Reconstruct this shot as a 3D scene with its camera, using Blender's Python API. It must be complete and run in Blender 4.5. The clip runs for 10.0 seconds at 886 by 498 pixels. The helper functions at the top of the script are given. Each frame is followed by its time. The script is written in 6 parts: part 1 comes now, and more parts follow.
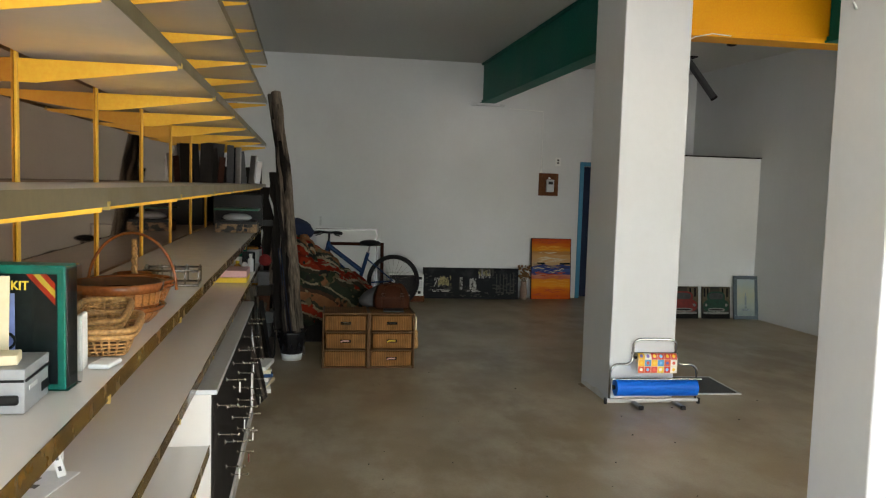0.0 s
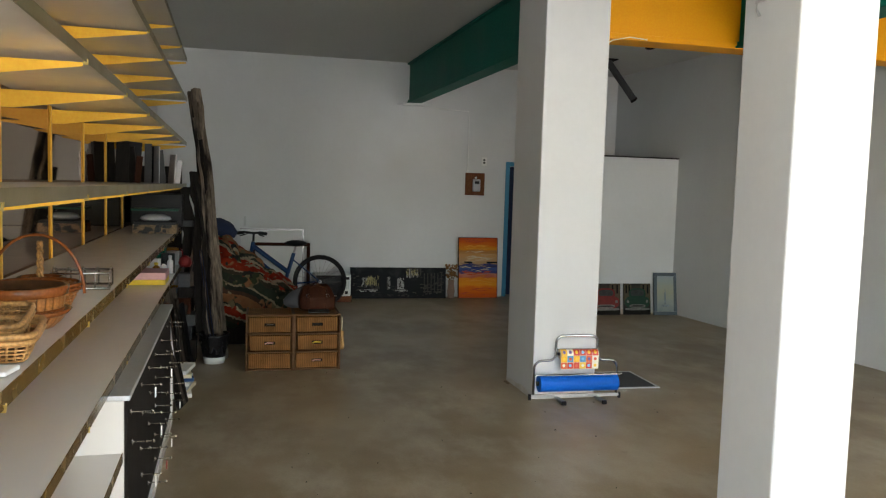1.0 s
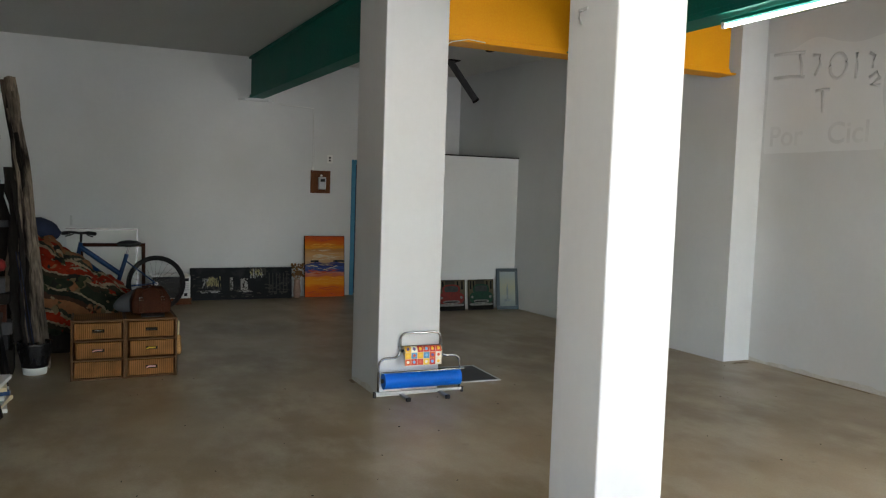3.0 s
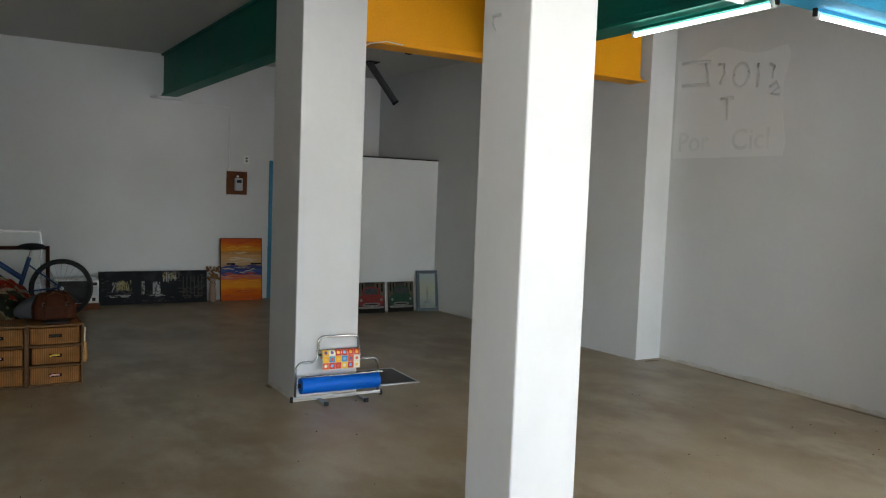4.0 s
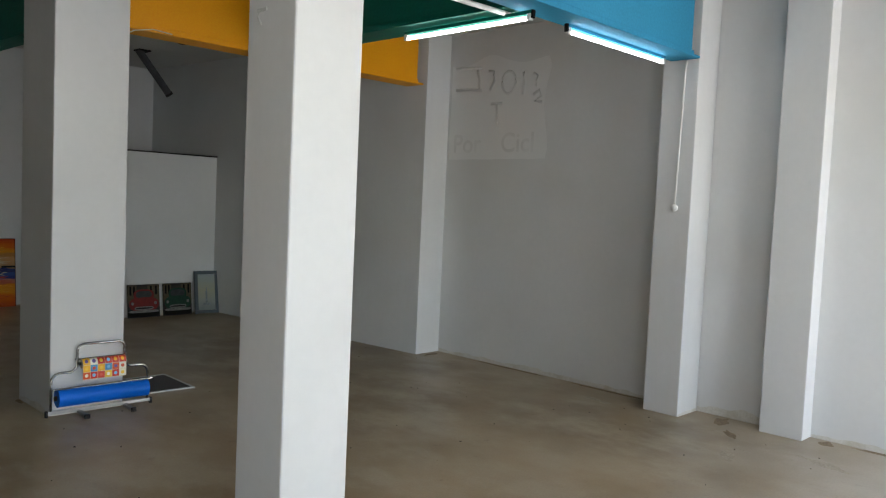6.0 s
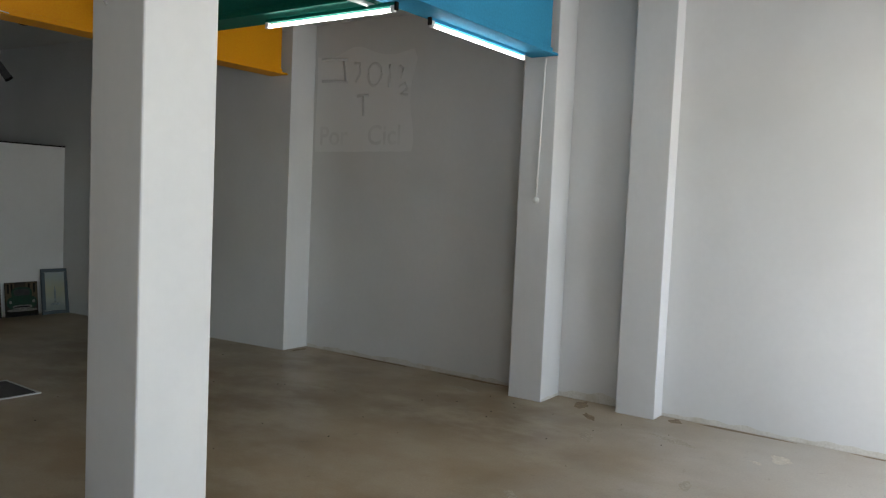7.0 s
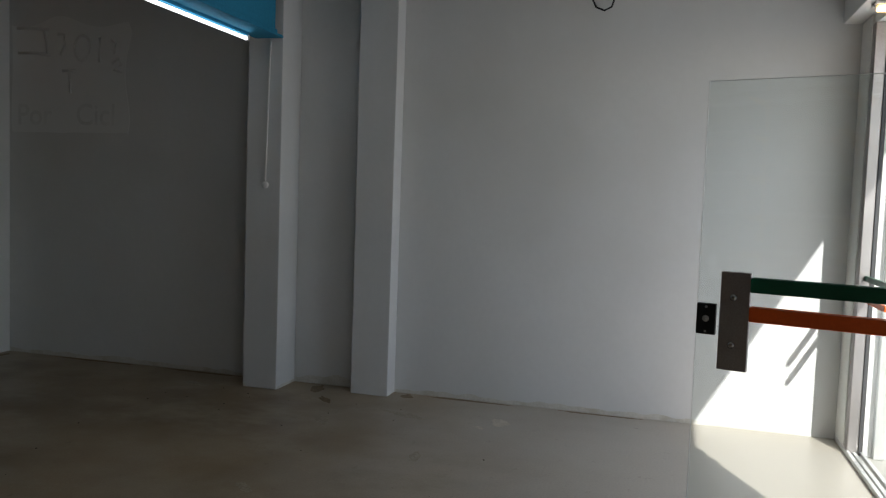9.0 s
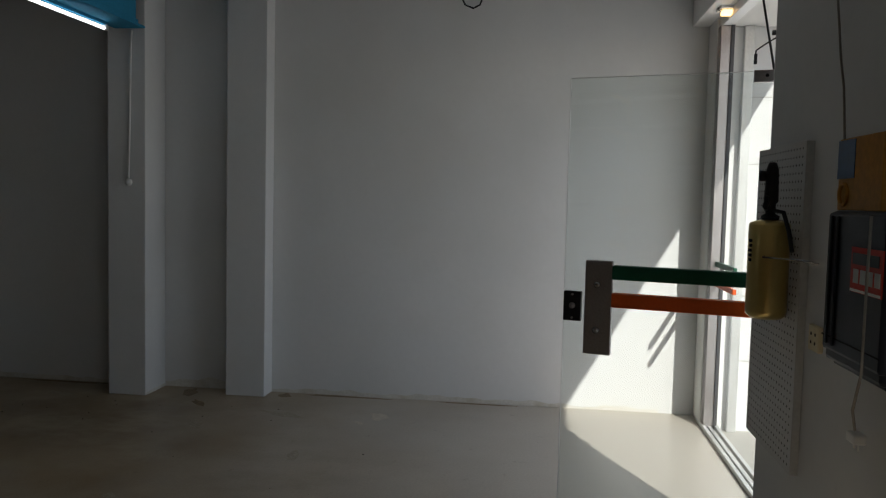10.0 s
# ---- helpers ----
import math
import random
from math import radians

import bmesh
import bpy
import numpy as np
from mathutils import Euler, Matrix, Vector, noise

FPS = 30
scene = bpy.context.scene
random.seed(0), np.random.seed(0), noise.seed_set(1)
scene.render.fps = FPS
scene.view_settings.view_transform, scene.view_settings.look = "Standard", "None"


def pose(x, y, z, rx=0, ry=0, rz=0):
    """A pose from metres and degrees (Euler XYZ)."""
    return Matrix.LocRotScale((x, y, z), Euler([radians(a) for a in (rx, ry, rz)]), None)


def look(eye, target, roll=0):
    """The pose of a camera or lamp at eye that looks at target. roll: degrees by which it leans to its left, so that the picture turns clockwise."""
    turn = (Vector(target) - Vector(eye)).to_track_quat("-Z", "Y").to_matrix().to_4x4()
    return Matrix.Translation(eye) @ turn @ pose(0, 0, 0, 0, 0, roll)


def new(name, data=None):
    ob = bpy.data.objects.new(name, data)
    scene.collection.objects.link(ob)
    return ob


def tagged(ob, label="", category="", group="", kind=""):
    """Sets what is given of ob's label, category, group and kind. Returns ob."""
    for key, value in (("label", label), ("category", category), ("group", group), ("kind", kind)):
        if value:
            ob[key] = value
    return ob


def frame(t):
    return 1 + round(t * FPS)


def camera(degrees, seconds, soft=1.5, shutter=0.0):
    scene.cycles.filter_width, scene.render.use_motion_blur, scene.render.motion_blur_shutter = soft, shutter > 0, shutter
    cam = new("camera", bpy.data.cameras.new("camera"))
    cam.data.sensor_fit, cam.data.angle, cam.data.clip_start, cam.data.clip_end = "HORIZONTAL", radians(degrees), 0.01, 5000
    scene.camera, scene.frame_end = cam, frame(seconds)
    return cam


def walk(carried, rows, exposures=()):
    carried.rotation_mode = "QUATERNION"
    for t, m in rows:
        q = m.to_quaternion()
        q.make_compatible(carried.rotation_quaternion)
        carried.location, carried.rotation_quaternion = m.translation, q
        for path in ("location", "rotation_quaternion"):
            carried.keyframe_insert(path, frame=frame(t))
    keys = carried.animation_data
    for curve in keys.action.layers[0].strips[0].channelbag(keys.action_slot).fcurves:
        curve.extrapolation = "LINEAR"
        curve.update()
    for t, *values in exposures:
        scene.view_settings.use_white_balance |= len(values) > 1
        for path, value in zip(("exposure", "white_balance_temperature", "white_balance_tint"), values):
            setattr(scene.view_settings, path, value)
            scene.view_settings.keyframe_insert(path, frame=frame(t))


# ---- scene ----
cam = camera(59.16, 10.0, 1.2)
# seconds, eye, pitch, roll, yaw
PATH = [
    (0.0, 0.001, -0.000, 1.572, -4.52, -1.75, -8.60),
    (0.5, 0.022, -0.008, 1.577, -4.51, -1.77, -11.03),
    (1.0, 0.039, -0.012, 1.574, -4.40, -1.72, -13.74),
    (1.5, 0.061, -0.018, 1.574, -4.37, -1.71, -16.54),
    (2.0, 0.078, -0.018, 1.574, -4.34, -1.60, -19.14),
    (2.5, 0.089, -0.022, 1.576, -4.31, -1.76, -21.85),
    (4.0, 0.121, -0.036, 1.589, -3.91, -2.16, -30.40),
    (4.5, 0.145, -0.050, 1.590, -3.74, -2.43, -33.26),
    (5.0, 0.158, -0.066, 1.587, -3.64, -2.56, -36.43),
    (5.5, 0.174, -0.084, 1.587, -3.33, -2.83, -40.53),
    (6.0, 0.186, -0.111, 1.589, -3.37, -2.57, -45.66),
    (7.5, 0.228, -0.138, 1.580, -3.42, -2.52, -59.30),
    (8.0, 0.238, -0.159, 1.579, -3.43, -2.36, -63.54),
    (8.5, 0.247, -0.182, 1.580, -3.38, -2.21, -68.81),
    (9.0, 0.254, -0.199, 1.578, -3.74, -2.00, -73.99),
    (9.5, 0.250, -0.217, 1.576, -3.92, -1.49, -78.92),
    (10.0, 0.238, -0.232, 1.570, -3.76, -1.36, -82.86),
]
EXPOSURES = [(0.0, 3.42, 7050, 11), (1.0, 3.36, 6900, 11), (2.5, 3.26, 6750, 11), (4.0, 2.99, 6540, 11), (5.0, 2.85, 6530, 11), (6.0, 2.56, 6540, 11), (7.5, 1.9, 6500, 11), (8.0, 1.5, 6450, 11), (8.5, 1.0, 6400, 11), (9.0, 0.52, 6400, 11), (9.5, 0.62, 6450, 11), (10.0, 0.04, 6500, 11)]
walk(cam, [(t, pose(x, y, z, 90 + p, r, w)) for t, x, y, z, p, r, w in PATH], EXPOSURES)

# ---- light ----
SUN_WAY = Vector((1.0, 0.44, -0.77)).normalized()
world = bpy.data.worlds.new("world")
scene.world = world
world.use_nodes = True
wn, wl = world.node_tree.nodes, world.node_tree.links
sky = wn.new("ShaderNodeTexSky")
sky.sky_type, sky.sun_disc = "NISHITA", False
sky.sun_elevation = math.asin(-SUN_WAY.z)
sky.sun_rotation = math.atan2(-SUN_WAY.x, -SUN_WAY.y)
wl.new(sky.outputs[0], wn["Background"].inputs[0])
wn["Background"].inputs[1].default_value = 0.14


def lamp(name, kind, m, energy, color, **more):
    data = bpy.data.lights.new(name, kind)
    data.energy, data.color = energy, color
    for key, value in more.items():
        if key == "angle":
            data.angle = value
        if key == "size":
            data.shape, data.size, data.size_y = "RECTANGLE", value[0], value[1]
    ob = new(name, data)
    ob.matrix_world = m
    return ob


sun = lamp("sun", "SUN", Matrix.Translation((0, -6, 8)) @ SUN_WAY.to_track_quat("-Z", "Y").to_matrix().to_4x4(), 5.0, (1.0, 0.95, 0.87), angle=radians(0.5))
# sky light in the shop window and in the entrance
lamp("window_daylight", "AREA", look((0.5, -1.40, 1.5), (0.5, 5, 1.3)), 9.5, (0.88, 0.94, 1.0), size=(2.7, 2.5))
lamp("entrance_daylight", "AREA", look((4.85, -1.62, 1.5), (4.6, 5, 1.2)), 9.0, (0.88, 0.94, 1.0), size=(2.1, 2.4))


# ---- materials ----
def surf(name, col, rough=0.6, metal=0.0, var=0.12, scale=3.0, fine=60.0, bump=0.08, stain=None, stain_at=0.6, soft=0.1, coat=0.0, spec=0.3, stretch=(1, 1, 1), dist=0.004):
    m = bpy.data.materials.new(name)
    m.use_nodes = True
    n, l = m.node_tree.nodes, m.node_tree.links
    b = n["Principled BSDF"]
    tc, mp = n.new("ShaderNodeTexCoord"), n.new("ShaderNodeMapping")
    mp.inputs["Scale"].default_value = stretch
    l.new(tc.outputs["Object"], mp.inputs[0])
    big, small = n.new("ShaderNodeTexNoise"), n.new("ShaderNodeTexNoise")
    for node, s, det in ((big, scale, 5), (small, fine, 4)):
        node.inputs["Scale"].default_value, node.inputs["Detail"].default_value = s, det
        l.new(mp.outputs[0], node.inputs["Vector"])
    mix = n.new("ShaderNodeMix")
    mix.data_type, mix.blend_type = "RGBA", "MIX"
    dark = [c * (1 - var) for c in col]
    light = [min(1, c * (1 + var)) for c in col]
    mix.inputs[6].default_value, mix.inputs[7].default_value = (*dark, 1), (*light, 1)
    l.new(big.outputs[0], mix.inputs[0])
    out = mix.outputs[2]
    grain = n.new("ShaderNodeMix")
    grain.data_type, grain.blend_type = "RGBA", "OVERLAY"
    grain.inputs[0].default_value = min(1.0, var * 2)
    l.new(out, grain.inputs[6])
    l.new(small.outputs[0], grain.inputs[7])
    out = grain.outputs[2]
    if stain:
        sp = n.new("ShaderNodeTexNoise")
        sp.inputs["Scale"].default_value, sp.inputs["Detail"].default_value = scale * 0.6, 8
        l.new(mp.outputs[0], sp.inputs["Vector"])
        ramp = n.new("ShaderNodeValToRGB")
        ramp.color_ramp.elements[0].position, ramp.color_ramp.elements[1].position = stain_at - soft, stain_at + soft
        l.new(sp.outputs[0], ramp.inputs[0])
        st = n.new("ShaderNodeMix")
        st.data_type = "RGBA"
        st.inputs[7].default_value = (*stain, 1)
        l.new(ramp.outputs[0], st.inputs[0])
        l.new(out, st.inputs[6])
        out = st.outputs[2]
    l.new(out, b.inputs["Base Color"])
    rr = n.new("ShaderNodeMapRange")
    rr.inputs[3].default_value, rr.inputs[4].default_value = max(0.02, rough - 0.1), min(1, rough + 0.1)
    l.new(big.outputs[0], rr.inputs[0])
    l.new(rr.outputs[0], b.inputs["Roughness"])
    b.inputs["Metallic"].default_value, b.inputs["Coat Weight"].default_value = metal, coat
    b.inputs["Specular IOR Level"].default_value = spec
    if bump:
        bp = n.new("ShaderNodeBump")
        bp.inputs["Strength"].default_value, bp.inputs["Distance"].default_value = bump, dist
        l.new(small.outputs[0], bp.inputs["Height"])
        l.new(bp.outputs[0], b.inputs["Normal"])
    return m


def glow(name, col, strength):
    m = bpy.data.materials.new(name)
    m.use_nodes = True
    b = m.node_tree.nodes["Principled BSDF"]
    b.inputs["Base Color"].default_value = (*col, 1)
    b.inputs["Emission Color"].default_value, b.inputs["Emission Strength"].default_value = (*col, 1), strength
    return m


def pane_glass(name, tint=(0.95, 0.975, 0.97), ior=1.45):
    m = bpy.data.materials.new(name)
    m.use_nodes = True
    n, l = m.node_tree.nodes, m.node_tree.links
    clear, gloss, mix, fr = n.new("ShaderNodeBsdfTransparent"), n.new("ShaderNodeBsdfGlossy"), n.new("ShaderNodeMixShader"), n.new("ShaderNodeFresnel")
    clear.inputs[0].default_value, gloss.inputs["Roughness"].default_value = (*tint, 1), 0.02
    fr.inputs[0].default_value = ior
    l.new(fr.outputs[0], mix.inputs[0])
    l.new(clear.outputs[0], mix.inputs[1])
    l.new(gloss.outputs[0], mix.inputs[2])
    l.new(mix.outputs[0], n["Material Output"].inputs[0])
    return m


def ramped(name, stops, coord="Z", scale=1.0, offset=0.0, wobble=0.1, wobble_scale=4.0, rough=0.6, bump=0.1, stretch=(1, 1, 1)):
    """Colour bands along one axis, pushed about by noise: a painting, a printed cloth."""
    m = bpy.data.materials.new(name)
    m.use_nodes = True
    n, l = m.node_tree.nodes, m.node_tree.links
    b = n["Principled BSDF"]
    tc, mp, nz, sep = n.new("ShaderNodeTexCoord"), n.new("ShaderNodeMapping"), n.new("ShaderNodeTexNoise"), n.new("ShaderNodeSeparateXYZ")
    mp.inputs["Scale"].default_value = stretch
    l.new(tc.outputs["Object"], mp.inputs[0])
    l.new(mp.outputs[0], nz.inputs["Vector"])
    nz.inputs["Scale"].default_value, nz.inputs["Detail"].default_value = wobble_scale, 5
    l.new(tc.outputs["Object"], sep.inputs[0])
    a, c = n.new("ShaderNodeMath"), n.new("ShaderNodeMath")
    a.operation = c.operation = "MULTIPLY_ADD"
    a.inputs[1].default_value, a.inputs[2].default_value = scale, offset - 0.5 * wobble
    l.new(sep.outputs[coord], a.inputs[0])
    c.inputs[1].default_value = wobble
    l.new(nz.outputs[0], c.inputs[0])
    l.new(a.outputs[0], c.inputs[2])
    ramp = n.new("ShaderNodeValToRGB")
    e = ramp.color_ramp.elements
    while len(e) < len(stops):
        e.new(0.5)
    for el, (p, col) in zip(e, stops):
        el.position, el.color = p, (*col, 1)
    l.new(c.outputs[0], ramp.inputs[0])
    l.new(ramp.outputs[0], b.inputs["Base Color"])
    b.inputs["Roughness"].default_value, b.inputs["Specular IOR Level"].default_value = rough, 0.15
    if bump:
        bp = n.new("ShaderNodeBump")
        bp.inputs["Strength"].default_value, bp.inputs["Distance"].default_value = bump, 0.003
        l.new(nz.outputs[0], bp.inputs["Height"])
        l.new(bp.outputs[0], b.inputs["Normal"])
    return m


def woven(name, light, dark, size=180.0, rough=0.55, joint="MAXIMUM"):
    """Fine basket weave: crossing waves give relief and the dark gaps."""
    m = bpy.data.materials.new(name)
    m.use_nodes = True
    n, l = m.node_tree.nodes, m.node_tree.links
    b = n["Principled BSDF"]
    tc = n.new("ShaderNodeTexCoord")
    waves = []
    for ax in ("X", "Z"):
        w = n.new("ShaderNodeTexWave")
        w.bands_direction = ax
        w.inputs["Scale"].default_value, w.inputs["Distortion"].default_value, w.inputs["Detail"].default_value = size / 6.283, 1.5, 2
        l.new(tc.outputs["Object"], w.inputs["Vector"])
        waves.append(w)
    mul = n.new("ShaderNodeMath")
    mul.operation = joint
    l.new(waves[0].outputs["Fac"], mul.inputs[0])
    l.new(waves[1].outputs["Fac"], mul.inputs[1])
    if joint == "POWER":
        l.remove(mul.inputs[1].links[0])
        mul.inputs[1].default_value = 0.6
    nz, mix, mix2 = n.new("ShaderNodeTexNoise"), n.new("ShaderNodeMix"), n.new("ShaderNodeMix")
    nz.inputs["Scale"].default_value = 9
    l.new(tc.outputs["Object"], nz.inputs["Vector"])
    mix.data_type = mix2.data_type = "RGBA"
    mix.inputs[6].default_value, mix.inputs[7].default_value = (*dark, 1), (*light, 1)
    l.new(mul.outputs[0], mix.inputs[0])
    mix2.blend_type = "OVERLAY"
    mix2.inputs[0].default_value = 0.6
    l.new(mix.outputs[2], mix2.inputs[6])
    l.new(nz.outputs[0], mix2.inputs[7])
    l.new(mix2.outputs[2], b.inputs["Base Color"])
    b.inputs["Roughness"].default_value, b.inputs["Specular IOR Level"].default_value = rough, 0.15
    bp = n.new("ShaderNodeBump")
    bp.inputs["Strength"].default_value, bp.inputs["Distance"].default_value = 0.6, 0.003
    l.new(mul.outputs[0], bp.inputs["Height"])
    l.new(bp.outputs[0], b.inputs["Normal"])
    return m


def patchwork(name, cell, x0=0.0, z0=0.0):
    """Small framed squares of many colours with a round motif, as on printed gift paper."""
    m = bpy.data.materials.new(name)
    m.use_nodes = True
    n, l = m.node_tree.nodes, m.node_tree.links
    b = n["Principled BSDF"]
    tc, mp, fl, fr = n.new("ShaderNodeTexCoord"), n.new("ShaderNodeMapping"), n.new("ShaderNodeVectorMath"), n.new("ShaderNodeVectorMath")
    mp.inputs["Location"].default_value = (-x0 / cell, 0, -z0 / cell)
    mp.inputs["Scale"].default_value = (1 / cell, 0, 1 / cell)
    l.new(tc.outputs["Object"], mp.inputs[0])
    fl.operation, fr.operation = "FLOOR", "FRACTION"
    l.new(mp.outputs[0], fl.inputs[0])
    l.new(mp.outputs[0], fr.inputs[0])

    def pick(shift, cols):
        add, wn_, cr = n.new("ShaderNodeVectorMath"), n.new("ShaderNodeTexWhiteNoise"), n.new("ShaderNodeValToRGB")
        add.inputs[1].default_value = (shift, 0.5, shift)
        l.new(fl.outputs[0], add.inputs[0])
        l.new(add.outputs[0], wn_.inputs["Vector"])
        cr.color_ramp.interpolation = "CONSTANT"
        e = cr.color_ramp.elements
        while len(e) < len(cols):
            e.new(0.5)
        for i, (el, c) in enumerate(zip(e, cols)):
            el.position, el.color = i / len(cols), (*c, 1)
        l.new(wn_.outputs["Value"], cr.inputs[0])
        return cr.outputs[0]

    def less(sock, limit):
        node = n.new("ShaderNodeMath")
        node.operation = "LESS_THAN"
        l.new(sock, node.inputs[0])
        node.inputs[1].default_value = limit
        return node.outputs[0]

    def blend(fac, a, c):
        node = n.new("ShaderNodeMix")
        node.data_type = "RGBA"
        for sock, v in ((node.inputs[0], fac), (node.inputs[6], a), (node.inputs[7], c)):
            if isinstance(v, tuple):
                sock.default_value = (*v, 1)
            else:
                l.new(v, sock)
        return node.outputs[2]

    ground = pick(0.5, [(0.62, 0.035, 0.02), (0.85, 0.45, 0.02), (0.70, 0.10, 0.02), (0.85, 0.55, 0.05), (0.62, 0.05, 0.02), (0.16, 0.03, 0.02), (0.08, 0.30, 0.55), (0.80, 0.75, 0.62)])
    motif = pick(7.5, [(0.85, 0.8, 0.65), (0.9, 0.55, 0.05), (0.7, 0.1, 0.05), (0.15, 0.1, 0.3), (0.2, 0.5, 0.75)])
    off, ab, sp, big_, rad = n.new("ShaderNodeVectorMath"), n.new("ShaderNodeVectorMath"), n.new("ShaderNodeSeparateXYZ"), n.new("ShaderNodeMath"), n.new("ShaderNodeVectorMath")
    off.inputs[1].default_value = (-0.5, 0, -0.5)
    l.new(fr.outputs[0], off.inputs[0])
    ab.operation, big_.operation, rad.operation = "ABSOLUTE", "MAXIMUM", "LENGTH"
    l.new(off.outputs[0], ab.inputs[0])
    l.new(ab.outputs[0], sp.inputs[0])
    l.new(sp.outputs["X"], big_.inputs[0])
    l.new(sp.outputs["Z"], big_.inputs[1])
    l.new(off.outputs[0], rad.inputs[0])
    col = blend(less(rad.outputs["Value"], 0.24), ground, motif)
    col = blend(less(big_.outputs[0], 0.475), (0.75, 0.6, 0.4), col)
    l.new(col, b.inputs["Base Color"])
    b.inputs["Roughness"].default_value = 0.35
    return m


def worn_concrete(name):
    """Brown varnished concrete: clouds, trowel marks, pores, and daylight by the entrance put in as paler colour."""
    m = bpy.data.materials.new(name)
    m.use_nodes = True
    n, l = m.node_tree.nodes, m.node_tree.links
    b = n["Principled BSDF"]
    tc = n.new("ShaderNodeTexCoord")

    def cloud(scale, detail, stretch=(1, 1, 1), rough=0.55):
        mp, nz = n.new("ShaderNodeMapping"), n.new("ShaderNodeTexNoise")
        mp.inputs["Scale"].default_value = stretch
        l.new(tc.outputs["Object"], mp.inputs[0])
        l.new(mp.outputs[0], nz.inputs["Vector"])
        nz.inputs["Scale"].default_value, nz.inputs["Detail"].default_value, nz.inputs["Roughness"].default_value = scale, detail, rough
        return nz.outputs[0]

    def ramp(sock, lo, hi):
        mr = n.new("ShaderNodeMapRange")
        mr.interpolation_type = "SMOOTHSTEP"
        mr.inputs[1].default_value, mr.inputs[2].default_value = lo, hi
        l.new(sock, mr.inputs[0])
        return mr.outputs[0]

    def blend(fac, a, c, kind="MIX"):
        node = n.new("ShaderNodeMix")
        node.data_type, node.blend_type = "RGBA", kind
        for sock, v in ((node.inputs[0], fac), (node.inputs[6], a), (node.inputs[7], c)):
            if isinstance(v, tuple):
                sock.default_value = (*v, 1)
            elif isinstance(v, float):
                sock.default_value = v
            else:
                l.new(v, sock)
        return node.outputs[2]

    col = blend(ramp(cloud(0.55, 4), 0.34, 0.66), (0.205, 0.148, 0.080), (0.335, 0.256, 0.158))
    col = blend(ramp(cloud(2.3, 7, (1, 0.6, 1), 0.62), 0.40, 0.70), col, (0.37, 0.305, 0.215))
    # daylight round the entrance, put into the colour as a paler, greyer tone
    off, dist, add = n.new("ShaderNodeVectorMath"), n.new("ShaderNodeVectorMath"), n.new("ShaderNodeMath")
    off.inputs[1].default_value = (-5.3, 1.6, 0)
    dist.operation, add.operation = "LENGTH", "MULTIPLY_ADD"
    l.new(tc.outputs["Object"], off.inputs[0])
    l.new(off.outputs[0], dist.inputs[0])
    l.new(cloud(1.6, 6), add.inputs[0])
    add.inputs[1].default_value = -2.2
    l.new(dist.outputs["Value"], add.inputs[2])
    daylit = n.new("ShaderNodeMapRange")
    daylit.interpolation_type = "SMOOTHSTEP"
    for k, v in ((1, 0.2), (2, 3.5), (3, 0.9), (4, 0.0)):
        daylit.inputs[k].default_value = v
    l.new(add.outputs[0], daylit.inputs[0])
    col = blend(daylit.outputs[0], col, (0.47, 0.44, 0.39))
    spots = ramp(cloud(9.0, 8, (1, 1, 1), 0.7), 0.60, 0.72)
    dim = n.new("ShaderNodeMath")
    dim.operation = "MULTIPLY"
    dim.inputs[1].default_value = 0.45
    l.new(spots, dim.inputs[0])
    col = blend(dim.outputs[0], col, (0.16, 0.12, 0.075))
    fine = cloud(70.0, 5, (1, 1, 1), 0.7)
    col = blend(0.22, col, fine, "OVERLAY")
    l.new(col, b.inputs["Base Color"])
    rr = n.new("ShaderNodeMapRange")
    rr.inputs[3].default_value, rr.inputs[4].default_value = 0.24, 0.46
    l.new(cloud(3.1, 6), rr.inputs[0])
    l.new(rr.outputs[0], b.inputs["Roughness"])
    b.inputs["Specular IOR Level"].default_value = 0.35
    bp = n.new("ShaderNodeBump")
    bp.inputs["Strength"].default_value, bp.inputs["Distance"].default_value = 0.05, 0.004
    l.new(cloud(14.0, 6), bp.inputs["Height"])
    l.new(bp.outputs[0], b.inputs["Normal"])
    return m


def melamine(name):
    """Pale laminate with an even satin gloss and a faint grain."""
    m = bpy.data.materials.new(name)
    m.use_nodes = True
    n, l = m.node_tree.nodes, m.node_tree.links
    b = n["Principled BSDF"]
    tc, nz, mp = n.new("ShaderNodeTexCoord"), n.new("ShaderNodeTexNoise"), n.new("ShaderNodeMapRange")
    nz.inputs["Scale"].default_value = 14
    l.new(tc.outputs["Object"], nz.inputs["Vector"])
    mp.inputs[3].default_value, mp.inputs[4].default_value = 0.17, 0.24
    l.new(nz.outputs[0], mp.inputs[0])
    l.new(mp.outputs[0], b.inputs["Roughness"])
    b.inputs["Base Color"].default_value = (0.71, 0.675, 0.63, 1)
    return m


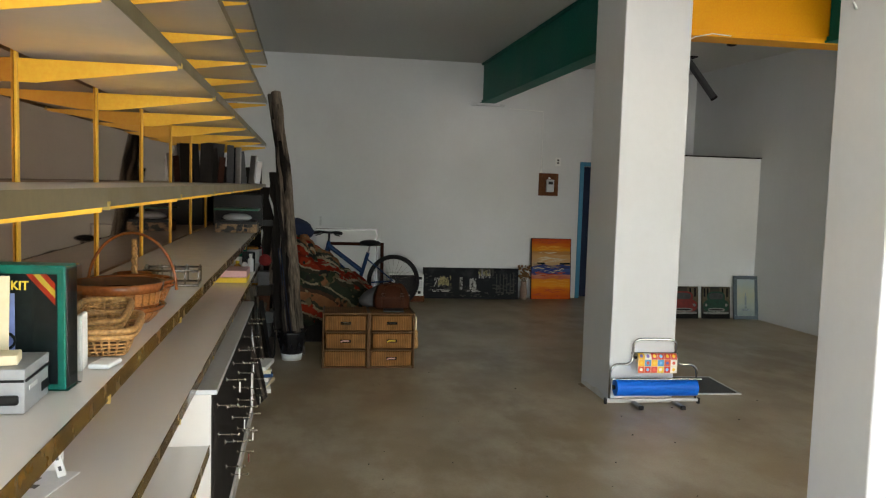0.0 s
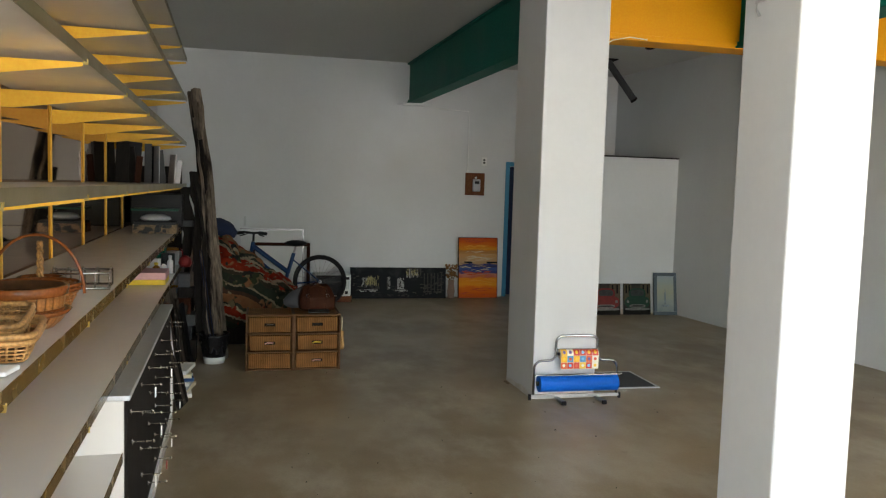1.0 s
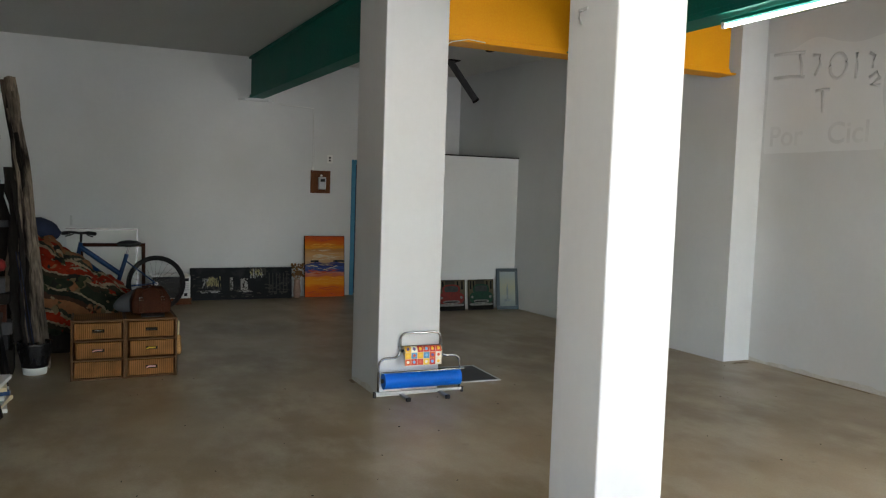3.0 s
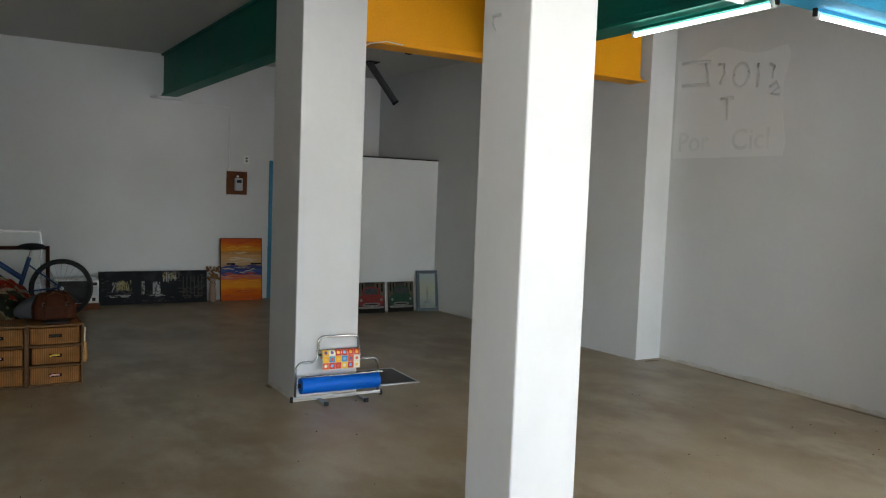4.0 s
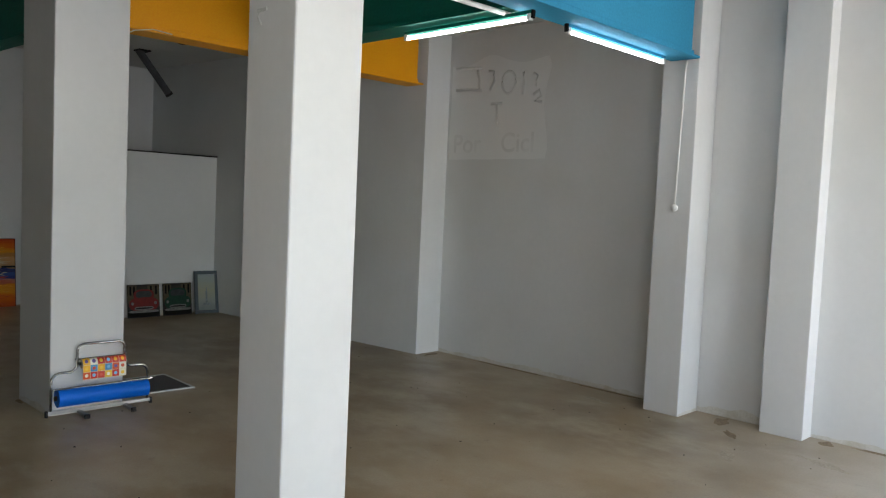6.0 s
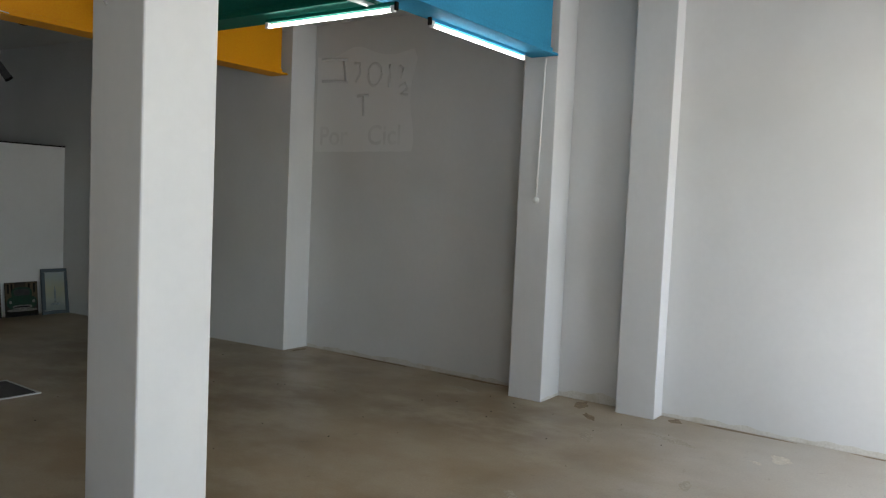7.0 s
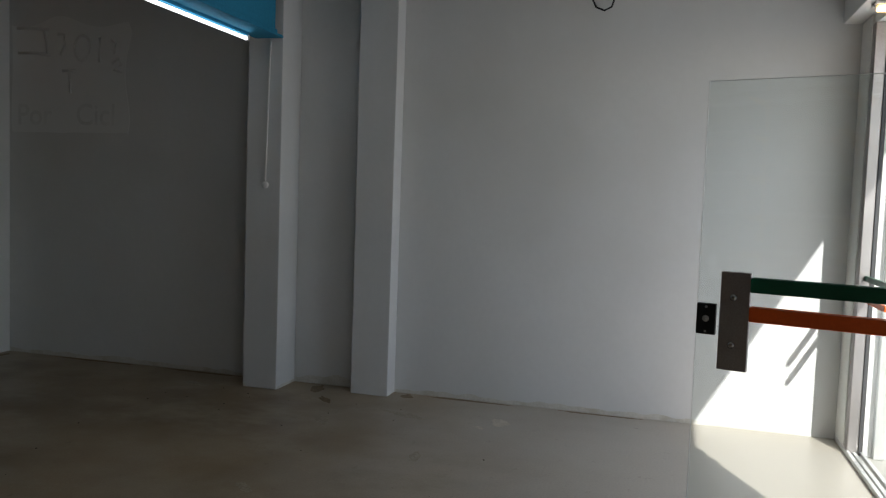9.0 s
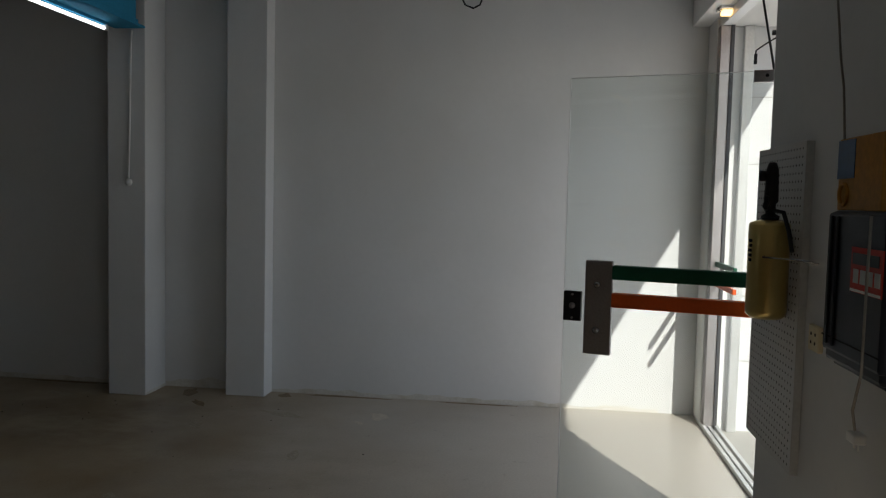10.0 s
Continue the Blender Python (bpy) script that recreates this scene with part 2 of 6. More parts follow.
def kilim(name):
    """Slanting bands of red, green and cream with toothed edges and small cream motifs."""
    m = bpy.data.materials.new(name)
    m.use_nodes = True
    n, l = m.node_tree.nodes, m.node_tree.links
    b = n["Principled BSDF"]
    tc, sep = n.new("ShaderNodeTexCoord"), n.new("ShaderNodeSeparateXYZ")
    l.new(tc.outputs["Object"], sep.inputs[0])

    def op(kind, a, c, d=None):
        node = n.new("ShaderNodeMath")
        node.operation = kind
        for sock, v in zip(node.inputs, (a, c, d)):
            if v is None:
                continue
            if isinstance(v, (int, float)):
                sock.default_value = v
            else:
                l.new(v, sock)
        return node.outputs[0]

    along = op("MULTIPLY_ADD", sep.outputs["X"], 1.0, op("MULTIPLY", sep.outputs["Y"], 0.6))
    tooth = op("PINGPONG", op("MULTIPLY", along, 55.0), 1.0)
    s = op("MULTIPLY_ADD", sep.outputs["Z"], 2.0, op("MULTIPLY", sep.outputs["X"], 0.95))
    big = n.new("ShaderNodeTexNoise")
    big.inputs["Scale"].default_value = 3.2
    l.new(tc.outputs["Object"], big.inputs["Vector"])
    s = op("MULTIPLY_ADD", big.outputs[0], 0.45, op("SUBTRACT", s, 0.24))
    s = op("MULTIPLY_ADD", tooth, 0.014, s)
    f = op("FRACT", s, 0.0)
    ramp = n.new("ShaderNodeValToRGB")
    ramp.color_ramp.interpolation = "CONSTANT"
    stops = [(0.0, (0.03, 0.035, 0.025)), (0.10, (0.36, 0.29, 0.19)), (0.14, (0.035, 0.045, 0.028)), (0.34, (0.06, 0.05, 0.03)), (0.42, (0.40, 0.32, 0.21)), (0.46, (0.34, 0.035, 0.014)), (0.60, (0.40, 0.32, 0.21)), (0.645, (0.06, 0.06, 0.04)), (0.69, (0.33, 0.145, 0.065)), (0.90, (0.085, 0.045, 0.028))]
    e = ramp.color_ramp.elements
    while len(e) < len(stops):
        e.new(0.5)
    for el, (p, col) in zip(e, stops):
        el.position, el.color = p, (*col, 1)
    l.new(f, ramp.inputs[0])
    vo, rp, mix = n.new("ShaderNodeTexVoronoi"), n.new("ShaderNodeValToRGB"), n.new("ShaderNodeMix")
    vo.inputs["Scale"].default_value = 13
    vo.distance = "MANHATTAN"
    l.new(tc.outputs["Object"], vo.inputs["Vector"])
    rp.color_ramp.elements[0].position, rp.color_ramp.elements[1].position = 0.24, 0.27
    rp.color_ramp.elements[0].color, rp.color_ramp.elements[1].color = (1, 1, 1, 1), (0, 0, 0, 1)
    l.new(vo.outputs["Distance"], rp.inputs[0])
    mix.data_type = "RGBA"
    l.new(rp.outputs[0], mix.inputs[0])
    l.new(ramp.outputs[0], mix.inputs[6])
    mix.inputs[7].default_value = (0.33, 0.25, 0.15, 1)
    cell, pick, gate, gate_in, over = (n.new(k) for k in ("ShaderNodeTexVoronoi", "ShaderNodeValToRGB", "ShaderNodeValToRGB", "ShaderNodeTexNoise", "ShaderNodeMix"))
    cell.inputs["Scale"].default_value, cell.distance = 15, "MANHATTAN"
    l.new(tc.outputs["Object"], cell.inputs["Vector"])
    pick.color_ramp.interpolation = "CONSTANT"
    pe = pick.color_ramp.elements
    shades = [(0.34, 0.15, 0.07), (0.05, 0.06, 0.03), (0.40, 0.32, 0.20), (0.30, 0.03, 0.012), (0.03, 0.03, 0.024), (0.20, 0.15, 0.08)]
    while len(pe) < len(shades):
        pe.new(0.5)
    for i, (el, col) in enumerate(zip(pe, shades)):
        el.position, el.color = i / len(shades), (*col, 1)
    sepc = n.new("ShaderNodeSeparateColor")
    l.new(cell.outputs["Color"], sepc.inputs[0])
    l.new(sepc.outputs[0], pick.inputs[0])
    gate_in.inputs["Scale"].default_value = 6
    l.new(tc.outputs["Object"], gate_in.inputs["Vector"])
    gate.color_ramp.elements[0].position, gate.color_ramp.elements[1].position = 0.55, 0.58
    l.new(gate_in.outputs[0], gate.inputs[0])
    over.data_type = "RGBA"
    l.new(gate.outputs[0], over.inputs[0])
    l.new(mix.outputs[2], over.inputs[6])
    l.new(pick.outputs[0], over.inputs[7])
    mix = over
    dim, nz = n.new("ShaderNodeMix"), n.new("ShaderNodeTexNoise")
    dim.data_type, dim.blend_type = "RGBA", "OVERLAY"
    dim.inputs[0].default_value = 0.55
    nz.inputs["Scale"].default_value = 12
    l.new(tc.outputs["Object"], nz.inputs["Vector"])
    l.new(mix.outputs[2], dim.inputs[6])
    l.new(nz.outputs[0], dim.inputs[7])
    l.new(dim.outputs[2], b.inputs["Base Color"])
    b.inputs["Roughness"].default_value = 0.95
    b.inputs["Specular IOR Level"].default_value = 0.1
    return m


M = {
    "wall": surf("white_wall_paint", (0.64, 0.648, 0.652), 0.75, var=0.03, scale=1.2, fine=22, bump=0.06, dist=0.003, stain=(0.565, 0.57, 0.565), stain_at=0.58, soft=0.16),
    "patch": surf("newer_white_paint", (0.705, 0.712, 0.712), 0.75, var=0.03, scale=1.3, fine=22, bump=0.06, stain=(0.65, 0.657, 0.657), stain_at=0.55, soft=0.22),
    "ceiling": surf("ceiling_paint", (0.56, 0.56, 0.54), 0.85, var=0.05, scale=0.8, fine=30, bump=0.15),
    "floor": worn_concrete("worn_brown_concrete"),
    "green": surf("green_beam_paint", (0.0, 0.125, 0.088), 0.55, var=0.15, scale=2, spec=0.2),
    "orange": surf("orange_beam_paint", (0.82, 0.35, 0.006), 0.5, var=0.10, scale=2, spec=0.25),
    "blue": surf("sky_blue_beam_paint", (0.035, 0.25, 0.42), 0.7, var=0.10, scale=2, spec=0.12),
    "yellow": surf("yellow_enamel", (0.80, 0.45, 0.045), 0.42, var=0.1, scale=5),
    "melamine": melamine("white_melamine"),
    "edge": surf("scuffed_brown_edging", (0.115, 0.062, 0.013), 0.26, var=0.5, scale=9, fine=30, stain=(0.26, 0.18, 0.055), stain_at=0.66),
    "edge_under": surf("olive_shelf_edging", (0.125, 0.098, 0.050), 0.35, var=0.10, scale=6, bump=0),
    "chrome_dull": surf("dull_chrome", (0.42, 0.42, 0.42), 0.42, 1.0, var=0.08, scale=20, bump=0),
    "chrome": surf("chrome", (0.36, 0.36, 0.36), 0.16, 1.0, var=0.05, scale=20, bump=0),
    "steel": surf("brushed_steel", (0.33, 0.31, 0.31), 0.38, 0.9, var=0.12, scale=8, fine=120, bump=0.05),
    "alu": surf("grey_aluminium", (0.55, 0.56, 0.56), 0.4, 0.6, var=0.08, scale=6),
    "inner": surf("shaded_basket_inside", (0.085, 0.035, 0.012), 0.6, var=0.4, scale=25),
    "black": surf("black_plastic", (0.008, 0.008, 0.009), 0.5, var=0.2, scale=10, spec=0.3),
    "rubber": surf("tyre_rubber", (0.018, 0.018, 0.018), 0.7, var=0.2, scale=30),
    "dark": surf("dark_wood", (0.016, 0.013, 0.011), 0.8, var=0.3, scale=5, stretch=(1, 1, 0.15), spec=0.15),
    "weathered": surf("weathered_grey_timber", (0.085, 0.066, 0.050), 0.9, var=0.6, scale=16, fine=60, bump=0.9, stretch=(1, 1, 0.18), dist=0.02, stain=(0.010, 0.008, 0.006), stain_at=0.50, soft=0.05, spec=0.15),
    "driftwood": surf("pale_driftwood", (0.155, 0.122, 0.092), 0.9, var=0.55, scale=18, fine=60, bump=0.9, stretch=(1, 1, 0.18), dist=0.02, stain=(0.014, 0.010, 0.008), stain_at=0.53, soft=0.06, spec=0.15),
    "wicker": surf("honey_wicker", (0.27, 0.105, 0.028), 0.4, var=0.5, scale=25, fine=120, bump=0.3),
    "wicker_pale": surf("pale_willow", (0.37, 0.195, 0.068), 0.5, var=0.55, scale=25, fine=120, bump=0.3),
    "wicker_dark": surf("brown_split_wood", (0.185, 0.055, 0.014), 0.2, var=0.3, scale=18, fine=90, bump=0.15),
    "rattan": woven("rattan_weave", (0.245, 0.110, 0.030), (0.125, 0.052, 0.014), 130, 0.7, "POWER"),
    "rattan_frame": surf("rattan_edge_braid", (0.12, 0.055, 0.020), 0.6, var=0.35, scale=40, fine=140, bump=0.4),
    "leather": surf("brown_leather", (0.040, 0.012, 0.005), 0.55, var=0.3, scale=8, fine=90, bump=0.2, spec=0.06),
    "grey_cloth": surf("grey_felt", (0.07, 0.07, 0.073), 0.9, var=0.15, scale=8, fine=150, bump=0.3),
    "navy": surf("navy_cloth", (0.012, 0.02, 0.05), 0.85, var=0.2, scale=8, fine=150, bump=0.3),
    "bike": surf("blue_bike_paint", (0.004, 0.034, 0.12), 0.4, 0.0, var=0.1, scale=10, spec=0.2),
    "roll_blue": surf("blue_wrapping_paper", (0.002, 0.125, 0.60), 0.42, var=0.06, scale=4, bump=0.02, spec=0.15),
    "white": surf("white_plastic", (0.72, 0.72, 0.70), 0.4, var=0.04, scale=6),
    "paper": surf("white_card", (0.75, 0.74, 0.70), 0.7, var=0.06, scale=8),
    "pink": surf("pink_paper", (0.72, 0.42, 0.42), 0.7, var=0.06),
    "yellow_paper": surf("yellow_paper", (0.80, 0.58, 0.06), 0.6, var=0.06),
    "red": surf("red_plastic", (0.13, 0.007, 0.006), 0.6, var=0.1),
    "silver_card": surf("silver_grey_card", (0.34, 0.35, 0.36), 0.38, 0.25, var=0.06, scale=6),
    "kit_green": surf("green_printed_card", (0.004, 0.135, 0.095), 0.4, var=0.1, spec=0.12),
    "kit_black": surf("black_printed_card", (0.007, 0.011, 0.011), 0.4, var=0.3, scale=10, spec=0.08),
    "kit_blue": surf("pale_blue_print", (0.20, 0.26, 0.52), 0.35, var=0.1),
    "cream": surf("cream_card", (0.72, 0.63, 0.42), 0.6, var=0.08),
    "door_blue": surf("blue_door_paint", (0.03, 0.20, 0.33), 0.45, var=0.12),
    "brass": surf("gold_lacquer", (0.60, 0.46, 0.17), 0.33, 0.85, var=0.03, scale=8, bump=0.0, coat=0.3),
    "tape_green": surf("green_door_bar", (0.004, 0.075, 0.04), 0.4, var=0.1),
    "tape_orange": surf("orange_door_bar", (0.62, 0.09, 0.012), 0.4, var=0.1),
    "pegboard": surf("grey_white_pegboard", (0.50, 0.50, 0.50), 0.55, var=0.06, scale=5),
    "hole": surf("near_black_paint", (0.010, 0.009, 0.008), 0.9, var=0.1, spec=0.1),
    "case": surf("dark_blue_case", (0.007, 0.009, 0.015), 0.5, var=0.25, scale=7, spec=0.3),
    "amber_box": surf("amber_card", (0.42, 0.20, 0.032), 0.6, var=0.2, spec=0.15),
    "blue_box": surf("blue_print", (0.018, 0.065, 0.17), 0.5, var=0.15),
    "label_red": surf("red_label", (0.42, 0.03, 0.02), 0.5, var=0.1, spec=0.15),
    "stripe_red": surf("bright_red_print", (0.60, 0.05, 0.015), 0.5, var=0.08, spec=0.15),
    "grey_paint": surf("grey_lettering", (0.52, 0.53, 0.53), 0.8, var=0.06, scale=6),
    "plank_brown": surf("brown_varnished_board", (0.135, 0.048, 0.018), 0.6, var=0.3, scale=6, stretch=(1, 1, 0.2), spec=0.1),
    "mat": surf("grey_rubber_mat", (0.075, 0.075, 0.075), 0.8, var=0.2, scale=12, fine=200, bump=0.4),
    "cable": surf("grey_cable", (0.20, 0.18, 0.155), 0.5, var=0.1),
    "pavement": surf("concrete_pavement", (0.42, 0.41, 0.38), 0.8, var=0.15, scale=1.5, fine=30, bump=0.2),
    "tube": glow("lit_tube", (1.0, 1.0, 1.0), 2.6),
    "spot": glow("lit_spot_lens", (1.0, 0.62, 0.25), 3.0),
    "glass": pane_glass("clear_pane"),
    "film": pane_glass("clear_wrap", (0.90, 0.92, 0.92), 1.25),
    "flowers": surf("dried_flowers", (0.20, 0.10, 0.035), 0.8, var=0.5, scale=30),
    "terracotta": surf("pale_clay", (0.30, 0.20, 0.15), 0.7, var=0.15),
}
M["hanger"] = surf("dull_dark_grey_metal", (0.055, 0.055, 0.058), 0.6, var=0.2, scale=8)
M["sunset"] = ramped("beach_sunset_painting", [(0.0, (0.468, 0.068, 0.007)), (0.16, (0.612, 0.136, 0.007)), (0.22, (0.680, 0.258, 0.012)), (0.33, (0.663, 0.224, 0.012)), (0.36, (0.468, 0.109, 0.060)), (0.40, (0.527, 0.204, 0.132)), (0.43, (0.034, 0.041, 0.180)), (0.50, (0.051, 0.095, 0.270)), (0.54, (0.025, 0.027, 0.096)), (0.57, (0.442, 0.286, 0.162)), (0.72, (0.527, 0.286, 0.102)), (0.78, (0.383, 0.184, 0.060)), (0.82, (0.637, 0.245, 0.012)), (0.92, (0.595, 0.116, 0.009)), (1.0, (0.48, 0.06, 0.012))], "Z", 1.15, 0.0, 0.16, 7.0, 0.7, 0.3, (0.6, 1, 4))
M["cloth"] = kilim("patterned_blanket")
M["gift"] = patchwork("printed_gift_paper", 0.050, 0.225, 0.247)
M["city"] = ramped("dark_street_painting", [(0.0, (0.010, 0.010, 0.011)), (0.42, (0.012, 0.013, 0.015)), (0.52, (0.030, 0.032, 0.032)), (0.60, (0.016, 0.017, 0.018)), (0.72, (0.03, 0.03, 0.026)), (1.0, (0.01, 0.01, 0.01))], "Z", 0.4, 0.28, 0.7, 5.0, 0.75, 0.05)
M["box_print"] = surf("printed_toy_box", (0.21, 0.13, 0.065), 0.5, var=0.5, scale=26, fine=60, bump=0, stain=(0.022, 0.022, 0.018), stain_at=0.52, soft=0.03)


# ---- mesh helpers ----
def add_box(bm, x0, x1, y0, y1, z0, z1, bevel=0.0, m=None):
    r = bmesh.ops.create_cube(bm, size=1.0)
    vs = r["verts"]
    for v in vs:
        v.co = Vector((x0 + (v.co.x + 0.5) * (x1 - x0), y0 + (v.co.y + 0.5) * (y1 - y0), z0 + (v.co.z + 0.5) * (z1 - z0)))
    if bevel:
        es = list({e for v in vs for e in v.link_edges})
        g = bmesh.ops.bevel(bm, geom=es, offset=bevel, segments=2, affect="EDGES", profile=0.5)
        vs = list({v for f in g["faces"] for v in f.verts} | {v for v in vs if v.is_valid})
    if m:
        bmesh.ops.transform(bm, matrix=m, verts=vs)
    return bm


def box(x0, x1, y0, y1, z0, z1, bevel=0.0, m=None):
    return add_box(bmesh.new(), x0, x1, y0, y1, z0, z1, bevel, m)


def add_rod(bm, a, b, r, r2=None, seg=10):
    a, b = Vector(a), Vector(b)
    way = b - a
    m = Matrix.Translation((a + b) / 2) @ way.to_track_quat("Z", "Y").to_matrix().to_4x4()
    bmesh.ops.create_cone(bm, cap_ends=True, segments=seg, radius1=r, radius2=r if r2 is None else r2, depth=way.length, matrix=m)
    return bm


def rod(a, b, r, r2=None, seg=10):
    return add_rod(bmesh.new(), a, b, r, r2, seg)


def add_tube(bm, pts, r, seg=8, closed=False):
    """A round bar along a run of points."""
    pts = [Vector(p) for p in pts]
    n = len(pts)
    rings = []
    for i, p in enumerate(pts):
        if closed:
            way = pts[(i + 1) % n] - pts[i - 1]
        else:
            way = pts[min(i + 1, n - 1)] - pts[max(i - 1, 0)]
        q = way.to_track_quat("Z", "Y")
        rr = r[i] if isinstance(r, (list, tuple)) else r
        rings.append([bm.verts.new(p + q @ Vector((rr * math.cos(2 * math.pi * k / seg), rr * math.sin(2 * math.pi * k / seg), 0))) for k in range(seg)])
    for i in range(n if closed else n - 1):
        a, b = rings[i], rings[(i + 1) % n]
        off = 0
        if closed and i == n - 1:
            off = min(range(seg), key=lambda o: (a[0].co - b[o].co).length)
        for k in range(seg):
            f = bm.faces.new((a[k], a[(k + 1) % seg], b[(k + 1 + off) % seg], b[(k + off) % seg]))
            f.smooth = True
    if not closed:
        bm.faces.new(rings[0][::-1])
        bm.faces.new(rings[-1])
    return bm


def tube(pts, r, seg=8, closed=False):
    return add_tube(bmesh.new(), pts, r, seg, closed)


def add_lathe(bm, prof, seg=28, m=None):
    rings = []
    for r, z in prof:
        rings.append([bm.verts.new((m or Matrix()) @ Vector((r * math.cos(2 * math.pi * k / seg), r * math.sin(2 * math.pi * k / seg), z))) for k in range(seg)])
    for a, b in zip(rings, rings[1:]):
        for k in range(seg):
            bm.faces.new((a[k], a[(k + 1) % seg], b[(k + 1) % seg], b[k])).smooth = True
    for ring in (rings[0][::-1], rings[-1]):
        if (ring[0].co - ring[seg // 2].co).length > 1e-4:
            bm.faces.new(ring)
    return bm


def lathe(prof, seg=28, m=None):
    return add_lathe(bmesh.new(), prof, seg, m)


def prism(outline, z0, z1):
    bm = bmesh.new()
    lo = [bm.verts.new((x, y, z0)) for x, y in outline]
    hi = [bm.verts.new((x, y, z1)) for x, y in outline]
    n = len(outline)
    bm.faces.new(lo[::-1])
    bm.faces.new(hi)
    for i in range(n):
        bm.faces.new((lo[i], lo[(i + 1) % n], hi[(i + 1) % n], hi[i]))
    bmesh.ops.recalc_face_normals(bm, faces=bm.faces)
    return bm


def finish(name, bm, material):
    me = bpy.data.meshes.new(name)
    bmesh.ops.recalc_face_normals(bm, faces=bm.faces)
    bm.to_mesh(me)
    bm.free()
    me.materials.append(M[material] if isinstance(material, str) else material)
    return new(name, me)


def part(name, bm, material, parent, label=""):
    ob = finish(name, bm, material)
    ob.parent = parent
    return tagged(ob, label)


def setting(name, bm, material, label, category):
    return tagged(finish(name, bm, material), label, category, "", "structure")


def thing(name, label, category, m=None, group="", kind=""):
    ob = new(name)
    ob.empty_display_size = 0.1
    if m:
        ob.matrix_world = m
    return tagged(ob, label, category, group, kind)


def single(name, bm, material, label, category, m=None, group=""):
    ob = finish(name, bm, material)
    if m:
        ob.matrix_world = m
    return tagged(ob, label, category, group)


def letters(name, text, size, m, material, parent, depth=0.001):
    cu = bpy.data.curves.new(name, "FONT")
    cu.body, cu.size, cu.extrude, cu.offset = text, size, depth, size * 0.012
    tmp = bpy.data.objects.new(name, cu)
    scene.collection.objects.link(tmp)
    me = bpy.data.meshes.new_from_object(tmp.evaluated_get(bpy.context.evaluated_depsgraph_get()))
    bpy.data.objects.remove(tmp)
    me.materials.clear()
    me.materials.append(M[material])
    ob = new(name, me)
    ob.parent = parent
    ob.matrix_local = m
    return ob


def arc(cx, cz, r, a0, a1, n=8):
    return [(cx + r * math.cos(radians(a0 + (a1 - a0) * i / n)), cz + r * math.sin(radians(a0 + (a1 - a0) * i / n))) for i in range(n + 1)]


# ---- the room ----
CEIL, BACK, FRONT, WEST = 3.34, 11.02, -1.45, -0.905
SHELF_TURN = 1.46
FAR = [(5.814, 5.69), (5.53, 9.35), (5.42, 11.02)]

setting("floor", box(-1.6, 6.6, FRONT, 11.3, -0.12, 0.0), "floor", "worn brown-grey polished concrete shop floor", "floor")
setting("ceiling", box(-1.6, 6.6, -2.09, 12.4, CEIL, CEIL + 0.15), "ceiling", "off-white painted concrete ceiling of the shop", "ceiling")
DOOR_X0, DOOR_X1, DOOR_Z = 3.68, 4.24, 2.0
bm = box(-1.6, DOOR_X0, BACK, BACK + 0.18, 0, CEIL)
add_box(bm, DOOR_X1, 6.6, BACK, BACK + 0.18, 0, CEIL)
add_box(bm, DOOR_X0, DOOR_X1, BACK, BACK + 0.18, DOOR_Z, CEIL)
setting("wall_north", bm, "wall", "white painted plaster end wall with faint stains", "wall")
bm = box(3.3, 4.7, 12.2, 12.35, 0, CEIL)
add_box(bm, 3.3, 3.4, BACK + 0.18, 12.2, 0, CEIL)
add_box(bm, 4.6, 4.7, BACK + 0.18, 12.2, 0, CEIL)
setting("wall_store_room", bm, "wall", "walls of the unlit room behind the blue door frame", "wall")
setting("floor_store_room", box(3.3, 4.7, 11.3, 12.35, -0.12, 0), "floor", "concrete floor of the unlit back room", "floor")
setting("wall_east_far", prism(FAR + [(6.6, 11.02), (6.6, 5.69)], 0, CEIL), "wall", "white painted far part of the side wall", "wall")
setting("wall_east", box(6.146, 6.6, -6.0, 5.69, -0.1, CEIL), "wall", "white painted side wall with scuffs near the floor", "wall")
setting("pilaster_1", box(5.822, 6.146, 2.734, 3.035, 0, CEIL, 0.006), "wall", "white painted wall pilaster under the blue beam", "pilaster")
setting("pilaster_2", box(5.971, 6.146, 1.843, 2.156, 0, CEIL, 0.006), "wall", "shallow white painted wall pilaster", "pilaster")
t = math.tan(radians(SHELF_TURN))
setting("wall_west", prism([(WEST - t * FRONT, FRONT), (WEST - t * 11.02, 11.02), (-1.6, 11.02), (-1.6, FRONT)], 0, CEIL), "wall", "white painted side wall behind the shelving", "wall")

# low partition with the space behind it
bm = box(4.30, 5.56, 9.35, 9.47, 0, 2.055)
add_box(bm, 4.30, 4.42, 9.47, BACK, 0, 2.055)
setting("wall_partition", bm, "wall", "low white painted partition wall, not reaching the ceiling", "wall")
setting("trim_partition", box(4.28, 5.56, 9.335, 9.485, 2.056, 2.072, 0.003), "dark", "thin dark capping on the low partition", "trim")

# columns
setting("column_1", box(2.125, 2.634, 5.479, 6.098, 0, CEIL, 0.008), "wall", "square white painted column behind the paper roll stand", "column")
col2 = setting("column_2", box(2.065, 2.423, 2.616, 2.976, 0, CEIL, 0.008), "wall", "slim white painted square column", "column")


